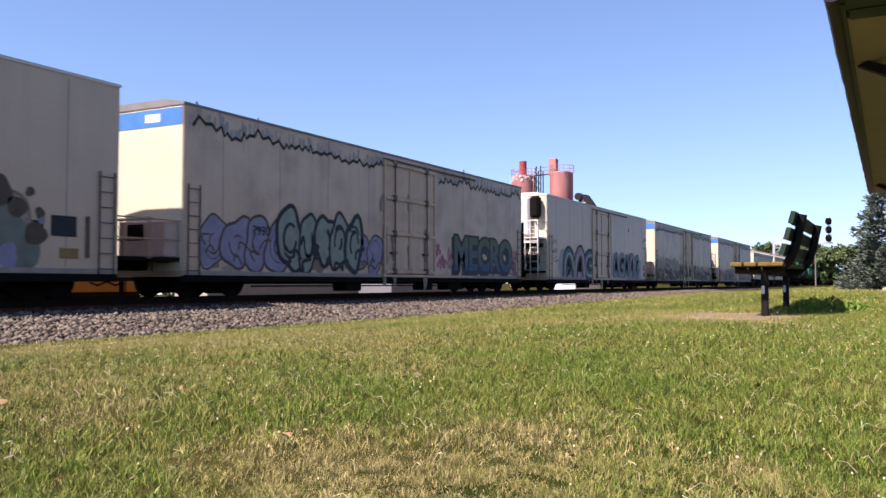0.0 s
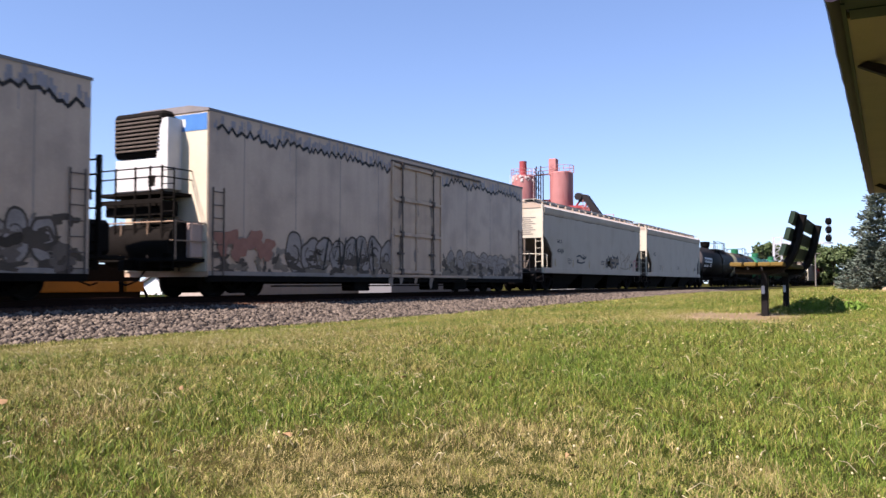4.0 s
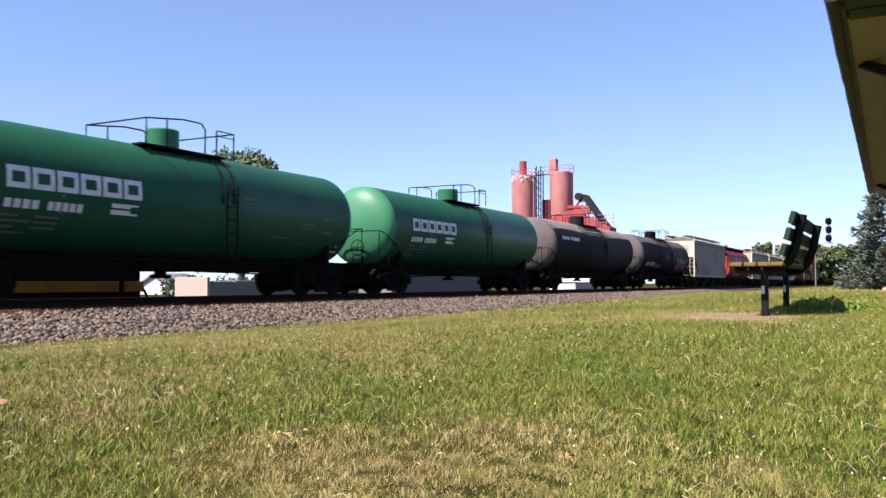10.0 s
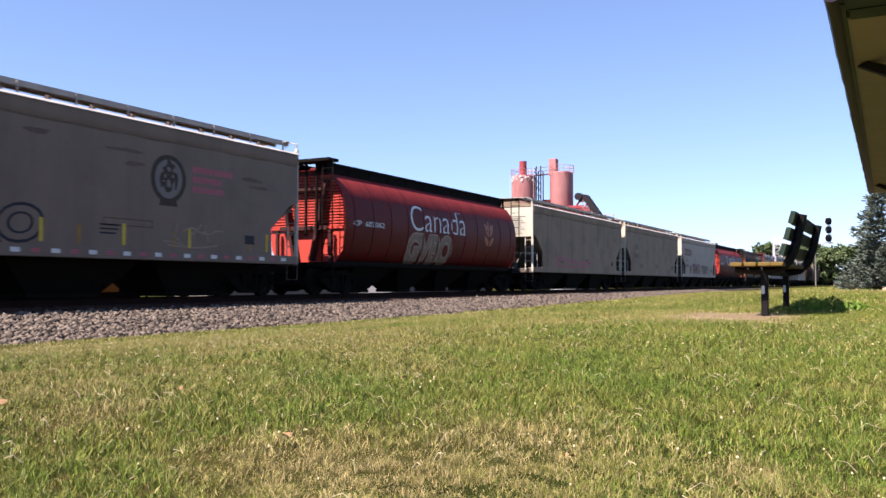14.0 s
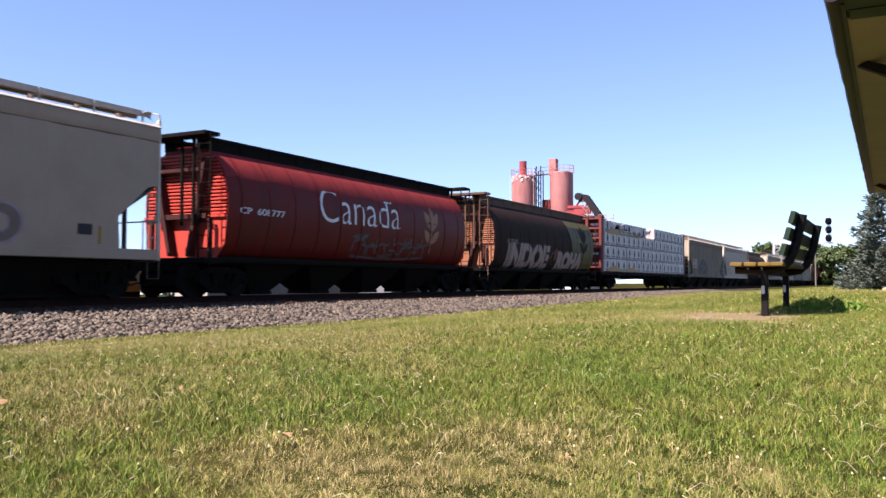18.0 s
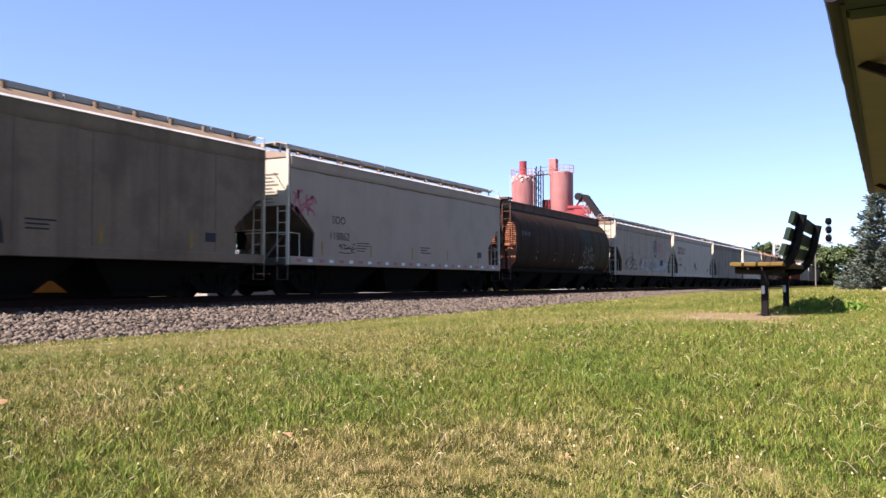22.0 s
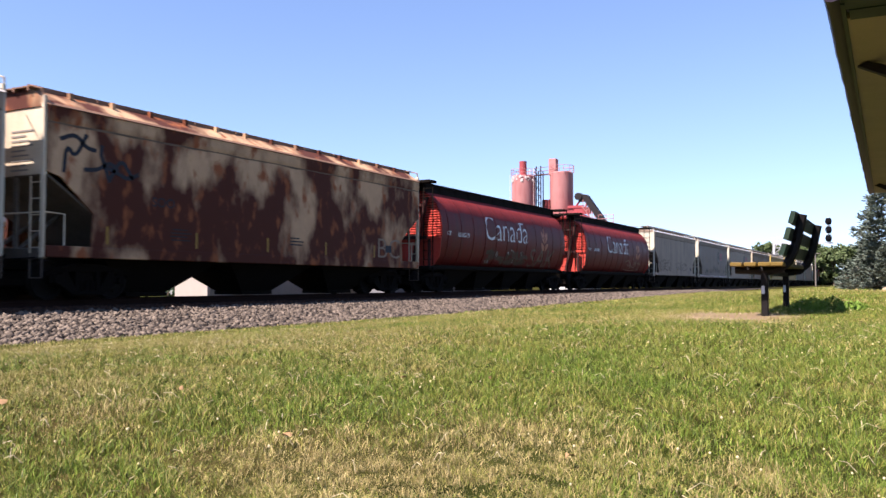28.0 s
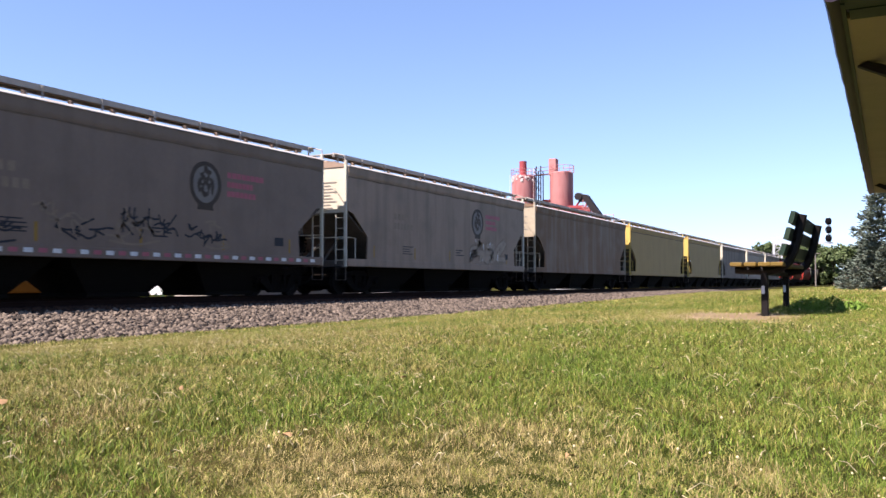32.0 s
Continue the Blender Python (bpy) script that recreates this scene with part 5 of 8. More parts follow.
YELLOW = mat("faded_yellow_hopper_paint", (0.3366, 0.216, 0.06885), 0.65, 0, 0.15, 0.7, dark=(0.242, 0.15, 0.054), streak=0.4)
YELLOW_END = mat("sunlit_yellow_end_paint", (0.4712, 0.3344, 0.0912), 0.6, 0, 0.12, 1.0, dark=(0.228, 0.152, 0.0456), streak=0.2)
TAN = mat("tan_brown_hopper_paint", (0.17, 0.098, 0.052), 0.7, 0, 0.2, 0.7, dark=(0.22, 0.17, 0.13), streak=0.8, dirt=0.4)
RED = mat("red_grain_car_paint", (0.108, 0.0068, 0.0042), 0.5, 0, 0.16, 0.8, dark=(0.05, 0.012, 0.010), streak=0.55, dirt=0.15, spec=0.12)
# Lighter copy of RED; the sun on the shoulders is put into it.
RED_LIT = mat("sunlit_red_paint", (0.205, 0.024, 0.022), 0.7, 0, 0.2, 0.9, dark=(0.10, 0.014, 0.012), streak=0.5, spec=0.1)
RED_END = mat("sunlit_red_end_paint", (0.4712, 0.0532, 0.0342), 0.55, 0, 0.12, 1.2, dark=(0.152, 0.0304, 0.0228), streak=0.2)
BROWN = mat("soot_brown_grain_car_paint", (0.0264, 0.0125, 0.00855), 0.75, 0, 0.25, 0.7, dark=(0.0198, 0.012, 0.009), streak=0.6, dirt=0.3, spec=0.08)
OLIVE_BROWN = mat("olive_brown_grain_car_paint", (0.036, 0.0185, 0.010), 0.75, 0, 0.35, 0.5, dark=(0.016, 0.010, 0.006), streak=0.7, dirt=0.4, spec=0.08)
BROWN_END = mat("sunlit_rust_brown_end_paint", (0.3192, 0.1197, 0.06156), 0.75, 0, 0.2, 1.5, dark=(0.1596, 0.0627, 0.03078), streak=0.5)
OLIVE = mat("mustard_panel_paint", (0.066, 0.056, 0.008), 0.6, 0, 0.2, 1.5, dark=(0.1, 0.085, 0.02), streak=0.4)
RUST = patch_mat("rust_over_cream_paint", (0.50, 0.31, 0.17), (0.066, 0.0145, 0.0058), 0.6, 0.41, 0.52, (0.24, 0.07, 0.022), rough=0.85, stretch=(1, 1.0, 0.62))
RUST_END = mat("pale_scaling_end_paint", (0.5244, 0.4431, 0.3192), 0.75, 0, 0.2, 1.5, dark=(0.1923, 0.07524, 0.03192), streak=0.5)
TANK_BLACK = mat("black_tank_enamel", (0.0055, 0.0045, 0.004), 0.6, 0, 0.3, 0.8, dark=(0.012, 0.010, 0.008), streak=0.35, spec=0.03)
TANK_GREEN = mat("green_tank_enamel", (0.009, 0.075, 0.036), 0.42, 0, 0.15, 0.7, dark=(0.02, 0.05, 0.03), streak=0.35, spec=0.12)
# Lighter copy of the barrel green; holds the sunlight on the heads.
TANK_GREEN_HEAD = mat("sunlit_green_head_paint", (0.038, 0.1976, 0.0988), 0.45, 0, 0.12, 0.9, dark=(0.0304, 0.076, 0.038), streak=0.3)
TANK_OLD = mat("sooted_green_tank_paint", (0.006, 0.009, 0.006), 0.5, 0, 0.3, 0.6, dark=(0.016, 0.013, 0.009), streak=0.5, spec=0.06)
# Pale greenish grey, much lighter than the barrel.
TANK_OLD_HEAD = mat("pale_head_paint", (0.1292, 0.1292, 0.0912), 0.6, 0, 0.15, 1.0, dark=(0.152, 0.1292, 0.076), streak=0.3)
TANK_GREY = mat("dusty_charcoal_tank_paint", (0.017, 0.0145, 0.0145), 0.7, 0, 0.25, 0.7, dark=(0.010, 0.008, 0.008), streak=0.3, spec=0.06)
# Lighter dusty grey; the sun on the heads is put into it.
TANK_GREY_HEAD = mat("sunlit_dusty_head_paint", (0.13, 0.112, 0.105), 0.8, 0, 0.25, 0.9, dark=(0.07, 0.058, 0.052), streak=0.4, spec=0.06)
TANK_DUST = mat("sunlit_grey_tank_dust", (0.215, 0.18, 0.165), 0.9, 0, 0.3, 0.9, dark=(0.13, 0.105, 0.095), streak=0.3, spec=0.05)
DOME_GREEN = mat("green_dome_enamel", (0.0152, 0.1216, 0.0532), 0.45, 0, 0.15, 2)
WHITE_EDGE = mat("white_roof_edge_paint", (0.5472, 0.5168, 0.4712), 0.55, 0, 0.12, 1.5)
PAINT_SAGE_PALE = mat("smoky_sage_spray_paint", (0.16, 0.17, 0.135), 0.7, 0, 0.35, 3)
VIOLET = mat("violet_spray_paint", (0.24, 0.215, 0.3), 0.6, 0, 0.3, 2)
TEAL = mat("teal_spray_paint", (0.12, 0.264, 0.224), 0.6, 0, 0.3, 2)
PALE_BLUE = mat("pale_blue_spray_paint", (0.285, 0.306, 0.3456), 0.6, 0, 0.3, 2)
SMOKE = mat("grey_spray_paint", (0.225, 0.165, 0.115), 0.7, 0, 0.3, 2)
SPRAY_WHITE = mat("chalk_white_spray_paint", (0.30, 0.235, 0.175), 0.65, 0, 0.3, 3)
NAVY = mat("black_blue_spray_paint", (0.027, 0.018, 0.0125), 0.6, 0, 0.3, 3)
SPRAY_YELLOW = mat("yellow_spray_paint", (0.55, 0.40, 0.05), 0.6, 0, 0.3, 3)
MIST = mat("misty_blue_overspray", (0.319, 0.275, 0.27), 0.65, 0, 0.3, 3)
PALE_TAN = mat("pale_tan_spray_paint", (0.26, 0.20, 0.15), 0.7, 0, 0.3, 4)
DUSK = mat("dark_slate_spray_paint", (0.095, 0.066, 0.045), 0.7, 0, 0.35, 3)
HAZE = mat("thin_grey_overspray", (0.33, 0.262, 0.216), 0.7, 0, 0.35, 2)
FADED_RED = mat("faded_red_lettering", (0.36, 0.10, 0.12), 0.6, 0, 0.2, 4)
MAROON = mat("maroon_lettering", (0.1, 0.012, 0.016), 0.6, 0, 0.15, 4)
BADGE = mat("brown_badge_paint", (0.05, 0.033, 0.021), 0.6, 0, 0.2, 4)
BADGE_LIGHT = mat("pale_badge_paint", (0.17, 0.15, 0.13), 0.6, 0, 0.2, 4)
PINK_DUST = mat("dusty_pink_spray_paint", (0.30, 0.17, 0.18), 0.65, 0, 0.3, 4)
PAINT_BLUE = mat("mid_blue_spray_paint", (0.03, 0.07, 0.15), 0.6, 0, 0.35, 4)
PAINT_SLATE = mat("slate_spray_paint", (0.07, 0.095, 0.095), 0.6, 0, 0.35, 4)
PAINT_SAGE = mat("sage_spray_paint", (0.08, 0.115, 0.09), 0.6, 0, 0.35, 4)
PAINT_OLIVE = mat("olive_spray_paint", (0.09, 0.105, 0.055), 0.6, 0, 0.35, 4)
WHEAT = mat("tan_emblem_paint", (0.36, 0.13, 0.07), 0.6, 0, 0.2, 3)


def arch_piece(car, y, z, w, h, fill, line, x=1.58):
    """A dark sprayed arch with a smudged inside."""
    g = Geo()
    rng = random.Random(2)
    arc = [(y - w * math.cos(3.1416 * i / 14), z + h * max(0.0, math.sin(3.1416 * i / 14)) ** 0.7) for i in range(15)]
    ribbon(g, arc, 0.55, 1, 0.004)
    ribbon(g, [(p[0], p[1] - 0.06) for p in arc[2:-2]], 0.05, 0, 0.006)
    blob(g, y, z + 0.3 * h, w * 0.8, h * 0.4, 1, rng, 0.0015, n=24, wob=0.1)
    for i in range(9):
        blob(g, y + rng.uniform(-0.6, 0.6) * w, z + rng.uniform(0.15, 0.6) * h, 0.2, 0.14, 0, rng, 0.0025 + 0.0002 * i, n=12, wob=0.4)
    tagged(part("graffiti", wrap(g, x, None), [fill, line], car, "dark sprayed arch", smooth=0), kind="stuff")


RAIL_NAME = ((0.0, 0.19, 1.0), (0.22, 0.40, 1.0), (0.48, 0.67, 1.0), (0.69, 0.84, 0.72), (0.87, 0.92, 1.0), (0.95, 1.0, 1.0))


def stripes(car, h, n=26):
    """Red and white dashes along the sill."""
    for i in range(n):
        y = -h + 0.3 + i * (2 * h - 0.6) / n
        part("sill_dash", lambda: Geo().box(1.598, 1.604, 0, 0.22, 1.05, 1.15), FADED_RED if i % 2 == 0 else WHITE_INK, car, at=(0, y, 0), key=("dash", i % 2))


def wordmark_canada(car, y, z, w=5.0, h=1.12):
    sign(car, "Canada", y, z, w, h, WHITE_INK, bold=-0.012, surf=shell_x, name="wordmark")
    g = Geo()
    for k in range(3):
        g.box(0.0, 0.002, y + w * 0.80 + 0.2 * k, y + w * 0.80 + 0.12 + 0.2 * k, z + 0.92, z + 1.2)
    tagged(part("flag_mark", wrap(g, 0, shell_x), WHITE_INK, car), kind="stuff")


def wheat_emblem(car, y, z, ink, s=1.0, lift=0.0):
    """Five pointed wheat leaves on a stalk, as one painted mark."""
    g = Geo()
    ribbon(g, [(y, z - 0.95 * s + 0.19 * s * i) for i in range(7)], 0.06 * s, 0, 0.003)
    for k, (dz, turn, ln, w) in enumerate(((0.1, 0.0, 0.85, 0.2), (-0.05, 0.62, 0.95, 0.19), (-0.05, -0.62, 0.95, 0.19), (-0.55, 0.85, 0.8, 0.17), (-0.55, -0.85, 0.8, 0.17))):
        sn, cs = math.sin(turn), math.cos(turn)
        n = 12
        for i in range(n):
            quad = []
            for u, side in ((i / n, -1), ((i + 1) / n, -1), ((i + 1) / n, 1), (i / n, 1)):
                a, c = ln * u, side * w * math.sin(3.1416 * u) ** 0.8 if 0 < u < 1 else 0.0
                quad.append((0.002 + 0.0005 * k, y + s * (sn * a + cs * c), z + s * (dz + cs * a - sn * c)))
            g.add(quad, [(0, 1, 2, 3)])
    tagged(part("wheat_emblem", wrap(g, 0, lambda q: shell_x(q) + lift), ink, car, "tan wheat-leaf mark", smooth=0), kind="stuff")


def tank_marks(car, h, number="", shift=0.0):
    """The lessee's white block name, the number, data lines and placards of a tank car."""
    q = -h + 1.3 + shift
    block_word(car, q, 2.42, 6, 3.7, 0.48, WHITE_INK, surf=tank_x, gap=0.1)
    if number:
        sign(car, number, q, 2.0, 1.95, 0.2, WHITE_INK, surf=tank_x, x=0)
    else:
        bars(car, [(q + 0.22 * i, 2.0, 0.16, 0.19) for i in range(4)] + [(q + 1.05 + 0.19 * i, 2.0, 0.14, 0.19) for i in range(5)], WHITE_INK, 0, "number", surf=tank_x)
    bars(car, [(q + 2.76, 2.03, 0.8, 0.26)], WHITE_INK, 0, "data_panel", surf=tank_x)
    faint = mat("faint_grey_stencil", (0.11, 0.10, 0.095), 0.7, 0, 0.2, 5)
    bars(car, [(q - 0.1, 1.82 - 0.12 * k, 0.5 + 0.3 * (k % 2), 0.05) for k in range(4)] + [(q + 0.8, 1.82 - 0.12 * k, 0.6, 0.05) for k in range(3)] + [(h * 0.45, 1.75, 0.8, 0.06), (h * 0.24, 2.78, 0.55, 0.07), (h * 0.24, 2.66, 0.4, 0.05), (h * 0.62, 1.6, 0.5, 0.05), (h - 2.6, 2.2, 0.7, 0.05), (h - 2.6, 2.08, 0.45, 0.05)], faint, 0, surf=tank_x)
    bars(car, [(h - 1.5, 2.0, 0.6, 0.48)], mat("dull_stencil_square", (0.10, 0.10, 0.10), 0.6), 0, "stencil_square", surf=tank_x)
    g = Geo().add([(0, h - 0.35 + a, 1.45 + b) for a, b in ((0.2, 0), (0, 0.2), (-0.2, 0), (0, -0.2))], [(0, 1, 2, 3)])
    part("placard", wrap(g, 0, tank_x), WHITE_INK, car, smooth=0)
    for y in [-h + 0.5 + i * (2 * h - 1.0) / 6 for i in range(7)]:
        bars(car, [(y, 1.95, 0.07, 0.42)], YELLOW_TAPE, 0, "reflector", surf=tank_x)


def build_train():
    # refrigerator cars
    car, h = reefer(1.16, 23.06, "long white refrigerator car with smoky grey graffiti", REEFER_CLEAN, CREAM_END, BLUE, edge=WHITE_EDGE)
    bubble_piece(car, h - 8.3, h - 2.4, 0.72, 2.4, 3, HAZE, SMOKE, 6)
    g, rng = Geo(), random.Random(19)
    for cy, cz, r, mi in ((8.0, 1.7, 0.5, 0), (8.35, 1.2, 0.5, 0), (8.3, 2.0, 0.22, 1), (8.75, 1.45, 0.25, 1), (8.6, 2.35, 0.1, 1), (8.85, 1.9, 0.12, 1), (7.8, 2.3, 0.35, 1), (8.1, 0.95, 0.25, 2), (8.9, 1.75, 0.08, 2)):
        blob(g, cy, cz, r, r * 1.1, mi, rng, 0.003 + 0.001 * mi, n=20, wob=0.12)
    tagged(part("graffiti", wrap(g, 1.59, None), [PAINT_SAGE_PALE, DUSK, VIOLET], car, "green and grey sprayed bubbles", smooth=0), kind="stuff")
    part("waybill_board", Geo().box(1.58, 1.6, 9.13, 9.79, 1.43, 1.89, c=0.006), BLACK_INK, car, "black waybill board")
    part("ochre_board", Geo().box(1.58, 1.6, 9.36, 9.85, 0.94, 1.17, c=0.006), mat("ochre_board_paint", (0.24, 0.15, 0.06), 0.7, 0, 0.2, 5), car, "ochre painted board")
    part("brown_bar", Geo().box(1.58, 1.61, 10.04, 10.14, 0.96, 1.92), mat("brown_bar_steel", (0.11, 0.075, 0.05), 0.8, 0, 0.2, 5), car)
    car_stencils(car, h, 3)
    car, h = reefer(25.17, 47.78, "long white refrigerator car with black bubble graffiti and blue end band", REEFER, CREAM_END, BLUE, rack=True)
    foot_smudges(car, -h + 0.3, h - 0.3, 0.78, 1.5, 1, [HAZE, PALE_TAN, SMOKE], 46)
    roof_drip(car, h, 5, NAVY, MIST)
    bubble_piece(car, -h + 0.7, -h + 4.4, 0.72, 2.3, 8, VIOLET, DUSK, 4)
    bubble_piece(car, -h + 8.0, -h + 9.6, 0.72, 2.2, 12, VIOLET, DUSK, 2)
    bubble_piece(car, -h + 4.0, -h + 8.4, 0.72, 2.85, 11, mat("pale_sage_spray_paint", (0.235, 0.26, 0.21), 0.7, 0, 0.35, 3), BLACK_INK, 5, 0.15, x=1.592)
    blossoms(car, 1.9, 4.0, 0.9, 2.2, 3, 9, [PINK_DUST, FADED_RED])
    blossoms(car, 10.2, 11.0, 0.8, 2.0, 4, 6, [PINK_DUST, FADED_RED])
    banded_word(car, "MECRO", 4.1, 0.9, 6.0, 1.5, [PAINT_BLUE, PAINT_SLATE, PAINT_SLATE, PAINT_SAGE, PAINT_OLIVE], BLACK_INK)
    sign(car, "7930", -h + 2.7, 1.78, 0.75, 0.27, BLACK_INK, lift=0.02)
    car, h = reefer(51.33, 71.5, "white mechanical refrigerator car with an exposed end unit", REEFER_CLEAN, CREAM_END, None, UNIT, door_y=-0.7, edge=WHITE_EDGE)
    sign(car, "JRSX", -h + 0.8, 2.5, 0.62, 0.24, BLACK_INK)
    sign(car, "6033", -h + 0.8, 2.04, 0.62, 0.24, BLACK_INK)
    halo_piece(car, -7.6, -2.4, 0.7, 2.35, 21, 3, [mat("chalky_halo_spray_paint", (0.36, 0.32, 0.30), 0.7, 0, 0.35, 2), mat("dusty_teal_spray_paint", (0.06, 0.145, 0.15), 0.7, 0, 0.35, 3), BLACK_INK, PINK_DUST, VIOLET], 0.16)
    blossoms(car, -2.6, -1.6, 0.8, 2.4, 6, 9, [PINK_DUST, FADED_RED])
    halo_piece(car, 1.7, 7.9, 0.7, 2.45, 22, 5, [mat("chalky_halo_spray_paint", (0.36, 0.32, 0.30)), mat("dusty_teal_spray_paint", (0.06, 0.145, 0.15)), mat("thin_slate_spray_paint", (0.15, 0.15, 0.175), 0.7, 0, 0.35, 3), mat("dusty_mauve_spray_paint", (0.24, 0.2, 0.235), 0.7, 0, 0.35, 3), PAINT_SLATE], 0.05)
    part("roof_bar", Geo().box(1.58, 1.6, 5.35, 5.42, 3.9, 4.2), BLACK_INK, car)
    bars(car, [(9.15, 1.3, 0.28, 0.4), (9.2, 0.85, 0.3, 0.3)], BLACK_INK, 1.58, "stencil_box")
    scrawl(car, 1.58, 8.9, 9.8, 2.9, 3.8, 15, DUSK, 2, 0.05)
    scrawl(car, 1.58, -h + 0.9, -h + 1.7, 1.35, 1.85, 5, BLACK_INK, 2, 0.03)
    car, h = reefer(74.12, 96.32, "long white refrigerator car with grey scrawled graffiti and jagged roof line", REEFER, CREAM_END, BLUE, rack=True)
    foot_smudges(car, -h + 0.3, h - 0.3, 0.78, 1.9, 2, [HAZE, SMOKE, DUSK, SMOKE], 90)
    roof_drip(car, h, 9, NAVY, MIST)
    sign(car, "TILX", -h + 3.2, 2.15, 0.78, 0.3, BLACK_INK, lift=0.02)
    sign(car, "793076", -h + 3.1, 1.68, 1.5, 0.3, BLACK_INK, lift=0.02)
    bubble_piece(car, -h + 0.3, -h + 8.0, 0.72, 2.55, 31, HAZE, DUSK, 9, 0.05)
    foot_smudges(car, -h + 0.3, h - 0.3, 0.72, 1.5, 35, [DUSK, mat("dark_foot_smudge", (0.055, 0.038, 0.025), 0.8, 0, 0.35, 3), mat("brown_foot_smudge", (0.16, 0.115, 0.085), 0.7, 0, 0.35, 3), DUSK], 230, 1.6)
    graffiti(car, 1.58, -h + 4.2, -2.7, 0.75, 1.7, 32, SMOKE, DUSK, 4, None, lw=0.07)
    for txt, y, w, x in (("N", -2.75, 1.15, 1.606), ("O", -1.4, 1.4, 1.621), ("A", 0.2, 1.5, 1.621), ("K", 2.4, 1.5, 1.606)):
        graffiti_word(car, txt, y, 0.78, w, 1.2, NAVY, SMOKE, x, fat=0.05)
    bubble_piece(car, 3.6, 10.2, 0.72, 1.95, 33, HAZE, DUSK, 11, 0.06)
    g, rng = Geo(), random.Random(36)
    for cy, cz, ry, rz, mi in ((-9.4, 0.98, 0.5, 0.2, 0), (-8.9, 0.9, 0.3, 0.15, 1), (-4.4, 1.05, 0.25, 0.14, 1), (-6.6, 1.2, 0.3, 0.08, 1), (-2.85, 2.52, 0.12, 0.16, 0), (0.1, 1.1, 0.2, 0.3, 1), (-1.6, 1.2, 0.12, 0.3, 1)):
        blob(g, cy, cz, ry, rz, mi, rng, 0.0, n=16, wob=0.35)
    tagged(part("spray_fleck", wrap(g, 1.618, None), [mat("ochre_spray_paint", (0.26, 0.14, 0.03), 0.7, 0, 0.3, 4), mat("rusty_red_spray_paint", (0.13, 0.035, 0.02), 0.7, 0, 0.3, 4)], car, "ochre and rust sprayed flecks", smooth=0), kind="stuff")
    car, h = reefer(100.16, 122.0, "long white refrigerator car with jagged roof line and rust stains", REEFER, CREAM_END, BLUE, UNIT, hooded=True)
    foot_smudges(car, -h + 0.3, h - 0.3, 0.78, 1.8, 3, [HAZE, SMOKE, PALE_TAN, SMOKE], 70)
    roof_drip(car, h, 14, NAVY, MIST)
    foot_smudges(car, -h + 0.3, h - 0.3, 0.72, 1.2, 43, [DUSK, SMOKE, DUSK], 130, 1.6)
    bubble_piece(car, -h + 3.4, -1.5, 0.72, 2.0, 41, HAZE, DUSK, 8)
    bubble_piece(car, 3.0, 8.8, 0.72, 1.8, 47, HAZE, SMOKE, 8)
    g, rng = Geo(), random.Random(42)
    for i in range(7):
        blob(g, -h + 0.5 + 0.33 * i, 1.5 + 0.18 * math.sin(i * 2.0), 0.32, 0.26, 0, rng, 0.0002 * i, n=16, wob=0.35)
    tagged(part("spray_smear", wrap(g, 1.613, None), mat("faded_salmon_spray_paint", (0.34, 0.15, 0.10), 0.7, 0, 0.3, 4), car, "faded salmon smear", smooth=0), kind="stuff")
    for i in range(3):
        ribbon_ys = [(-h + 5.2 + 1.0 * i, 0.8), (-h + 5.5 + 1.0 * i, 1.9), (-h + 5.8 + 1.0 * i, 1.2), (-h + 6.1 + 1.0 * i, 1.9), (-h + 6.2 + 1.0 * i, 0.8)]
        g = Geo()
        ribbon(g, ribbon_ys, 0.09, 0, 0.0)
        part("graffiti", wrap(g, 1.606 + 0.001 * i, None), NAVY, car, "black zigzag graffiti letter", smooth=0)
    # two pale hoppers
    car, h = hopper(124.92, 143.82, "pale grey covered hopper with a sunlit cream end and small tags", PALE_CLEAN, IVORY_END, tall=0.04, rise=0.24, sill=0.93)
    sign(car, "SHQX", -h + 1.95, 2.53, 0.86, 0.27, BLACK_INK)
    sign(car, "40489", -h + 1.95, 2.03, 1.05, 0.27, BLACK_INK)
    scrawl(car, 1.58, -h + 5.2, -h + 6.6, 1.55, 2.2, 4, BLACK_INK, 2, 0.09)
    graffiti(car, 1.58, 1.6, 3.8, 1.3, 2.1, 43, SMOKE, BLACK_INK, 2, None, lw=0.12)
    scrawl(car, 1.58, 4.4, 7.0, 1.3, 2.6, 44, SMOKE, 4, 0.06)
    scrawl(car, 1.58, 7.6, 8.6, 1.2, 2.3, 45, FADED_RED, 2, 0.06)
    car_stencils(car, h, 51)
    car, h = hopper(145.86, 164.76, "clean pale grey covered hopper with a sunlit cream end", PALE_CLEAN, IVORY_END, tall=0.04, rise=0.24, sill=0.93)
    sign(car, "BCIX", -h + 1.9, 2.5, 0.75, 0.25, BLACK_INK)
    car_stencils(car, h, 52)
    # tank cars
    car, h = tank(166.94, 184.48, "long glossy black tank car with white block lettering", TANK_BLACK, TANK_BLACK, head_paint=TANK_GREY_HEAD, dome="tall", dust=mat("soot_film", (0.020, 0.017, 0.016), 0.8, 0, 0.35, 1.2, spec=0.06))
    tank_marks(car, h, shift=-0.65)
    car, h = tank(187.05, 200.87, "soot-covered dark green tank car with a pale end", TANK_OLD, DOME_GREEN, head_paint=TANK_OLD_HEAD, dust=mat("brown_soot_dust", (0.045, 0.034, 0.026), 0.85, 0, 0.35, 1.2, dark=(0.02, 0.016, 0.012), streak=0.5, spec=0.08))
    tank_marks(car, h, "PROX 75254")
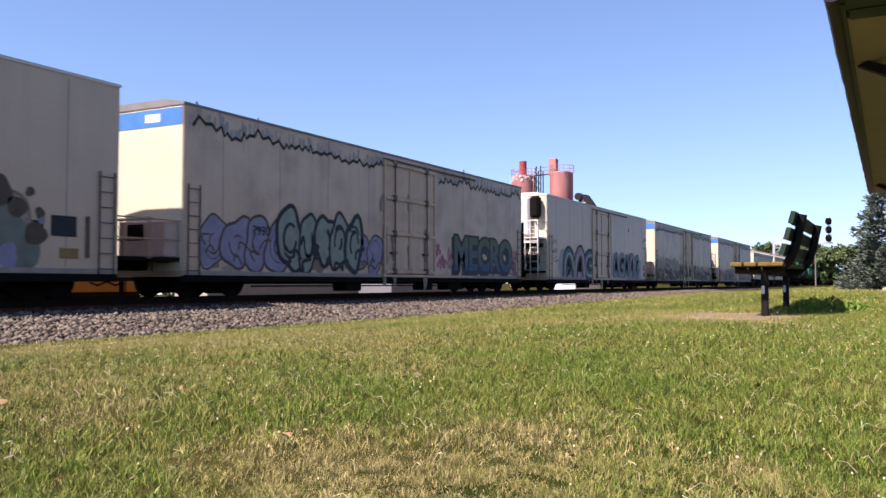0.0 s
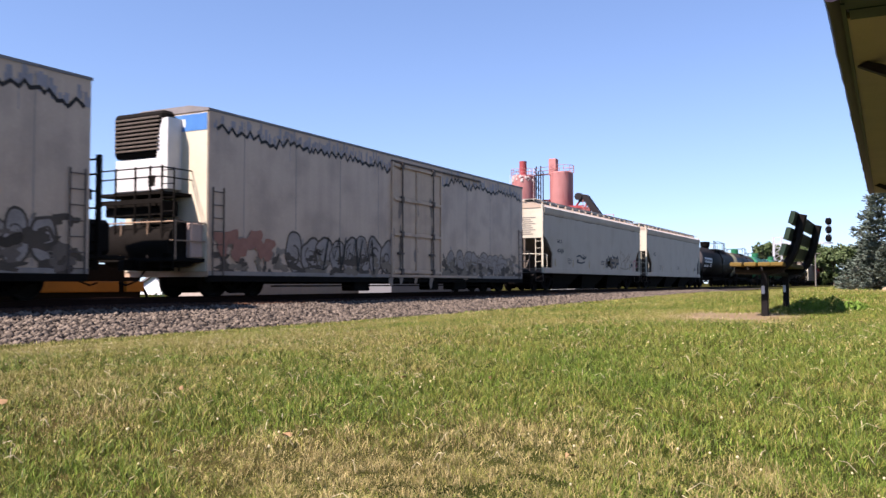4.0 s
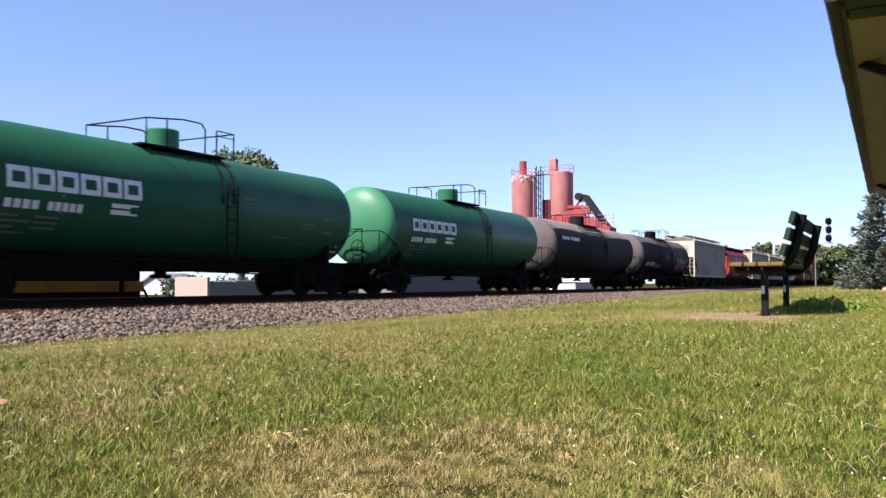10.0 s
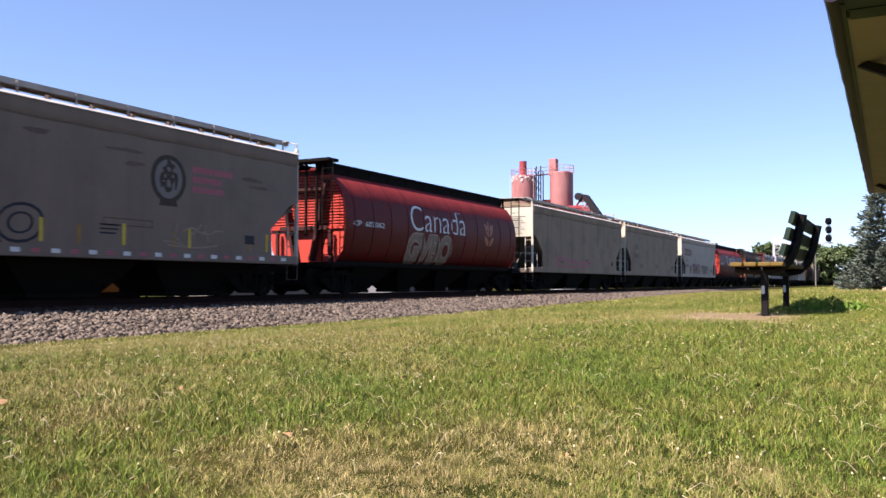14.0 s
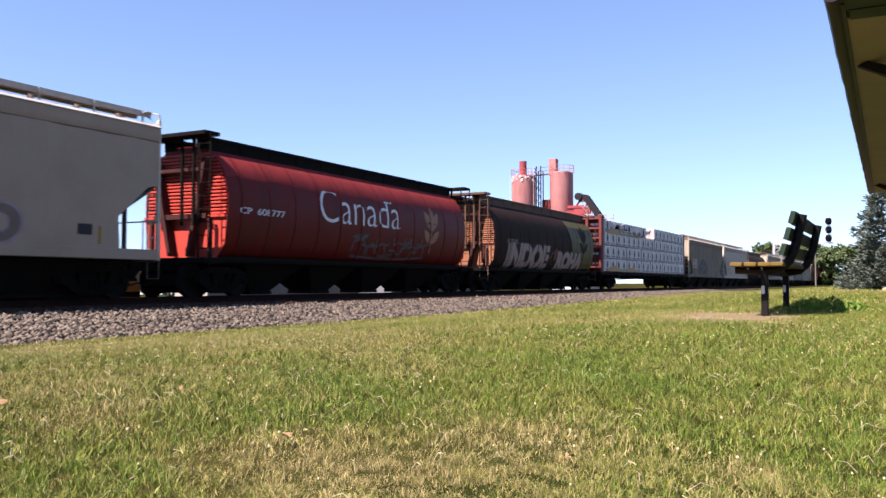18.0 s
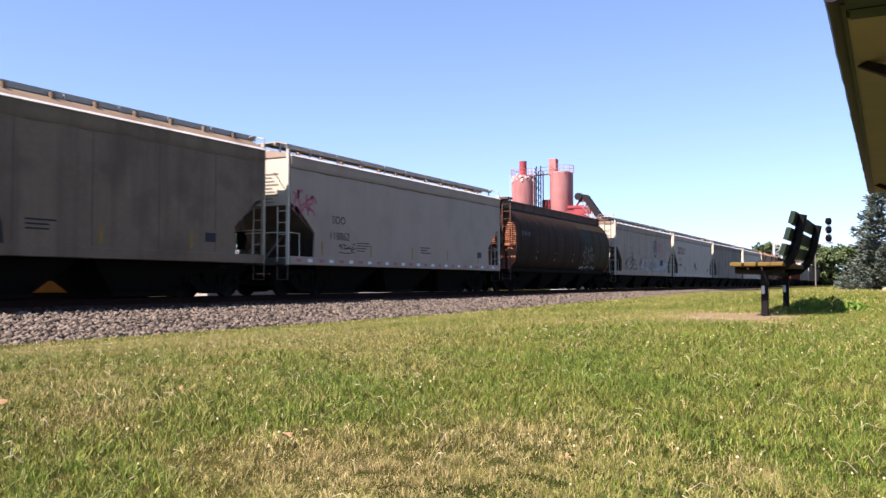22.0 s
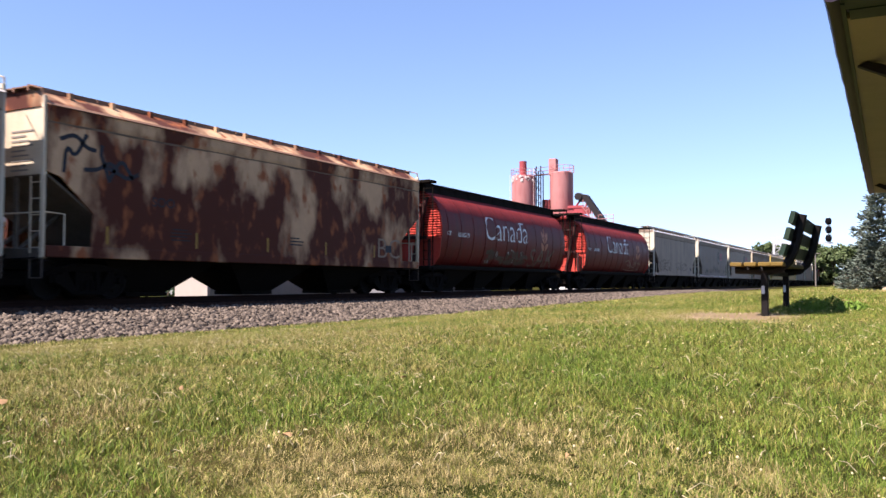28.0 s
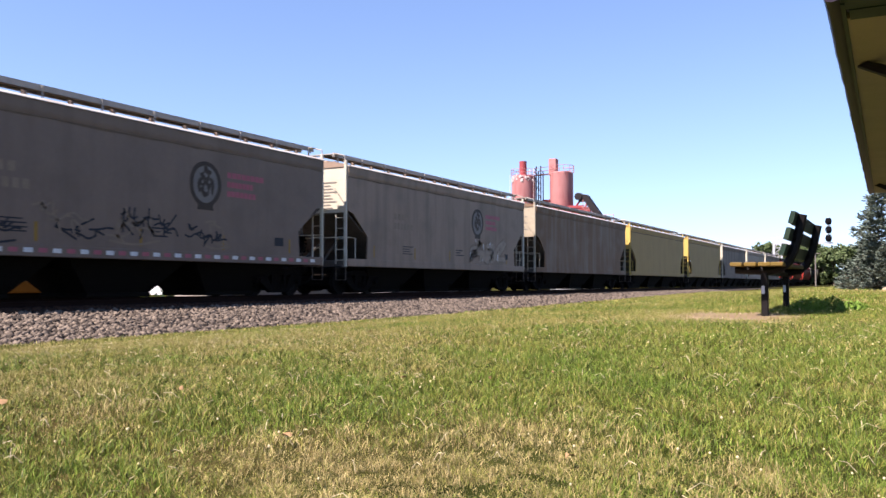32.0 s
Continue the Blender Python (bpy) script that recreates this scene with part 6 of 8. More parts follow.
    for a, b in ((204.11, 218.12), (221.15, 235.23)):
        car, h = tank(a, b, "green tank car with white block lettering and dusty underside", TANK_GREEN, DOME_GREEN, head_paint=TANK_GREEN_HEAD)
        tank_marks(car, h)
    car, h = tank(238.2, 253.38, "plain charcoal tank car with a sunlit dusty grey end", TANK_GREY, TANK_GREY, head_paint=TANK_GREY_HEAD, dust=TANK_DUST)
    bars(car, [(-h + 1.0 + 0.3 * i, 2.85, 0.2, 0.2) for i in range(4)] + [(-h + 2.4 + 0.26 * i, 2.85, 0.18, 0.2) for i in range(6)], WHITE_INK, 0, "number", surf=tank_x)
    car, h = tank(256.35, 271.48, "black tank car with a pink and yellow graffiti piece", TANK_BLACK, TANK_BLACK, head_paint=TANK_GREY_HEAD, dust=mat("sunlit_thin_dust", (0.10, 0.088, 0.082), 0.8, 0, 0.35, 1.2, spec=0.08))
    sign(car, "NATX 252099", -h + 1.2, 1.72, 2.4, 0.27, WHITE_INK, surf=tank_x)
    g, rng = Geo(), random.Random(52)
    for i in range(9):
        blob(g, h - 4.5 + 0.45 * i, 1.95 + 0.08 * math.sin(i * 2.0), 0.34, 0.5, 0, rng, 0.002, n=16, wob=0.3)
    for i in range(8):
        blob(g, h - 4.4 + 0.47 * i, 1.62, 0.32, 0.26, 1, rng, 0.004, n=14, wob=0.2)
    for i in range(6):
        c = h - 4.25 + 0.62 * i
        pts = [(p[1], p[2]) for p in blob(g, c, 2.02, 0.3, 0.34, 2, rng, 0.006, n=18, wob=0.18)]
        ribbon(g, pts + pts[:2], 0.05, 3, 0.0075)
        ribbon(g, [(c - 0.1, 1.9), (c, 2.15), (c + 0.1, 1.95)], 0.05, 3, 0.0085)
    tagged(part("graffiti", wrap(g, 0, tank_x), [mat("mustard_spray_paint", (0.30, 0.19, 0.025), 0.7, 0, 0.3, 3), mat("crimson_spray_paint", (0.17, 0.018, 0.03), 0.7, 0, 0.3, 3), mat("lilac_spray_paint", (0.34, 0.20, 0.27), 0.7, 0, 0.3, 3), NAVY], car, "lilac and crimson graffiti piece edged in yellow", smooth=0), kind="stuff")
    for y in (-1.5, 1.6, 4.6):
        bars(car, [(y, 2.12, 0.1, 0.66)], mat("orange_reflective_tape", (0.5, 0.13, 0.03), 0.5), 0, "reflector", surf=tank_x)
    ghost = mat("worn_grey_spray_paint", (0.085, 0.075, 0.07), 0.8, 0, 0.4, 5)
    scrawl(car, 0, -0.9, 0.0, 2.2, 2.85, 54, ghost, 3, 0.04, surf=tank_x)
    scrawl(car, 0, -4.4, -1.6, 1.5, 2.0, 53, ghost, 8, 0.05, surf=tank_x)
    scrawl(car, 0, -4.0, -1.8, 1.6, 1.9, 55, ghost, 6, 0.05, surf=tank_x)
    # grain hoppers
    def badge_car(a, b, label, seed, paint=GREY, tags=()):
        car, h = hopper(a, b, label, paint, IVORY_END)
        round_badge(car, h - 5.3, 3.05, 0.62, BADGE, BADGE_LIGHT, red=FADED_RED)
        car_stencils(car, h, seed)
        bars(car, [(-h + 3.0 + 0.28 * i, 2.75, 0.18, 0.22) for i in range(4)] + [(-h + 3.0 + 0.24 * i, 2.4, 0.16, 0.22) for i in range(6)], SMOKE, 1.58, "number")
        for k, (y, z, w, hh, n, ink) in enumerate(tags):
            scrawl(car, 1.58, y, y + w, z, z + hh, seed * 7 + k, ink, n, 0.055)
        return car, h
    car, h = badge_car(273.81, 289.23, "grey covered hopper with a faded round badge", 61, paint=GREY_DIM)
    graffiti_word(car, "SCRO", -4.6, 1.3, 3.3, 0.75, GREY_DIM, BLACK_INK, fat=0.02, slant=0.15)
    bars(car, [(0.4, 1.92, 1.5, 0.025), (0.4, 1.76, 1.5, 0.025), (0.4, 1.74, 0.02, 0.2), (1.88, 1.74, 0.02, 0.2)], DUSK, 1.58, "stencil_frame")
    for y in (-1.3, 0.95, 3.1, 6.2):
        bars(car, [(y, 1.3, 0.1, 0.52)], SPRAY_YELLOW, 1.59, "yellow_mark")
    scrawl(car, 1.58, 2.4, 4.2, 1.3, 1.95, 84, PALE_TAN, 3, 0.04)
    g, rng = Geo(), random.Random(85)
    for y, z, w in ((1.0, 3.6, 0.5), (1.3, 3.3, 0.35), (-1.4, 3.7, 0.4), (5.6, 3.35, 0.55), (5.9, 3.15, 0.35), (-0.9, 4.1, 0.5), (4.2, 4.1, 0.4)):
        blob(g, y, z, w, 0.055, 0, rng, 0.002, n=16, wob=0.2)
    tagged(part("rust_stain", wrap(g, 1.58, None), mat("brown_wash_stain", (0.13, 0.092, 0.065), 0.85, 0, 0.3, 4), car, "brown rust smears", smooth=0), kind="stuff")
    stripes(car, h, 30)
    car, h = round_hopper(291.82, 306.32, "red rounded grain hopper with white lettering", RED, RED_END)
    wordmark_canada(car, -h + 4.4, 2.42, 4.7, 0.98)
    graffiti_word(car, "GVBO", -h + 4.3, 1.15, 3.6, 1.15, SMOKE, SPRAY_WHITE, 0, shell_x)
    wheat_emblem(car, 4.2, 2.5, WHEAT, 0.8)
    sign(car, "CP  607062", -h + 0.5, 2.37, 2.0, 0.19, WHITE_INK, surf=shell_x)
    car, h = hopper(308.72, 324.36, "dusty grey covered hopper with red tags", GREY_WARM, IVORY_END, dirty=True)
    car_stencils(car, h, 62)
    scrawl(car, 1.58, -h + 3.2, 1.0, 1.3, 1.9, 63, FADED_RED, 6, 0.08)
    car, h = hopper(325.44, 341.01, "beige covered hopper with dark lettering", GREY_WARM, IVORY_END, tall=-0.02, rise=0.18)
    sign(car, "COER", -h + 2.1, 2.8, 1.15, 0.34, BLACK_INK)
    sign(car, "354021", -h + 2.1, 2.18, 1.55, 0.34, BLACK_INK)
    car_stencils(car, h, 64)
    car, h = hopper(342.66, 357.69, "white covered hopper with red graffiti and dark red name", PALE, IVORY_END, tall=-0.06)
    block_word(car, -h + 1.0, 2.85, 6, 2.9, 0.58, MAROON, layout=RAIL_NAME)
    sign(car, "SOO", -h + 1.6, 2.3, 0.75, 0.24, DUSK)
    bars(car, [(-h + 1.5 + 0.2 * i, 1.85, 0.12, 0.22) for i in range(6)], DUSK, 1.58, "number")
    red_fill = mat("dusty_red_spray_paint", (0.17, 0.06, 0.06), 0.7, 0, 0.35, 4)
    graffiti_word(car, "TAWA", -3.7, 1.16, 3.3, 1.0, red_fill, mat("pale_mauve_spray_paint", (0.26, 0.20, 0.21), 0.7, 0, 0.3, 4), slant=0.42, fat=0.06)
    bars(car, [(-3.6 + 0.85 * i, 1.02, 0.6, 0.15) for i in range(4)], mat("pale_mauve_spray_paint", (0.26, 0.20, 0.21)), 1.586, "graffiti")
    graffiti_word(car, "TERO", 0.55, 1.24, 3.1, 0.82, mat("warm_grey_spray_paint", (0.155, 0.115, 0.09), 0.7, 0, 0.3, 4), mat("pale_mauve_spray_paint", (0.26, 0.20, 0.21)), slant=0.1, fat=0.05)
    for y, z in ((-3.75, 1.35), (-1.0, 1.4), (0.6, 1.35), (3.0, 1.3)):
        bars(car, [(y, z, 0.16, 0.5)], SPRAY_YELLOW, 1.596, "graffiti_fleck")
    scrawl(car, 1.58, -h + 3.0, -h + 3.5, 1.3, 2.0, 83, BLACK_INK, 1, 0.1)
    car_stencils(car, h, 65)
    car, h = round_hopper(360.2, 374.89, "red rounded grain hopper with white lettering and grey tags", RED, RED_END)
    wordmark_canada(car, -h + 4.3, 2.38)
    wheat_emblem(car, 4.4, 2.5, mat("cream_emblem_paint", (0.26, 0.13, 0.07), 0.6, 0, 0.2, 3))
    scrawl(car, 0, -1.0, 4.0, 1.25, 2.1, 72, mat("worn_grey_spray_paint", (0.085, 0.075, 0.07), 0.8, 0, 0.4, 5), 8, 0.08, surf=shell_x)
    sign(car, "CP  608777", -h + 0.5, 2.37, 2.0, 0.19, WHITE_INK, surf=shell_x)
    car, h = round_hopper(378.02, 392.4, "sooty brown rounded grain hopper with chalky graffiti and mustard end", BROWN, BROWN_END, mat("brown_walkway_paint", (0.10, 0.055, 0.035), 0.8, 0, 0.3, 3))
    g = Geo()
    zs = [1.25] + [z for _, z in SHELL if 1.25 < z < 4.1]
    for z0, z1 in zip(zs, zs[1:]):
        g.add([(0, h - 3.4 - 0.35 * (z0 - 1.2), z0), (0, h - 0.02, z0), (0, h - 0.02, z1), (0, h - 3.4 - 0.35 * (z1 - 1.2), z1)], [(0, 1, 2, 3)])
    part("paint_panel", wrap(g, 0.0, lambda q: shell_x(q) + 0.01), OLIVE, car, "mustard yellow painted end panel", smooth=60)
    chalk = mat("chalky_word_paint", (0.297, 0.215, 0.18), 0.7, 0, 0.3, 2)
    graffiti_word(car, "INDOE", -5.6, 1.1, 5.5, 1.28, chalk, BLACK_INK, 0, shell_x, fat=0.06)
    graffiti_word(car, "ROHA", 1.15, 1.12, 4.2, 1.02, chalk, BLACK_INK, 0, lambda q: shell_x(q) + 0.014, fat=0.07)
    g, rng = Geo(), random.Random(31)
    for cy, cz, r, mi in ((0.55, 1.75, 0.42, 0), (0.25, 1.5, 0.3, 0), (0.85, 2.05, 0.25, 0), (0.6, 1.35, 0.25, 1), (5.6, 1.6, 0.35, 0), (6.0, 1.5, 0.45, 1), (5.7, 2.0, 0.25, 1)):
        blob(g, cy, cz, r, r, mi, rng, 0.002 + 0.0015 * mi, n=18, wob=0.3)
    tagged(part("graffiti", wrap(g, 0, shell_x), [mat("rusty_red_spray_paint", (0.13, 0.035, 0.02), 0.7, 0, 0.3, 4), NAVY], car, "rusty red sprayed splashes", smooth=0), kind="stuff")
    sign(car, "600085", -h + 1.4, 2.3, 1.3, 0.24, SMOKE, surf=shell_x)
    wheat_emblem(car, h - 1.9, 2.75, BROWN, 1.1, 0.02)
    # lumber, then grey hoppers
    lumber_car(394.97, 417.6, "centre-beam flatcar loaded with white-wrapped lumber bundles")
    car, h = hopper(419.67, 435.82, "dusty beige covered hopper with a dark arched graffiti piece", TAUPE, TAUPE_END, dirty=True, rise=0.30, tall=-0.07)
    part("data_panel", Geo().box(1.578, 1.584, -h + 1.42, -h + 3.15, 1.78, 2.62), PALE, car)
    sign(car, "SMW", -h + 1.52, 2.3, 0.8, 0.22, BLACK_INK, x=1.584)
    sign(car, "843173", -h + 1.52, 1.86, 1.35, 0.24, BLACK_INK, x=1.584)
    arch_piece(car, -2.2, 1.15, 1.75, 1.25, mat("brown_spray_paint", (0.13, 0.085, 0.06), 0.7, 0, 0.3, 3), BLACK_INK)
    car_stencils(car, h, 66)
    car, h = hopper(437.05, 452.61, "pale covered hopper with dashed sill stripe and pink tag", PALE, IVORY_END, tall=-0.06)
    sign(car, "SOO", -h + 2.2, 2.35, 0.75, 0.26, BLACK_INK)
    sign(car, "118862", -h + 2.1, 1.82, 1.1, 0.26, BLACK_INK)
    scrawl(car, 1.58, -h + 0.15, -h + 1.2, 2.4, 3.3, 67, FADED_RED, 3, 0.08)
    scrawl(car, 1.58, -h + 2.6, -h + 3.5, 1.38, 1.75, 66, BLACK_INK, 3, 0.03)
    stripes(car, h)
    car_stencils(car, h, 68)
    car, h = round_hopper(454.64, 469.77, "olive-brown rounded grain hopper with grey stains", OLIVE_BROWN, BROWN_END, mat("brown_walkway_paint", (0.10, 0.055, 0.035), 0.8, 0, 0.3, 3))
    leafy = mat("black_leaf_paint", (0.012, 0.011, 0.009), 0.7, 0, 0.3, 3)
    wheat_emblem(car, 3.2, 2.75, leafy, 1.15, 0.004)
    g = Geo()
    zs = [1.35] + [z for _, z in SHELL if 1.35 < z < 4.1]
    for z0, z1 in zip(zs, zs[1:]):
        for i in range(10):
            y0, y1 = h - 5.6 + 0.55 * i, h - 5.6 + 0.55 * (i + 1)
            if i > 0 or z0 > 2.4:
                g.add([(0, y0, z0), (0, y1, z0), (0, y1, z1), (0, y0, z1)], [(0, 1, 2, 3)])
    part("paint_panel", wrap(g, 0.0, lambda q: shell_x(q) + 0.001), mat("faded_olive_paint", (0.042, 0.030, 0.012), 0.75, 0, 0.35, 1.2, dark=(0.022, 0.016, 0.008), streak=0.7, spec=0.08), car, "faded olive end panel streaked with soot", smooth=60)
    bubble_ring = mat("lavender_grey_spray_paint", (0.12, 0.105, 0.10), 0.7, 0, 0.35, 3)
    g, rng = Geo(), random.Random(76)
    for i in range(9):
        cy, cz, r = 2.6 + 0.22 * i, 2.1 + 0.36 * math.sin(i * 2.3), 0.11 + 0.05 * (i % 3)
        ribbon(g, [(cy + r * math.cos(0.5 * q), cz + r * math.sin(0.5 * q)) for q in range(14)], 0.06, 0, 0.006 + 0.0004 * i)
    for i in range(3):
        ribbon(g, soft([(-h + 0.7 + 0.4 * i, 2.75), (-h + 0.8 + 0.4 * i, 3.05), (-h + 1.0 + 0.4 * i, 2.8)]), 0.06, 0, 0.004)
    for i in range(9):
        blob(g, 2.6 + 0.32 * i, 1.3 + 0.06 * math.sin(i * 2.3), 0.12, 0.1, 1, rng, 0.005, n=10, wob=0.35)
    tagged(part("graffiti", wrap(g, 0, shell_x), [bubble_ring, PALE_BLUE], car, "chain of sprayed rings and pale blue flecks", smooth=0), kind="stuff")
    for y in (-h + 2.84, -h + 5.5, 0.8, 3.4):
        bars(car, [(y, 1.6, 0.07, 0.45)], YELLOW_TAPE, 0, "reflector", surf=shell_x)
    car, h = badge_car(471.35, 486.83, "grey covered hopper with a round badge and pale graffiti", 69)
    graffiti(car, 1.58, -h + 5.6, 1.4, 1.25, 2.2, 92, HAZE, MIST, 5, PALE_TAN, lw=0.09)
    graffiti(car, 1.58, 2.2, 5.8, 1.25, 2.2, 94, MIST, TEAL, 4, PALE_TAN, lw=0.07)
    graffiti(car, 1.58, -h + 2.2, -h + 4.8, 1.3, 2.2, 93, PALE_TAN, DUSK, 4, None, lw=0.08)
    car, h = hopper(487.97, 503.99, "pale covered hopper with dark red name and smudged tag", PALE, IVORY_END)
    block_word(car, -h + 1.2, 2.88, 6, 2.85, 0.58, MAROON, layout=RAIL_NAME)
    sign(car, "SOO", -h + 1.6, 2.32, 0.75, 0.24, BLACK_INK)
    bars(car, [(-h + 1.5 + 0.2 * i, 1.85, 0.13, 0.22) for i in range(6)], BLACK_INK, 1.58, "number")
    scrawl(car, 1.58, -h + 7.6, -h + 8.4, 1.4, 2.3, 95, BLACK_INK, 2, 0.16)
    stripes(car, h)
    car_stencils(car, h, 70)
    car, h = hopper(505.24, 522.28, "grimy grey covered hopper streaked with soot", GREY_DARK, IVORY_END, dirty=True)
    car, h = hopper(524.09, 538.61, "pale covered hopper with a dashed sill stripe", PALE, IVORY_END)
    stripes(car, h)
    car_stencils(car, h, 73)
    car, h = hopper(539.68, 556.08, "covered hopper with cream paint eaten by dark rust", RUST, RUST_END, apex=0.6, rise=0.36, tall=-0.05, walk_paint=mat("rusted_walkway_steel", (0.2, 0.11, 0.07), 0.85, 0, 0.3, 4))
    scrawl(car, 1.58, -h + 0.4, -h + 2.4, 2.7, 3.8, 96, BLACK_INK, 3, 0.1)
    sign(car, "BC", h - 2.9, 1.3, 1.5, 0.7, SMOKE, bold=-0.01, name="graffiti")
    sign(car, "SOO", -h + 3.0, 2.3, 0.75, 0.24, BLACK_INK)
    car_stencils(car, h, 77)
    for a, b in ((557.99, 572.51), (576.3, 590.7)):
        car, h = round_hopper(a, b, "red rounded grain hopper with white lettering, dusty below", RED, RED_END)
        wordmark_canada(car, -h + 4.2, 2.36)
        wheat_emblem(car, 4.2, 2.5, WHEAT, 0.8)
        sign(car, "CP", -h + 0.5, 2.38, 0.38, 0.18, WHITE_INK, surf=shell_x)
        sign(car, "606519" if a < 563 else "606746", -h + 1.5, 2.36, 1.05, 0.19, WHITE_INK, surf=shell_x)
        if a < 563:
            muted = mat("muted_olive_spray_paint", (0.075, 0.05, 0.03), 0.7, 0, 0.4, 3)
            graffiti(car, 0, -2.6, 1.9, 1.25, 2.0, 71, muted, RED, 5, None, surf=shell_x, lw=0.05)
            graffiti_word(car, "SAK", 2.4, 1.2, 3.5, 0.95, mat("dusty_tan_spray_paint", (0.115, 0.075, 0.05), 0.7, 0, 0.4, 3), RED, 0, shell_x, fat=0.0)
            for y in (-4.2, -1.4, 1.9, 3.9):
                bars(car, [(y, 1.4, 0.08, 0.42)], YELLOW_TAPE, 0, "reflector", surf=shell_x)
        else:
            scrawl(car, 0, 1.4, 5.0, 1.25, 2.2, 79, SMOKE, 5, 0.05, surf=shell_x)
    car, h = hopper(592.6, 607.41, "grey covered hopper with thin black tags", GREY, IVORY_END, sill=1.03)
    bubble_piece(car, -6.4, -2.3, 1.4, 2.3, 97, GREY, DUSK, 6, 0.05)
    bubble_piece(car, -0.2, 3.3, 1.45, 2.2, 98, GREY, DUSK, 3, 0.04)
    car_stencils(car, h, 74)
    car, h = badge_car(608.97, 623.91, "grey covered hopper with a round badge and dashed sill", 75, paint=GREY_DIM, tags=((-h + 4.4, 1.3, 1.3, 0.9, 3, SMOKE), (-h + 6.4, 1.3, 1.6, 1.0, 3, SMOKE), (-h + 9.6, 1.3, 0.9, 0.8, 2, SMOKE)))
    scrawl(car, 1.58, -2.4, -1.0, 1.35, 2.0, 99, BLACK_INK, 3, 0.05)
    scrawl(car, 1.58, -0.6, 1.1, 1.4, 2.25, 100, BLACK_INK, 5, 0.05)
    scrawl(car, 1.58, 1.5, 2.9, 1.35, 2.0, 101, BLACK_INK, 4, 0.05)
    scrawl(car, 1.58, -4.6, -3.4, 1.2, 1.8, 102, BLACK_INK, 3, 0.05)
    stripes(car, h, 40)
    car, h = badge_car(625.35, 640.74, "grey covered hopper with a round badge and white tags", 76)
    graffiti(car, 1.58, 1.8, 5.2, 1.25, 2.3, 98, SPRAY_WHITE, SMOKE, 4, None, lw=0.08)
    hopper(642.39, 658.67, "tan covered hopper with grey soot bands", TAN, TAUPE_END)
    hopper(660.06, 676.56, "faded yellow covered hopper with a sunlit bright end", YELLOW, YELLOW_END)
    hopper(678.6, 693.88, "faded yellow covered hopper", YELLOW, YELLOW_END)
    y = 695.4
    kinds = [(GREY_DARK, IVORY_END), (GREY, IVORY_END), (GREY_DARK, IVORY_END)]
    for k in range(3):
        hopper(y, y + 15.2, "grimy grey covered hopper", kinds[k][0], kinds[k][1])
        y += 16.7
    y += 1.2
    for k in range(3):
        round_hopper(y, y + 14.4, "red rounded grain hopper", RED, RED_END)
        y += 18.0
    for k in range(6):
        tank(y, y + 14.5, "grey tank car with a pale end", TANK_GREY, TANK_GREY, head_paint=TANK_OLD_HEAD, dust=TANK_DUST)
        y += 17.8


build_train()


# ---- still things ----
def build_bench(at):
    bench = thing("bench", at, "green slatted park bench on dark steel posts beside the lawn path", "bench")
    wood = mat("dark_green_bench_wood", (0.012, 0.030, 0.018), 0.5, 0, 0.25, 6, dark=(0.10, 0.075, 0.02), dirt=0.25, bump=0.2, bump_scale=60)
    seat_wood = mat("worn_yellow_seat_wood", (0.1596, 0.0988, 0.019), 0.6, 0, 0.25, 6, dark=(0.0228, 0.0304, 0.01368), dirt=0.85, bump=0.2)
    iron = mat("black_bench_steel", (0.010, 0.008, 0.007), 0.6, 0.0, 0.3, 5, spec=0.12)
    for i, x in enumerate((-0.20, -0.085, 0.03, 0.13)):
        part("seat_slat", Geo().box(x - 0.05, x + 0.05, -0.12, 1.95, 0.405, 0.44, c=0.006), seat_wood, bench)
    for i in range(3):
        z = 0.545 + i * 0.135
        x = 0.175 + i * 0.038
        g = Geo().prism([(x - 0.03, z - 0.046), (x + 0.008, z - 0.052), (x + 0.036, z + 0.046), (x - 0.002, z + 0.052)], "y", -0.12, 1.95)
        part("back_slat", g, wood, bench)
    for y in (0.12, 1.7):
        part("post", Geo().box(-0.027, 0.031, y - 0.03, y + 0.03, -0.15, 0.37, c=0.005), iron, bench)
        pts = [(-0.24, y, 0.385), (-0.12, y, 0.378), (0.02, y, 0.372), (0.13, y, 0.39), (0.2, y, 0.45), (0.245, y, 0.55), (0.275, y, 0.66), (0.305, y, 0.8), (0.315, y, 0.85)]
        part("bracket", Geo().tube(pts, 0.04, 8), iron, bench)
        part("sticker", Geo().box(-0.022, 0.004, y - 0.033, y - 0.0305, 0.17, 0.24), WHITE_INK, bench, "white reflective sticker")
    part("stretcher", Geo().box(-0.02, 0.03, 0.12, 1.7, 0.33, 0.37), iron, bench)


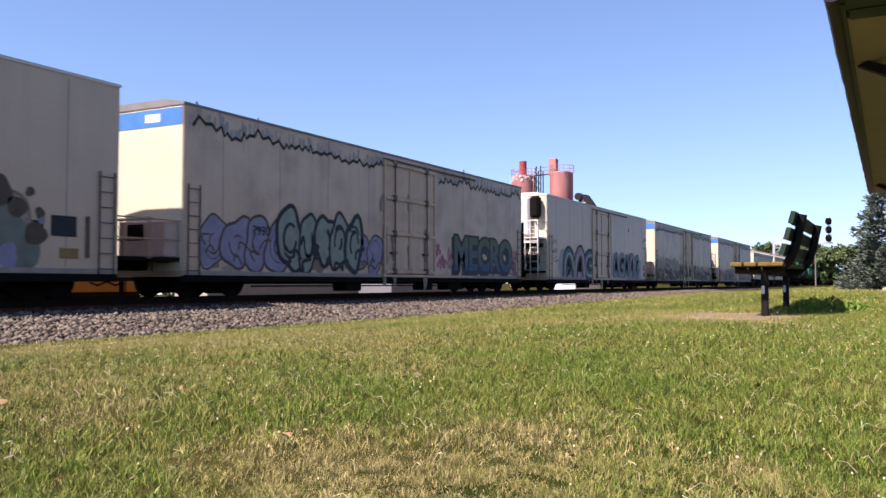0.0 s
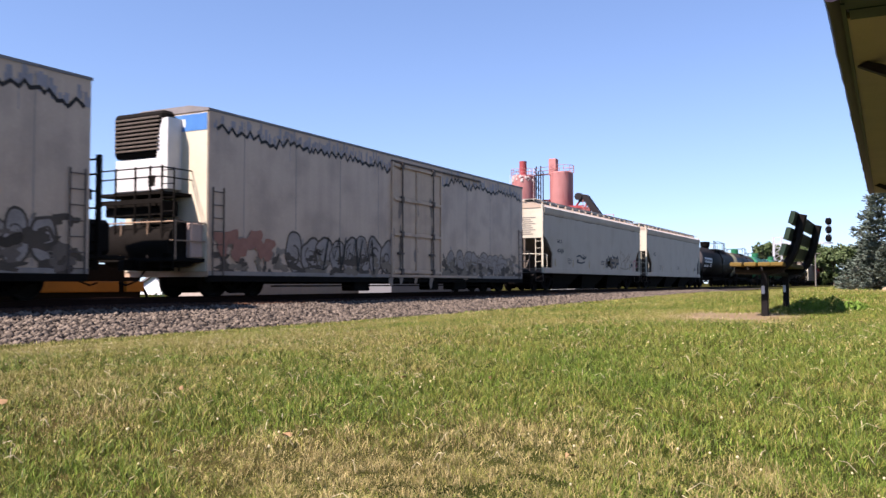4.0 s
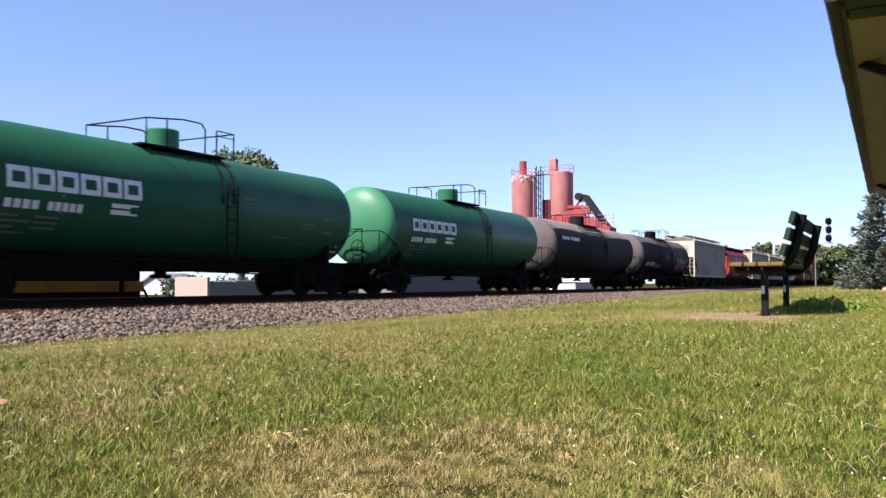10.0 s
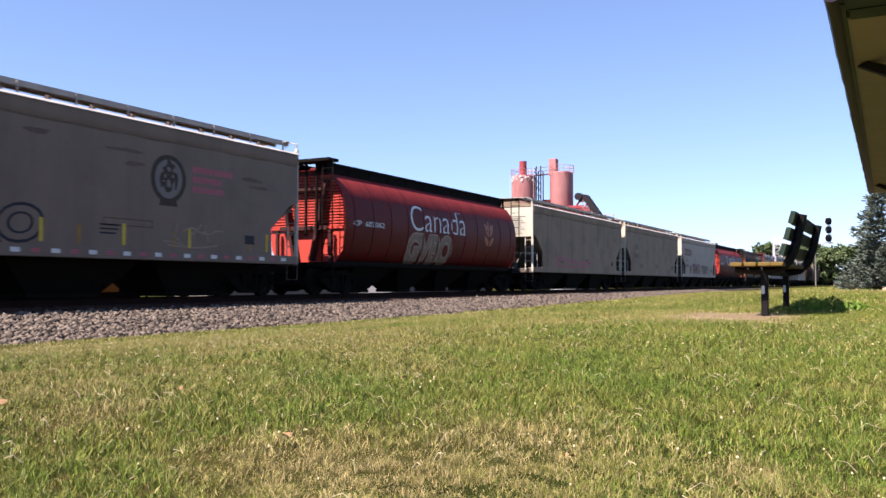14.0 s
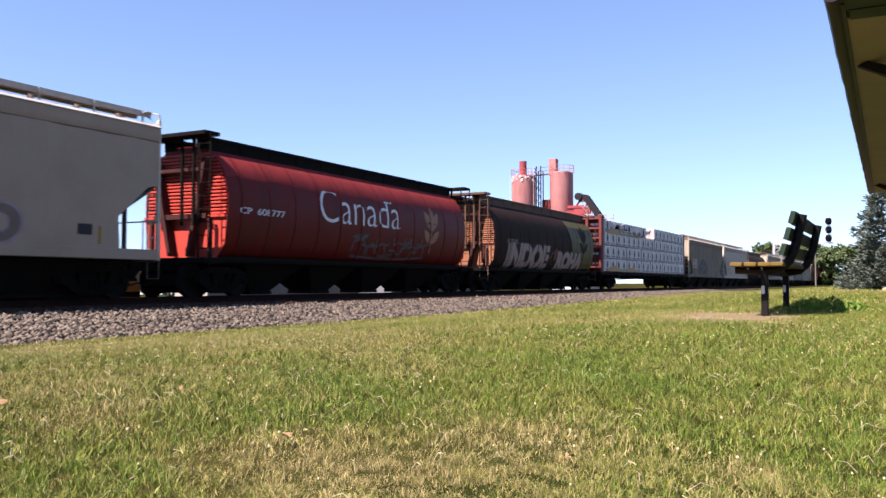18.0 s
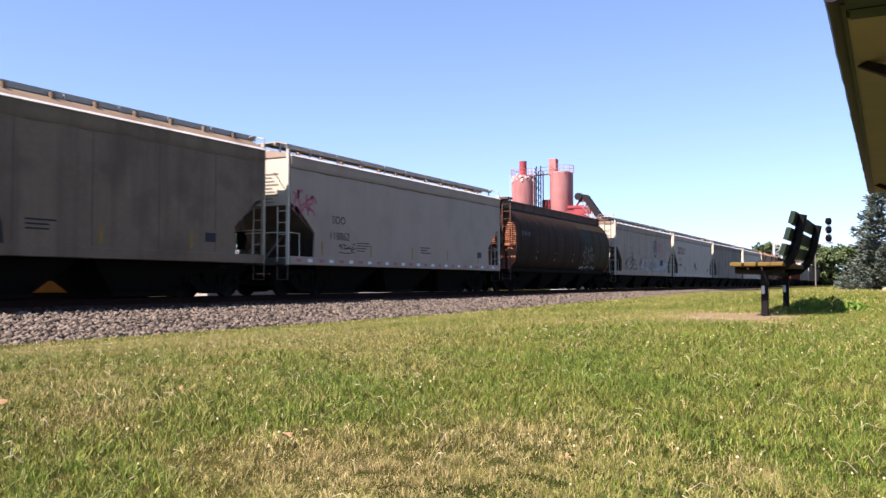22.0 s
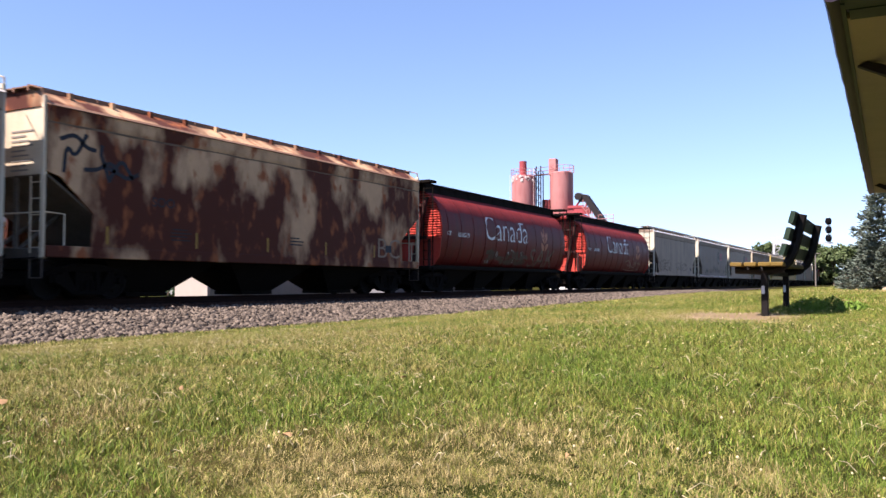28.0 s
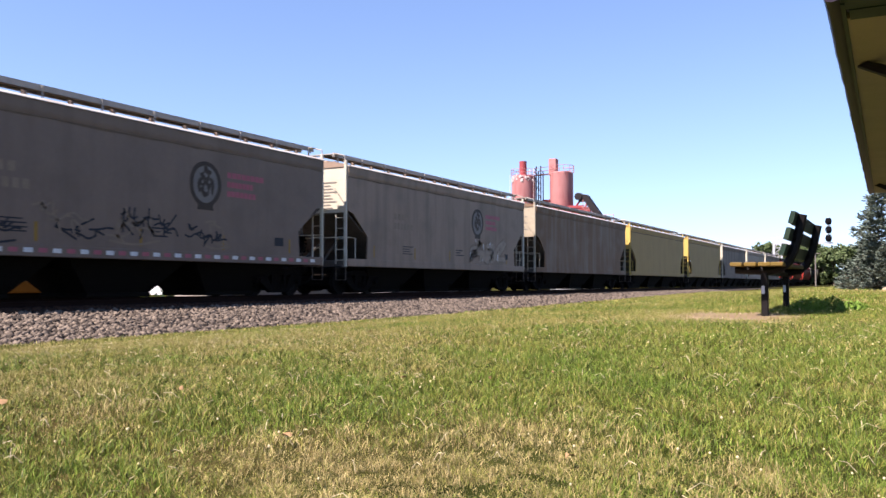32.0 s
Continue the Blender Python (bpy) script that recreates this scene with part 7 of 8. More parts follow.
def build_depot():
    """The roof of the depot that overhangs the lawn, its wall and brackets."""
    swing = Matrix.Translation((-0.505, 7.63, 0)) @ Matrix.Rotation(radians(0.5), 4, "Z") @ Matrix.Translation((0.505, -7.63, 0))
    dep = thing("depot_roof", swing, "depot with wide eaves, beige soffit and dark green fascia", "building")
    green = mat("dark_green_fascia_paint", (0.008, 0.020, 0.014), 0.5, 0, 0.2, 4)
    brown = mat("purple_brown_gutter_paint", (0.020, 0.010, 0.022), 0.5, 0, 0.2, 4)
    soffit = mat("beige_soffit_board", (0.46, 0.37, 0.25), 0.75, 0, 0.15, 2)
    shingle = mat("grey_shingle", (0.16, 0.15, 0.14), 0.9, 0, 0.3, 8)
    wall = mat("cream_depot_siding", (0.55, 0.48, 0.36), 0.75, 0, 0.12, 3)
    y0, y1, x0, x1, z = 7.63, 24.7, -0.505, 9.5, 2.70
    part("soffit", Geo().box(x0 + 0.15, x1 - 0.12, y0 + 0.6, y1 - 0.1, z + 0.012, z + 0.06), soffit, dep)
    rings = []
    for i in range(44):
        y = y0 + (y1 - y0) * i / 43
        d = 0.016 * noise.noise((y * 1.1, 3, 0)) + 0.008 * noise.noise((y * 3.1, 7, 0))
        rings.append([(x0 + d, y, z + 0.19), (x0 + d, y, z + 0.04), (x0 + 0.02 + d, y, z + 0.005), (x0 + 0.07, y, z - 0.004), (x0 + 0.12, y, z + 0.012), (x0 + 0.12, y, z + 0.19)])
    part("gutter", Geo().loft(rings), brown, dep, "dented purple-brown gutter")
    part("inner_trim", Geo().box(x0 + 0.122, x0 + 0.155, y0 + 0.1, y1, z - 0.01, z + 0.05), green, dep)
    part("end_fascia", Geo().box(x0 + 0.122, x1, y0, y0 + 0.3, z + 0.002, z + 0.2, c=0.006), green, dep)
    part("end_trim", Geo().box(x0 + 0.18, x1, y0 + 0.302, y0 + 0.6, z - 0.004, z + 0.06), green, dep)
    roof = [(x0 - 0.02, z + 0.2), (4.5, z + 2.2), (x1 + 0.1, z + 0.2), (x1 + 0.1, z + 0.28), (4.5, z + 2.3), (x0 - 0.02, z + 0.28)]
    part("roof", Geo().prism(roof, "y", y0 + 0.06, y1 + 0.1), shingle, dep)
    part("wall", Geo().box(1.3, 1.45, y0 + 1.3, y1 - 1.3, 0.0, z + 0.03), wall, dep)
    part("wall", Geo().box(1.45, 8.0, y0 + 1.3, y0 + 1.45, 0.0, z + 0.03), wall, dep)
    part("wall", Geo().box(1.45, 8.0, y1 - 1.45, y1 - 1.3, 0.0, z + 0.03), wall, dep)
    part("wall", Geo().box(8.0, 8.15, y0 + 1.3, y1 - 1.3, 0.0, z + 0.03), wall, dep)
    for y in (9.95, 22.3):
        g = Geo().loft([[(-0.32, y - 0.05, z - 0.03), (-0.32, y + 0.05, z - 0.03), (-0.22, y + 0.05, z + 0.01), (-0.22, y - 0.05, z + 0.01)], [(-0.1, y - 0.05, z - 0.14), (-0.1, y + 0.05, z - 0.14), (-0.1, y + 0.05, z - 0.03), (-0.1, y - 0.05, z - 0.03)], [(1.3, y - 0.05, z - 0.8), (1.3, y + 0.05, z - 0.8), (1.3, y + 0.05, z - 0.68), (1.3, y - 0.05, z - 0.68)]])
        part("bracket", g, mat("dark_brown_bracket_stain", (0.022, 0.014, 0.011), 0.7, 0, 0.2, 4), dep)


def leaf_cloud(name, blobs, n, size, material, parent, seed):
    """A crown of many small leaf pieces, spread in the clumps (x, y, z, radius)."""
    rng = np.random.default_rng(seed)
    vol = np.array([b[3] ** 2.2 for b in blobs])
    idx = rng.choice(len(blobs), n, p=vol / vol.sum())
    c = np.array([b[:3] for b in blobs])[idx]
    r = np.array([b[3] for b in blobs])[idx]
    d = rng.normal(size=(n, 3))
    d /= np.linalg.norm(d, axis=1)[:, None]
    p = c + d * (r * rng.uniform(0.55, 1.08, n))[:, None]
    a = rng.normal(size=(n, 3))
    a /= np.linalg.norm(a, axis=1)[:, None]
    b = np.cross(a, d)
    b /= np.linalg.norm(b, axis=1)[:, None] + 1e-9
    s = size * rng.uniform(0.6, 1.4, n)[:, None]
    v = np.stack([p - a * s, p + b * s * 0.55, p + a * s, p - b * s * 0.55], 1).reshape(-1, 3)
    me = bpy.data.meshes.new(name)
    me.from_pydata(v.tolist(), [], (np.arange(n * 4).reshape(-1, 4)).tolist())
    me.materials.append(material)
    ob = new(name, me)
    ob.parent = parent
    return ob


def limb(g, p, d, r, ln, depth, rng, tips):
    q = Vector(p) + Vector(d) * ln
    g.cyl(p, q, r, r * 0.62, seg=7)
    if depth == 0:
        tips.append(tuple(q))
        return
    for k in range(3):
        e = (Vector(d) + Vector((rng.uniform(-0.8, 0.8), rng.uniform(-0.8, 0.8), rng.uniform(-0.1, 0.5)))).normalized()
        limb(g, q, e, r * 0.6, ln * rng.uniform(0.6, 0.8), depth - 1, rng, tips)


def build_tree(at, height, spread, seed, label, leaf, leaves=7000, size=0.16, low_crown=False):
    rng = random.Random(seed)
    tree = thing("tree", at, label, "tree", "broadleaf trees")
    bark = mat("grey_brown_bark", (0.10, 0.075, 0.055), 0.95, 0, 0.3, 4, bump=0.6, bump_scale=15)
    g, tips = Geo(), []
    limb(g, (0, 0, -0.1), (0.03, 0.02, 1), height * 0.03, height * 0.3, 3, rng, tips)
    part("trunk", g, bark, tree)
    k = 0.92 * height / max(t[2] for t in tips)
    blobs = []
    for t in tips:
        blobs.append((t[0] * spread / 2.2, t[1] * spread / 2.2, t[2] * k * rng.uniform(0.8, 1.0), height * rng.uniform(0.07, 0.13)))
    for i in range(22):
        a, q = rng.uniform(0, 6.28), rng.uniform(0.2, 1.0)
        blobs.append((spread * q * math.cos(a), spread * q * math.sin(a), height * rng.uniform(0.12 if low_crown else 0.35, 0.9), height * rng.uniform(0.08, 0.14)))
    leaf_cloud("crown", blobs, leaves, size, leaf, tree, seed)
    return tree


def build_spruce(at, height, radius, seed):
    tree = thing("spruce_tree", at, "silvery blue spruce with dense layered branches", "tree")
    bark = mat("grey_brown_bark", (0.10, 0.075, 0.055), 0.95, 0, 0.3, 4)
    needle = mat("blue_green_needles", (0.1697, 0.205, 0.155), 0.75, 0, 0.25, 3, dark=(0.01805, 0.03181, 0.02067), island=0.95)
    part("trunk", Geo().cyl((0, 0, -0.1), (0, 0, height * 0.97), 0.16, 0.02, seg=10), bark, tree)
    rng = random.Random(seed)
    g = Geo()
    v, f = [], []
    z = 0.12
    while z < height - 0.1:
        t = z / height
        ln = radius * (1 - t) ** 0.8 + 0.1
        n = int(8 + 9 * (1 - t))
        for k in range(n):
            a = 6.283 * (k + rng.uniform(-0.45, 0.45)) / n + z * 3
            m = ln * rng.uniform(0.7, 1.12)
            zz = z + rng.uniform(-0.08, 0.08)
            ends = (math.cos(a) * m, math.sin(a) * m, zz - 0.16 * m + rng.uniform(-0.05, 0.12))
            mid = (math.cos(a) * m * 0.6, math.sin(a) * m * 0.6, zz - 0.13 * m)
            g.tube([(0, 0, zz), mid, ends], 0.012, 4)
            for i in range(int(26 + 46 * m)):
                q = rng.uniform(0.15, 1.03) ** 0.7
                c = [(mid[j] * 2 * q if q < 0.5 else mid[j] + (ends[j] - mid[j]) * (q - 0.5) * 2) if j < 2 else (zz + (mid[2] - zz) * 2 * q if q < 0.5 else mid[2] + (ends[2] - mid[2]) * (q - 0.5) * 2) for j in range(3)]
                w = 0.20 * (1.1 - 0.7 * q)
                p = (c[0] + rng.gauss(0, w * 0.5), c[1] + rng.gauss(0, w * 0.5), c[2] + rng.gauss(0, 0.05))
                b = a + rng.uniform(-1.1, 1.1)
                s = rng.uniform(0.07, 0.15)
                up = rng.uniform(-0.25, 0.55)
                e = (p[0] + math.cos(b) * s, p[1] + math.sin(b) * s, p[2] + s * up)
                r = rng.uniform(0.018, 0.032)
                h = rng.uniform(0, 3.14)
                d = (-math.sin(b) * r * math.cos(h), math.cos(b) * r * math.cos(h), r * math.sin(h))
                o = len(v)
                v += [(p[0] - d[0], p[1] - d[1], p[2] - d[2]), (p[0] + d[0], p[1] + d[1], p[2] + d[2]), (e[0] + d[0] * 0.4, e[1] + d[1] * 0.4, e[2] + d[2] * 0.4), (e[0] - d[0] * 0.4, e[1] - d[1] * 0.4, e[2] - d[2] * 0.4)]
                f.append((o, o + 1, o + 2, o + 3))
        z += 0.15 + 0.04 * rng.random()
    tagged(part("branch_work", g, bark, tree), kind="stuff")
    me = bpy.data.meshes.new("needles")
    me.from_pydata(v, [], f)
    me.materials.append(needle)
    ob = new("needles", me)
    ob.parent = tree


def build_plant():
    """The red concrete plant beyond the line."""
    pl = thing("concrete_plant", (0, 0, -0.5), "red concrete batching plant with two tall silos", "plant")
    red = mat("faded_red_silo_paint", (0.3952, 0.171, 0.1558), 0.65, 0, 0.15, 0.5, dark=(0.2584, 0.0608, 0.0608), streak=0.5)
    deep = mat("deep_red_plant_paint", (0.304, 0.057, 0.0608), 0.65, 0, 0.15, 0.5, dark=(0.152, 0.0228, 0.0228), streak=0.3)
    dust = mat("cement_dust_crust", (0.4712, 0.418, 0.3952), 0.95, 0, 0.2, 1)
    dark = mat("dark_conveyor_steel", (0.018, 0.014, 0.015), 0.7, 0.2, 0.2, 2)
    s1, s2 = (-54.0, 129.3), (-48.5, 132.2)
    a = part("silo", Geo().lathe([(4.5, 0.5), (7.0, 1.95), (18.3, 1.95), (18.5, 1.8)], "z", (*s1, 0), 32), red, pl)
    part("silo", Geo().lathe([(4.5, 0.5), (7.0, 1.9), (18.9, 1.9), (19.1, 1.75)], "z", (*s2, 0), 32), red, pl)
    part("stack", Geo().lathe([(18.4, 0.6), (20.9, 0.6), (20.9, 0.45)], "z", (s1[0] - 0.1, s1[1], 0), 16), deep, pl)
    part("stack", Geo().box(-50.25, -49.0, 130.9, 132.1, 18.6, 21.3, c=0.05), red, pl)
    g = Geo()
    rng = random.Random(8)
    for i in range(26):
        q = rng.uniform(-2.4, 0.3)
        r = 1.96
        cx, cy, z = s1[0] + r * math.cos(q), s1[1] + r * math.sin(q), rng.uniform(17.2, 18.3)
        w = rng.uniform(0.08, 0.28)
        g.box(cx - w, cx + w, cy - 0.06, cy + 0.06, z, z + rng.uniform(0.1, 0.5), c=0.02)
    part("cement_crust", g, dust, a)
    for sx, sy, z in ((*s1, 18.4), (*s2, 19.0)):
        g = Geo()
        for zz in (0.55, 1.1):
            g.tube([(sx + 2.05 * math.cos(6.283 * i / 20), sy + 2.05 * math.sin(6.283 * i / 20), z + zz) for i in range(21)], 0.035, 5)
        for i in range(12):
            c, s = 2.05 * math.cos(6.283 * i / 12), 2.05 * math.sin(6.283 * i / 12)
            g.tube([(sx + c, sy + s, z - 0.1), (sx + c, sy + s, z + 1.1)], 0.035, 5)
        part("top_railing", g, red, pl)
    g = Geo()
    g.loft([[(s1[0] + 1.6, s1[1] + 0.4, zz), (s1[0] + 1.9, s1[1] - 0.4, zz), (s1[0] + 1.9, s1[1] - 0.4, zz + 0.12), (s1[0] + 1.6, s1[1] + 0.4, zz + 0.12)] for zz in (18.4,)] + [[(s2[0] - 1.9, s2[1] + 0.3, 18.9), (s2[0] - 1.6, s2[1] - 0.5, 18.9), (s2[0] - 1.6, s2[1] - 0.5, 19.02), (s2[0] - 1.9, s2[1] + 0.3, 19.02)]])
    for zz in (0.6, 1.15):
        g.tube([(s1[0] + 1.9, s1[1] - 0.4, 18.4 + zz), (s2[0] - 1.6, s2[1] - 0.5, 18.95 + zz)], 0.04, 5)
    part("catwalk", g, red, pl)
    g = Geo()
    for x in (-51.9, -51.1):
        for y in (129.6, 130.6):
            g.box(x - 0.07, x + 0.07, y - 0.07, y + 0.07, 0.5, 20.0 if y < 130 else 19.3)
    for i in range(16):
        z = 2 + i * 1.1
        g.tube([(-51.9, 129.6, z), (-51.1, 129.6, z + 1.1)], 0.045, 4).box(-51.9, -51.1, 129.57, 129.63, z - 0.04, z + 0.04)
    part("ladder_tower", g, dark, pl)
    part("dust_collector", Geo().box(-51.4, -50.0, 130.8, 132.3, 10.5, 14.6, c=0.08), mat("dark_maroon_plant_paint", (0.13, 0.02, 0.022), 0.7, 0, 0.2, 1), pl)
    part("batch_hopper", Geo().prism([(-49.5, 3.0), (-49.5, 11.4), (-46.0, 12.6), (-39.6, 9.7), (-39.6, 3.0)], "y", 129.4, 133.0), deep, pl)
    part("leg", Geo().box(-49.4, -49.0, 129.6, 130.0, 0.4, 4.6).box(-40.2, -39.8, 129.6, 130.0, 0.4, 4.6).box(-49.4, -49.0, 132.4, 132.8, 0.4, 4.6).box(-40.2, -39.8, 132.4, 132.8, 0.4, 4.6), deep, pl)
    g = Geo().loft([[(-45.0, 130.4, 14.0), (-45.0, 131.6, 14.0), (-44.7, 131.6, 15.2), (-44.7, 130.4, 15.2)], [(-44.0, 130.4, 14.0), (-44.0, 131.6, 14.0), (-43.6, 131.6, 15.0), (-43.6, 130.4, 15.0)], [(-39.6, 130.4, 7.6), (-39.6, 131.6, 7.6), (-38.9, 131.6, 8.4), (-38.9, 130.4, 8.4)]])
    part("conveyor", g, dark, pl)
    part("drive_drum", Geo().cyl((-45.0, 130.2, 14.8), (-45.0, 131.8, 14.8), 0.6, seg=14), dark, pl)
    g = Geo().tube([(-46.5, 131, 12.2), (-44.6, 131, 14.6)], 0.16).tube([(-45.0, 131, 12.0), (-43.4, 131, 13.9)], 0.14).box(-46.9, -44.4, 130.6, 131.4, 13.0, 13.4).box(-45.9, -43.2, 130.7, 131.3, 12.0, 13.1)
    part("conveyor_frame", g, deep, pl)
    g = Geo()
    for k in range(9):
        x, z = -44.2 + 0.5 * k, 14.3 - 0.68 * k
        g.tube([(x, 130.3, z), (x, 130.3, z - 1.3)], 0.06, 4).tube([(x, 130.3, z - 1.3), (x + 0.5, 130.3, z - 0.68)], 0.05, 4)
    g.tube([(-44.4, 130.3, 13.2), (-39.8, 130.3, 6.9)], 0.08, 5)
    part("conveyor_truss", g, red, pl)
    for x, y, z0, z1 in ((-52.3, 128.6, 9.0, 19.6), (-55.7, 128.4, 6.0, 18.6)):
        part("caged_ladder", ladder_geo(z0, z1, 0.7, 0.6), mat("chalky_ladder_paint", (0.62, 0.52, 0.50), 0.7, 0, 0.15, 2), pl, at=(x, y, 0))
    g = Geo()
    for zz in (0.0, 0.6, 1.2):
        g.tube([(-41.4, 129.3, 10.4 + zz), (-38.9, 129.3, 10.4 + zz)], 0.04, 5)
    for x in (-41.4, -40.1, -38.9):
        g.tube([(x, 129.3, 9.6), (x, 129.3, 11.6)], 0.045, 5)
    part("platform_railing", g, red, pl)
    g = Geo().box(-50.5, -47.0, 128.2, 129.3, 9.8, 10.0)
    for zz in (0.5, 1.0):
        g.tube([(-50.5, 128.2, 10.0 + zz), (-47.0, 128.2, 10.0 + zz)], 0.04, 5)
    for i in range(6):
        g.tube([(-50.5 + 0.7 * i, 128.2, 9.9), (-50.5 + 0.7 * i, 128.2, 11.0)], 0.04, 5)
    part("side_platform", g, deep, pl)
    part("shed_roof", Geo().prism([(-55.0, 8.7), (-52.0, 9.9), (-49.6, 8.9), (-49.6, 0.3), (-55.0, 0.3)], "y", 126.0, 128.0), dust, pl)


def build_signals():
    sg = thing("signal_bridge", (0, 0, -0.3), "silver cantilever signal bridge with three black signal heads", "signal")
    silver = mat("silver_mast_paint", (0.4712, 0.4788, 0.4864), 0.5, 0.2, 0.12, 2)
    head = mat("black_signal_enamel", (0.004, 0.004, 0.005), 0.9, 0, 0.1, 2, spec=0.1)
    x0, y0 = -21.8, 180.0
    g = Geo()
    for dx in (0, 1.5):
        for dy in (0, 1.5):
            g.box(x0 + dx - 0.11, x0 + dx + 0.11, y0 + dy - 0.11, y0 + dy + 0.11, 0, 9.9)
    for i in range(8):
        z = 0.5 + i * 1.2
        g.tube([(x0, y0, z), (x0 + 1.5, y0, z + 1.15)], 0.07, 4).box(x0, x0 + 1.5, y0 - 0.06, y0 + 0.06, z - 0.06, z + 0.06)
    part("mast", g, silver, sg)
    xe = -11.0
    g = Geo().box(x0, xe, y0 - 0.1, y0 + 0.1, 8.38, 8.66).box(x0, xe, y0 + 1.4, y0 + 1.6, 8.38, 8.66).box(x0, -17.6, y0 - 0.07, y0 + 0.07, 9.7, 9.86)
    for i in range(9):
        x = x0 + 0.6 + i * 1.2
        g.tube([(x, y0, 8.5), (x, y0 + 1.5, 8.5)], 0.06, 4)
    for i in range(4):
        x = x0 + 1.5 + i * 0.7
        g.tube([(x, y0, 8.5), (x + 0.35, y0, 9.78)], 0.05, 4).tube([(x + 0.35, y0, 9.78), (x + 0.7, y0, 8.5)], 0.05, 4)
    part("arm", g, silver, sg)
    xm = -11.72
    part("signal_mast", Geo().box(xm - 0.12, xm + 0.12, y0 + 0.26, y0 + 0.5, 8.6, 13.5), silver, sg)
    for z in (9.4, 11.03, 12.67):
        g = Geo().lathe([(y0 - 0.32, 0.5), (y0 - 0.2, 0.6), (y0 - 0.12, 0.6), (y0 - 0.1, 0.4)], "y", (xm, 0, z), 16).box(xm - 0.5, xm + 0.5, y0 - 0.1, y0 + 0.25, z - 0.66, z + 0.66, c=0.2)
        g.cyl((xm, y0 - 0.6, z), (xm, y0 - 0.3, z), 0.26, seg=10)
        part("signal_head", g, head, sg)
        part("service_step", Geo().box(xm - 0.95, xm + 0.75, y0 - 0.1, y0 + 0.7, z - 0.86, z - 0.78), silver, sg)
    solid("utility_pole", Geo().cyl((0, 0, 0), (0, 0, 6.9), 0.13, 0.1, seg=8).box(-0.8, 0.8, -0.05, 0.05, 6.1, 6.22), mat("grey_pole_wood", (0.17, 0.15, 0.13), 0.9, 0, 0.2, 2), (-13.2, 168.0, -0.35), "grey wooden pole beside the line", "pole")


def build_backyard():
    """What shows under and between the cars: houses, walls, a parked yellow machine."""
    white = mat("white_house_siding", (0.5928, 0.5852, 0.5624), 0.6, 0, 0.08, 2)
    roof = mat("grey_roof_shingle", (0.16, 0.15, 0.15), 0.9, 0, 0.25, 6)
    pane = mat("dark_window_glass", (0.03, 0.035, 0.04), 0.08, 0, 0.1, 2)
    house = thing("garden_house", (-47.0, 44.2, -0.78), "small white gabled garden house with a four-pane window", "shed")
    part("wall", Geo().prism([(-1.75, 0), (-1.75, 0.9), (0.0, 1.75), (1.75, 0.9), (1.75, 0)], "y", 0, 3), white, house)
    part("roof", Geo().prism([(-2.0, 0.75), (0, 1.75), (2.0, 0.75), (2.0, 0.87), (0, 1.9), (-2.0, 0.87)], "y", -0.2, 3.2), roof, house)
    w = part("window", Geo().box(0.72, 1.55, -0.05, 0.02, 0.18, 1.0), white, house)
    for i in range(2):
        for j in range(2):
            part("pane", Geo().box(0.80 + 0.36 * i, 1.10 + 0.36 * i, -0.06, -0.051, 0.26 + 0.36 * j, 0.55 + 0.36 * j), pane, w)
    bush = thing("bush", (-43.6, 43.4, -0.7), "dark green bush beside the garden house", "bush")
    lf = mat("dark_bush_leaves", (0.0266, 0.057, 0.019), 0.8, 0, 0.3, 3, dark=(0.0114, 0.0266, 0.00912), island=0.6)
    leaf_cloud("leaves", [(0, 0, 0.5, 0.4), (0.3, 0.2, 0.6, 0.35), (-0.3, 0, 0.4, 0.35), (0.1, 0.3, 0.9, 0.35)], 1800, 0.07, lf, bush, 3)
    part("stems", Geo().cyl((0, 0, -0.1), (0.1, 0, 0.8), 0.04, seg=6), mat("grey_brown_bark", (0.1, 0.075, 0.055)), bush)
    # Lighter than the concrete: sunlight on the dock's end is put in.
    pink = mat("sunlit_pink_block", (0.38, 0.3192, 0.266), 0.8, 0, 0.1, 2)
    conc = mat("grey_concrete_block", (0.24, 0.215, 0.185), 0.85, 0, 0.15, 1, dark=(0.16, 0.15, 0.15), streak=0.4)
    solid("gate_post", Geo().box(-0.12, 0.12, -0.12, 0.12, 0, 1.7, c=0.02), conc, (-42.6, 43.0, -0.7), "grey square gate post", "post")
    wall = thing("loading_dock", (-30.0, 31.6, -0.7), "long low concrete loading dock with a sunlit pale end wall", "wall")
    part("end_wall", Geo().box(-2.2, -0.01, 0, 0.2, 0, 1.4, c=0.015), pink, wall)
    for i in range(9):
        part("wall_panel", Geo().box(-0.3, 0, 0.22, 2.02, 0, 1.18 + 0.04 * (i % 2), c=0.015), conc, wall, at=(0, i * 1.81, 0), key=("wallpanel", i % 2))
    part("slab", Geo().box(-2.4, -0.31, 0.22, 16.4, 0.9, 1.1), conc, wall)
    hedge = thing("hedge", (-37.5, 36.0, -0.7), "dark green hedge behind the loading dock", "hedge")
    rng = random.Random(15)
    leaf_cloud("leaves", [(rng.uniform(-0.4, 0.4), 0.55 * i, rng.uniform(0.4, 1.1), rng.uniform(0.5, 0.8)) for i in range(26)], 5200, 0.10, lf, hedge, 8)
    part("stems", Geo().cyl((0, 0.2, 0), (0, 0.4, 0.9), 0.05, seg=6).cyl((0, 6.4, 0), (0.1, 6.5, 0.9), 0.05, seg=6).cyl((0, 12.8, 0), (0, 12.6, 0.9), 0.05, seg=6), mat("grey_brown_bark", (0.1, 0.075, 0.055)), hedge)
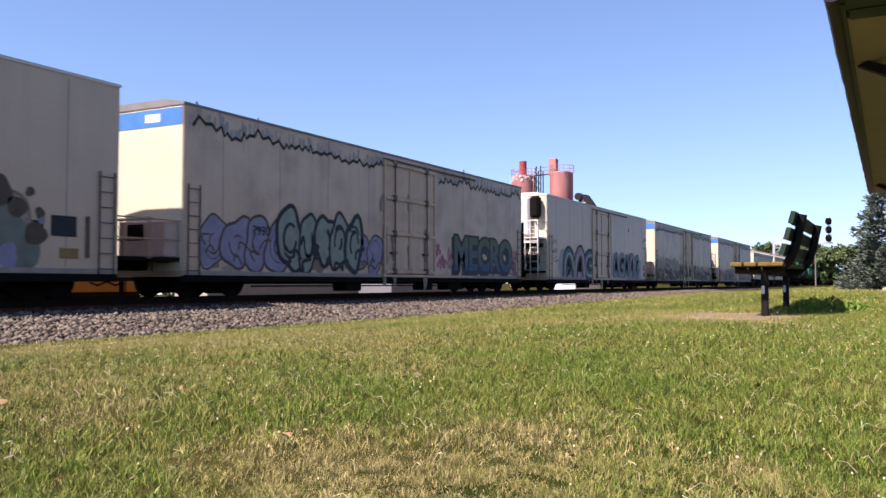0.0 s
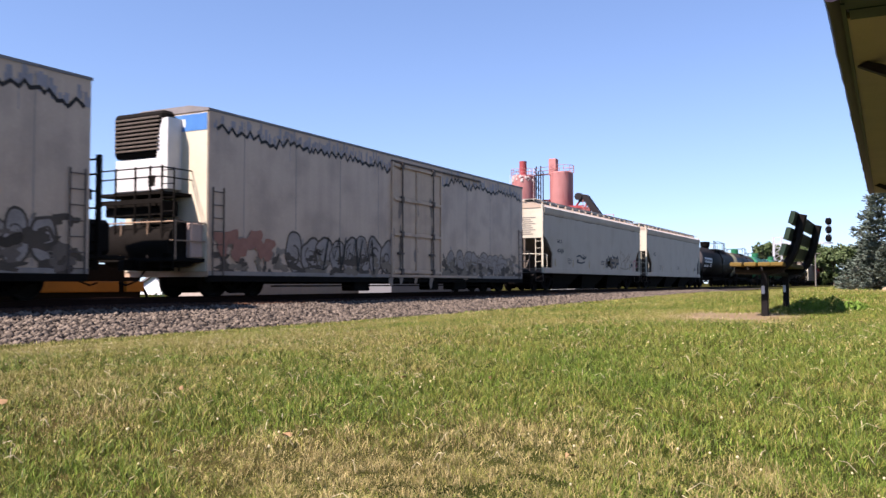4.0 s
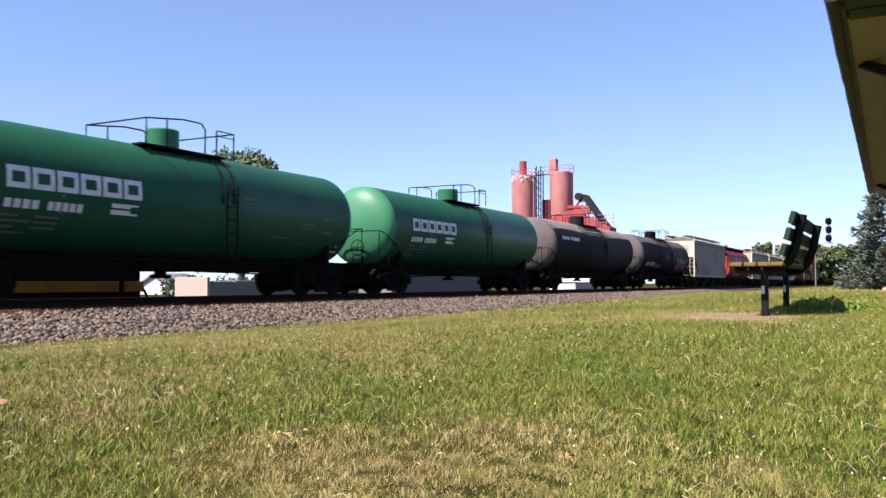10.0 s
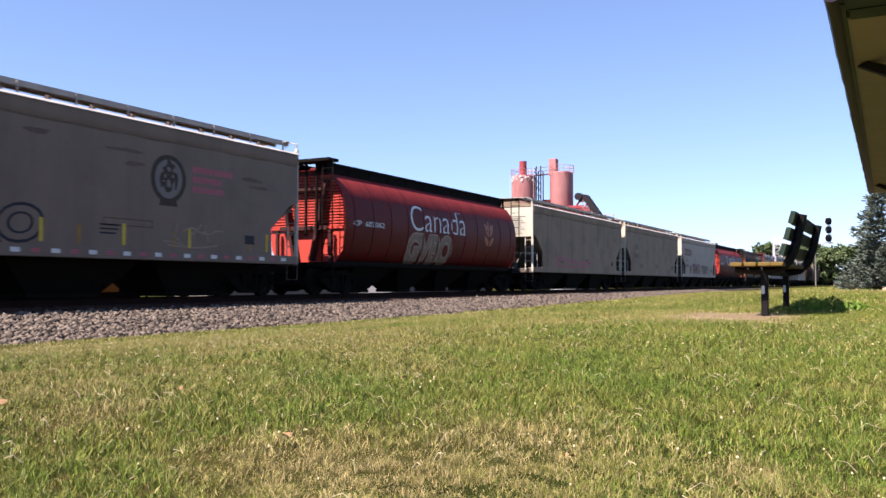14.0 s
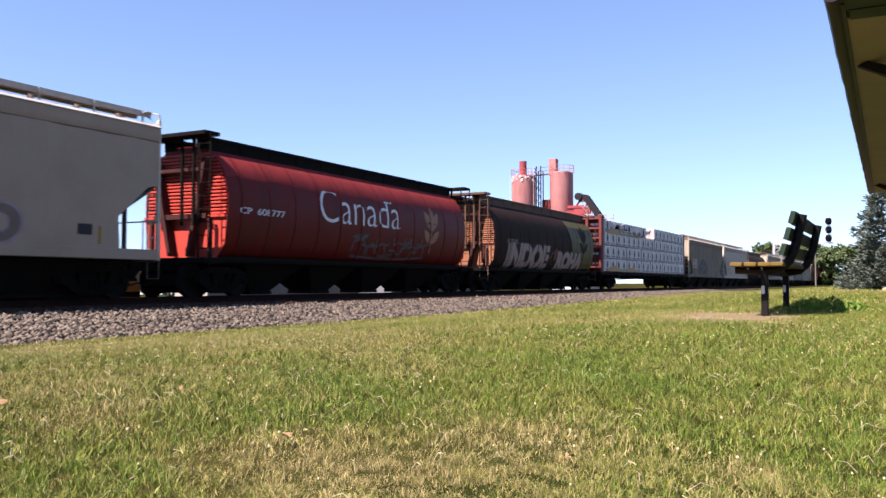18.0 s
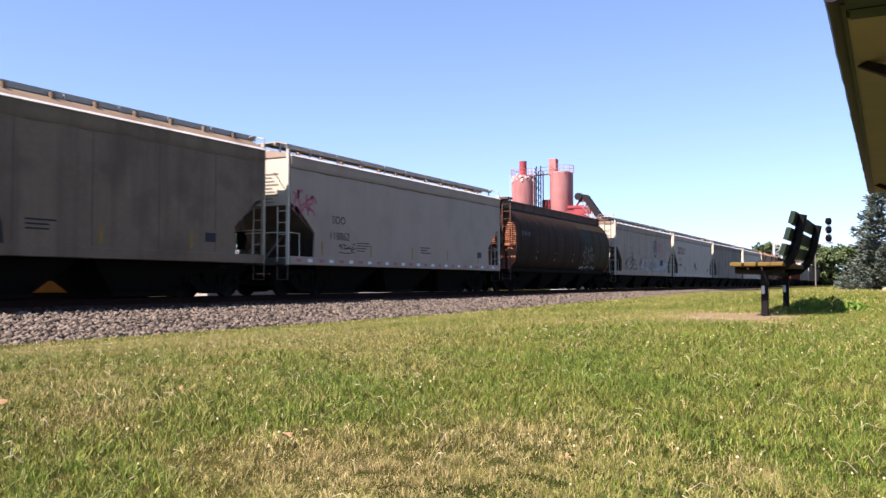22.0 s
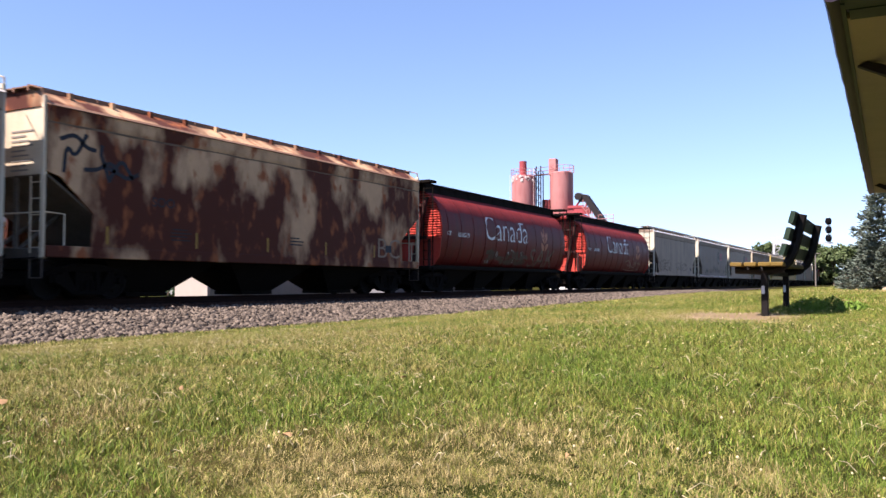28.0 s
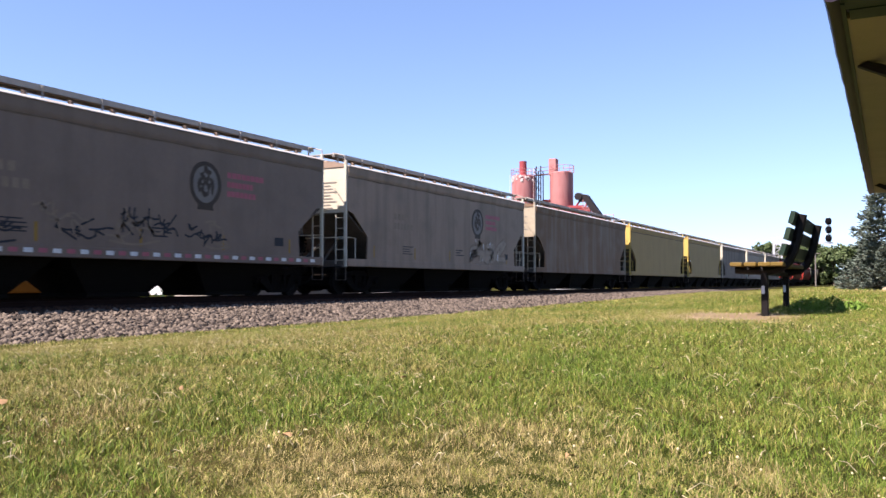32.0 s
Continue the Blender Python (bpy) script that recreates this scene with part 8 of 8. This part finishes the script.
    lt = mat("pale_trailer_panel", (0.17, 0.167, 0.17), 0.6, 0.0, 0.1, 1)
    tr = thing("box_trailer", (-27.0, 44.0, -0.6), "parked pale grey box trailer", "trailer")
    part("box", Geo().box(-2.4, 0, 0, 14.3, 0.15, 1.9, c=0.03), lt, tr)
    part("side_rail", Geo().box(-0.02, 0.03, 0.05, 14.25, 0.1, 0.24), BRIGHT, tr)
    for y in (1.6, 2.8, 10.2, 11.4):
        part("wheel", Geo().cyl((-0.4, y, 0.2), (-0.05, y, 0.2), 0.3, seg=18), BLACK, tr)
    for k, (y, w, hh) in enumerate(((71.5, 2.4, 0.9), (76.5, 3.0, 0.75))):
        g = Geo().box(-w / 2, w / 2, 0, 4.2, 0, hh, c=0.02)
        solid("white_shed", g.prism([(-w / 2 - 0.1, hh), (0, hh + 0.5), (w / 2 + 0.1, hh)], "y", -0.1, 4.3), white, (-26.2 - k, y, -0.4), "low white shed beyond the rails", "shed")
    mach = thing("track_machine", (-25.2, 0, -0.45), "parked yellow and black rail maintenance machine", "machine")
    yel = mat("machine_yellow_paint", (0.26, 0.105, 0.010), 0.55, 0, 0.15, 2, dirt=0.3)
    part("frame_beam", Geo().box(1.0, 1.18, -4, 20.99, 0.53, 0.9, c=0.02), yel, mach)
    part("frame_beam", Geo().box(1.0, 1.18, 21.31, 22.1, 0.53, 0.9, c=0.02), yel, mach)
    part("chassis", Geo().box(-1.2, 0.99, -4, 22.1, 0.12, 1.5, c=0.03), BLACK, mach)
    part("skirt", Geo().box(1.0, 1.1, -4, 22.0, 0.0, 0.52), BLACK, mach)
    part("air_hose", Geo().tube([(0.6, 22.1, 0.9), (0.6, 22.5, 0.75), (0.6, 22.75, 0.4), (0.6, 22.8, 0.1)], 0.05), BLACK, mach)
    part("cab", Geo().box(-1.1, 0.9, 16.4, 20.4, 1.5, 2.6, c=0.06), yel, mach)
    part("canopy", Geo().box(-1.2, 1.0, 16.2, 20.6, 2.64, 2.95, c=0.08), UNIT, mach)
    part("windscreen", Geo().box(0.9, 0.92, 16.8, 18.4, 2.0, 2.5), pane, mach)


def build_still():
    build_bench((-1.03, 7.76, 0.12))
    build_depot()
    build_spruce((-0.25, 35.6, 0.1), 4.9, 1.78, 4)
    leaf = mat("summer_leaves", (0.0874, 0.1178, 0.038), 0.6, 0, 0.3, 2, dark=(0.0266, 0.0456, 0.0152), island=0.7)
    build_tree((-41.9, 47.5, -0.6), 10.8, 2.3, 3, "tall green tree behind the houses", leaf, 9000, 0.17)
    rng = random.Random(5)
    for i in range(13):
        x = -29.5 + i * 2.1
        build_tree((x + rng.uniform(-1, 1), 215 + rng.uniform(-8, 14) - i * 0.4, -0.4), rng.uniform(9.0, 11.2), 3.4, 20 + i, "leafy green tree in a distant row", leaf, 3200, 0.36, True)
    build_plant()
    build_signals()
    build_backyard()
    rock = mat("tan_boulder_stone", (0.3192, 0.228, 0.152), 0.9, 0, 0.2, 4, bump=0.5, bump_scale=12)
    g = Geo().lathe([(-0.1, 0.26), (0.06, 0.28), (0.14, 0.22), (0.18, 0.1), (0.185, 0.01)], "z", (0, 0, 0), 12)
    g.v = [(v[0] * (1 + 0.2 * noise.noise((v[0] * 2, v[1] * 2, v[2]))), v[1], v[2]) for v in g.v]
    solid("boulder", g, rock, (-0.22, 29.5, 0.1), "tan boulder below the spruce", "rock")


build_still()


# ---- grass, stones and litter ----
def bare(x, y):
    """How bare the soil is: worn earth round the bench, mulch under the spruce."""
    a = 0.75 - math.hypot((x + 1.25) / 0.75, (y - 7.75) / 0.95)
    b = 1.0 - math.hypot((x + 0.4) / 2.2, (y - 33.0) / 4.5)
    return max(a, b) + 0.35 * noise.noise((x * 2.2, y * 2.2, 3))


# spots of turf: x, y, radius, how much drier (+) or greener (-)
DRY_SPOTS = ((-1.55, 1.98, 0.30, 0.75), (-1.25, 1.83, 0.35, 0.45), (-1.03, 2.6, 0.24, 0.6), (-1.25, 2.25, 0.3, 0.4), (-0.95, 2.0, 0.35, 0.4), (-0.38, 2.5, 0.12, 0.6), (-0.3, 2.2, 0.2, 0.3), (-3.4, 2.5, 0.6, 0.25),
             (-2.6, 2.2, 0.3, 0.25), (-2.2, 2.3, 0.25, -0.5), (-1.66, 3.35, 0.35, -0.4), (-1.4, 5.2, 0.8, -0.3), (-0.45, 3.05, 0.45, -0.5), (-0.2, 2.85, 0.3, -0.5), (-1.95, 1.4, 0.25, -0.9), (-0.2, 4.2, 0.7, -0.4),
             (-2.7, 3.5, 0.5, -0.25), (-2.15, 3.0, 0.35, 0.2), (-9.0, 8.5, 3.5, 0.4), (-2.0, 7.6, 0.8, 0.25), (-1.5, 26.0, 3.0, 0.5), (-0.3, 9.3, 0.6, -0.6), (-0.7, 3.6, 1.2, -0.16), (0.0, 6.0, 2.0, -0.22), (-5.0, 4.2, 2.2, 0.2), (-2.6, 2.0, 0.5, 0.15))


def dry(x, y):
    """How dry the turf is: 0 green to 1 straw, in patches of a metre or two."""
    n = noise.noise((x * 0.9, y * 0.9, 21)) * 0.35 + noise.noise((x * 2.6, y * 2.6, 4)) * 0.25 + noise.noise((x * 0.25, y * 0.25, 8)) * 0.25
    for cx, cy, r, k in DRY_SPOTS:
        n += k * math.exp(-((x - cx) ** 2 + (y - cy) ** 2) / (r * r))
    return max(0.0, min(1.0, 0.13 + n))


def field(fn, x, y, step):
    """fn(x, y) read off a grid of the given step at many places."""
    x0, y0 = x.min() - step, y.min() - step
    nx, ny = int((x.max() - x0) / step) + 3, int((y.max() - y0) / step) + 3
    grid = np.array([[fn(x0 + i * step, y0 + j * step) for i in range(nx)] for j in range(ny)])
    u, v = (x - x0) / step, (y - y0) / step
    i, j = u.astype(int), v.astype(int)
    u, v = u - i, v - j
    return (grid[j, i] * (1 - u) + grid[j, i + 1] * u) * (1 - v) + (grid[j + 1, i] * (1 - u) + grid[j + 1, i + 1] * u) * v


def raw_mesh(name, verts, loops, per, material):
    me = bpy.data.meshes.new(name)
    k = len(loops) // per
    me.vertices.add(len(verts))
    me.vertices.foreach_set("co", np.asarray(verts, np.float32).ravel())
    me.loops.add(len(loops))
    me.loops.foreach_set("vertex_index", np.asarray(loops, np.int32))
    me.polygons.add(k)
    me.polygons.foreach_set("loop_start", np.arange(k, dtype=np.int32) * per)
    me.materials.append(material)
    me.update(calc_edges=True)
    return me


def build_grass():
    rng = np.random.default_rng(11)
    fresh = mat("fresh_green_grass_blades", (0.1797, 0.2618, 0.0342), 0.45, 0, 0.0, dark=(0.02006, 0.03545, 0.00456), island=1.0, spec=0.14)
    olive = mat("olive_green_grass_blades", (0.3042, 0.2968, 0.0646), 0.45, 0, 0.0, dark=(0.0529, 0.05518, 0.00912), island=1.0, spec=0.14)
    straw = mat("straw_grass_blades", (0.5448, 0.4332, 0.197), 0.6, 0, 0.0, dark=(0.1654, 0.1231, 0.04104), island=1.0, spec=0.15)
    for near, far, per_m2, hgt, wid, step, turn in ((0.25, 9.0, 1500, 0.034, 0.013, 0.4, (58, 357)), (0.25, 1.2, 6000, 0.028, 0.006, 0.1, (-3, 58)), (1.2, 2.6, 60000, 0.021, 0.0018, 0.03, (-3, 58)), (2.6, 5.0, 26000, 0.025, 0.0023, 0.04, (-3, 58)), (5.0, 11.0, 9000, 0.028, 0.0042, 0.07, (-3, 58)), (11.0, 26.0, 1500, 0.042, 0.013, 0.25, (-3, 58)), (26.0, 70.0, 110, 0.07, 0.045, 1.0, (-3, 58))):
        n = int(per_m2 * 0.5 * (far * far - near * near) * math.radians(turn[1] - turn[0]))
        d = np.sqrt(rng.uniform(near * near, far * far, n))
        a = rng.uniform(math.radians(turn[0]), math.radians(turn[1]), n)
        x, y = -d * np.sin(a), d * np.cos(a)
        ok = x > field(lambda p, q: toe(q), np.zeros(n), y, 2.0) + rng.normal(0.12, 0.2, n)
        x, y = x[ok], y[ok]
        worn = field(bare, x, y, max(step, 0.07))
        keep = rng.uniform(0, 1, len(x)) > np.clip(worn * 3.0, 0, 0.93)
        x, y = x[keep], y[keep]
        close = 1.0 < near < 5.0
        if close:
            gap = field(lambda p, q: noise.noise((p * 11, q * 11, 40)) + 0.6 * noise.noise((p * 26, q * 26, 41)), x, y, 0.012)
            keep = rng.uniform(0, 1, len(x)) < np.clip(0.72 + 1.1 * gap, 0.34, 1.0)
            x, y, gap = x[keep], y[keep], gap[keep]
        n = len(x)
        z = field(lawn, x, y, step)
        clump = field(lambda p, q: noise.noise((p * 5, q * 5, 9)), x, y, step) if near < 10 else np.zeros(n)
        parch = field(dry, x, y, step)
        hue = field(lambda p, q: noise.noise((p * 1.7, q * 1.7, 60)) + 0.5 * noise.noise((p * 6, q * 6, 61)), x, y, step)
        h = hgt * rng.uniform(0.4, 1.3, n) * (1 + 0.55 * clump) * (1.12 - 0.3 * parch)
        if close:
            h *= 1 + 0.7 * np.clip(gap, -0.5, 0.7)
        w = wid * rng.uniform(0.5, 1.35, n) * (1.0 - 0.3 * parch)
        q = rng.uniform(0, 6.2832, n)
        lean = h * np.abs(rng.normal(0.7, 0.6, n))
        la = rng.uniform(0, 6.2832, n)
        p0 = np.stack([x, y, z - 0.004], 1)
        side = np.stack([np.cos(q), np.sin(q), np.zeros(n)], 1) * w[:, None] * 0.5
        out = np.stack([np.cos(la), np.sin(la), np.zeros(n)], 1)
        mid = p0 + out * (lean * 0.35)[:, None] + np.array([0, 0, 1.0]) * (h * 0.6)[:, None]
        tip = p0 + out * lean[:, None] + np.array([0, 0, 1.0]) * h[:, None]
        k = 5 if close else 3
        v = np.stack([p0 - side, p0 + side, mid - side * 0.8, mid + side * 0.8, tip] if close else [p0 - side, p0 + side, tip], 1)
        brown = parch * 0.72 + 0.06 > rng.uniform(0, 1, n)
        pale = 0.38 + 0.55 * hue + 0.6 * parch + np.clip(-0.05 * x - 0.08, -0.1, 0.25) > rng.uniform(0, 1, n)
        for pick, mt, label in ((~brown & ~pale, fresh, "short mown fresh green grass"), (~brown & pale, olive, "short mown olive green grass"), (brown, straw, "dry straw-coloured grass blades")):
            vv = v[pick].reshape(-1, 3)
            nn = len(vv) // k
            tri = np.array([[0, 1, 3, 0, 3, 2, 2, 3, 4]]) if close else np.array([[0, 1, 2]])
            ob = new("grass", raw_mesh("grass", vv, (np.arange(nn)[:, None] * k + tri).ravel(), 3, mt))
            tagged(ob, label, "grass", kind="stuff")


def build_litter():
    """White clover heads, dry stalks and fallen leaves in the lawn."""
    rng = random.Random(6)
    white = mat("clover_flower", (0.62, 0.52, 0.30), 0.8, 0, 0.15, 20)
    brown = mat("fallen_leaf", (0.30, 0.18, 0.085), 0.8, 0, 0.3, 20, island=0.5)
    straw = mat("dry_stalk", (0.4712, 0.3952, 0.2508), 0.7, 0, 0.2, 20)
    g, lf, st = Geo(), Geo(), Geo()
    for i in range(850):
        d = math.sqrt(rng.uniform(2.2, 170))
        a = math.radians(rng.uniform(-2, 57))
        x, y = -d * math.sin(a), d * math.cos(a)
        if x < toe(y) + 0.4 or noise.noise((x * 0.6, y * 0.6, 2)) < -0.12:
            continue
        z, r = lawn(x, y) + rng.uniform(0.03, 0.055), rng.uniform(0.0028, 0.0055)
        g.lathe([(z - r * 0.8, r * 0.5), (z, r), (z + r * 0.8, r * 0.55)], "z", (x, y, 0), 6)
    for i in range(14):
        d = math.sqrt(rng.uniform(2.0, 60))
        a = math.radians(rng.uniform(0, 56))
        x, y = -d * math.sin(a), d * math.cos(a)
        z, s, q = lawn(x, y) + 0.035, rng.uniform(0.008, 0.02), rng.uniform(0, 6.28)
        lf.add([(x + s * math.cos(q + k) * (1.4 if k % 3.14 < 0.1 else 0.8), y + s * math.sin(q + k), z + rng.uniform(-0.008, 0.012)) for k in (0, 1.3, 2.4, 3.3, 4.4, 5.3)], [(0, 1, 2, 3, 4, 5)])
    for i in range(420):
        d = math.sqrt(rng.uniform(2.0, 50))
        a = math.radians(rng.uniform(0, 56))
        x, y = -d * math.sin(a), d * math.cos(a)
        z, q, ln = lawn(x, y), rng.uniform(0, 6.28), rng.uniform(0.025, 0.075)
        c, s = math.cos(q), math.sin(q)
        st.tube([(x, y, z + 0.01), (x + c * ln * 0.5, y + s * ln * 0.5, z + 0.034), (x + c * ln, y + s * ln, z + rng.uniform(0.02, 0.045))], 0.0011, 3)
    solid("clover_flowers", g, white, (0, 0, 0), "small white clover flower heads in the lawn", "flowers", kind="stuff", smooth=60)
    solid("fallen_leaves", lf, brown, (0, 0, 0), "dry brown leaves lying in the grass", "leaves", kind="stuff", smooth=0)
    solid("dry_stalks", st, straw, (0, 0, 0), "bent pale dry grass stalks", "grass", kind="stuff", smooth=0)
    soil = patch_mat("worn_brown_earth", (0.17, 0.115, 0.062), (0.23, 0.165, 0.095), 3.0, 0.4, 0.62, (0.10, 0.09, 0.035), rough=0.95)
    for cx, cy, rx, ry in ((-1.25, 7.75, 0.55, 0.8), (-0.4, 33.0, 2.2, 4.6)):
        s = Geo()
        rings, n = [], 40
        for k in range(8):
            f = 1.0 - k / 8
            ring = []
            for i in range(n):
                t = 6.28318 * i / n
                r = f * (1 + 0.22 * noise.noise((math.cos(t) * 1.5 + cx, math.sin(t) * 1.5 + cy, 1)))
                x, y = cx + rx * r * math.cos(t), cy + ry * r * math.sin(t)
                ring.append((x, y, lawn(x, y) + 0.006))
            rings.append(ring)
        s.loft(rings, caps=False)
        s.f.append(tuple(range(len(s.v) - n, len(s.v))))
        s.m.append(0)
        solid("bare_earth", s, soil, (0, 0, 0), "worn brown earth with wood chips", "soil", kind="structure", smooth=60)
    # weeds by the bench posts
    weed = mat("bright_weed_leaves", (0.1672, 0.2736, 0.038), 0.6, 0, 0.2, 8, dark=(0.0684, 0.1292, 0.0152), island=0.6)
    for x, y, r in ((-0.85, 9.2, 0.12), (-0.72, 8.9, 0.13), (-0.78, 9.6, 0.12), (-0.42, 9.0, 0.12), (-0.36, 9.25, 0.1), (-0.62, 9.9, 0.12)):
        w = thing("weed", (x, y, lawn(x, y)), "bright green weed clump in the grass", "weed", "weeds")
        leaf_cloud("leaves", [(0, 0, r * 0.35, r * 0.6), (r * 0.5, 0.1 * r, r * 0.3, r * 0.5), (-r * 0.5, 0, r * 0.25, r * 0.5)], 700, 0.012, weed, w, int(100 * r))


def build_stones():
    rng = np.random.default_rng(5)
    m = mat("ballast_stones", (0.19, 0.1505, 0.114), 0.9, 0, 0.3, 20, dark=(0.0152, 0.0114, 0.00912), island=1.0, spec=0.2)
    rust = mat("rust_stained_stones", (0.076, 0.03648, 0.01976), 0.9, 0, 0.3, 20, dark=(0.019, 0.01368, 0.0114), island=1.0, spec=0.1)
    for y0, y1, dens, size, x0, x1, mt, label in ((6.5, 30.0, 300, 0.052, -15.0, -12.0, m, "loose grey crushed stones on the shoulder"), (30.0, 75.0, 130, 0.062, -15.0, -12.2, m, "loose grey crushed stones further along"), (6.5, 70.0, 200, 0.036, -17.1, -14.75, rust, "rust-stained stones beside the rail")):
        n = int(dens * (y1 - y0) * (x1 - x0))
        x, y = rng.uniform(x0, x1, n), rng.uniform(y0, y1, n)
        lo = np.array([low(float(q)) for q in y])
        tx = np.array([toe(float(q)) for q in y])
        ok = x < tx + rng.normal(0.0, 0.14, n)
        x, y, lo, tx = x[ok], y[ok], lo[ok], tx[ok]
        n = len(x)
        mid = lo + (-0.19 - lo) * 0.42
        z = np.where(x > -13.6, lo - 0.03 + (mid - lo + 0.03) * (tx - x) / (tx + 13.6), np.where(x > -15.2, mid + (-0.19 - mid) * (-13.6 - x) / 1.6, -0.19))
        c = np.stack([x, y, z], 1)
        base = np.array([[1, 0, 0], [-1, 0, 0], [0, 1, 0], [0, -1, 0], [0, 0, 1], [0, 0, -1]], float)
        s = size * rng.uniform(0.6, 1.5, n)
        v = base[None] * s[:, None, None] * rng.uniform(0.6, 1.25, (n, 6, 3)) + rng.normal(0, 0.22, (n, 6, 3)) * s[:, None, None]
        q = rng.uniform(0, 6.28, n)
        cq, sq = np.cos(q), np.sin(q)
        vx = v[:, :, 0] * cq[:, None] - v[:, :, 1] * sq[:, None]
        vy = v[:, :, 0] * sq[:, None] + v[:, :, 1] * cq[:, None]
        v = np.stack([vx, vy * 1.25, v[:, :, 2] * 0.68], 2) + c[:, None, :] + np.array([0, 0, 1.0]) * (s * 0.35)[:, None, None]
        tri = np.array([0, 2, 4, 2, 1, 4, 1, 3, 4, 3, 0, 4, 2, 0, 5, 1, 2, 5, 3, 1, 5, 0, 3, 5])
        loops = (np.arange(n)[:, None] * 6 + tri[None]).ravel()
        tagged(new("ballast_stones", raw_mesh("ballast_stones", v.reshape(-1, 3), loops, 3, mt)), label, "gravel", kind="stuff")


build_litter()
build_stones()
build_grass()


# ---- what moves ----
def motions():
    for car, y0 in CARS:
        walk(car, [(t, pose(TRACK_X, y0 - SPEED * t, 0)) for t in (0.0, 8.0, 16.0, 24.0, 32.0)])
    step = math.degrees(SPEED / 0.457) / FPS
    for group, y in zip(WHEELSETS, (-0.889, 0.889)):
        first = group[0]
        walk(first, [(i / FPS, pose(0, y, 0.457, step * i % 360, 0, 0)) for i in range(32 * FPS + 1)])
        for other in group[1:]:
            other.rotation_mode = "QUATERNION"
            keys = other.animation_data_create()
            keys.action = first.animation_data.action
            keys.action_slot = first.animation_data.action_slot


motions()
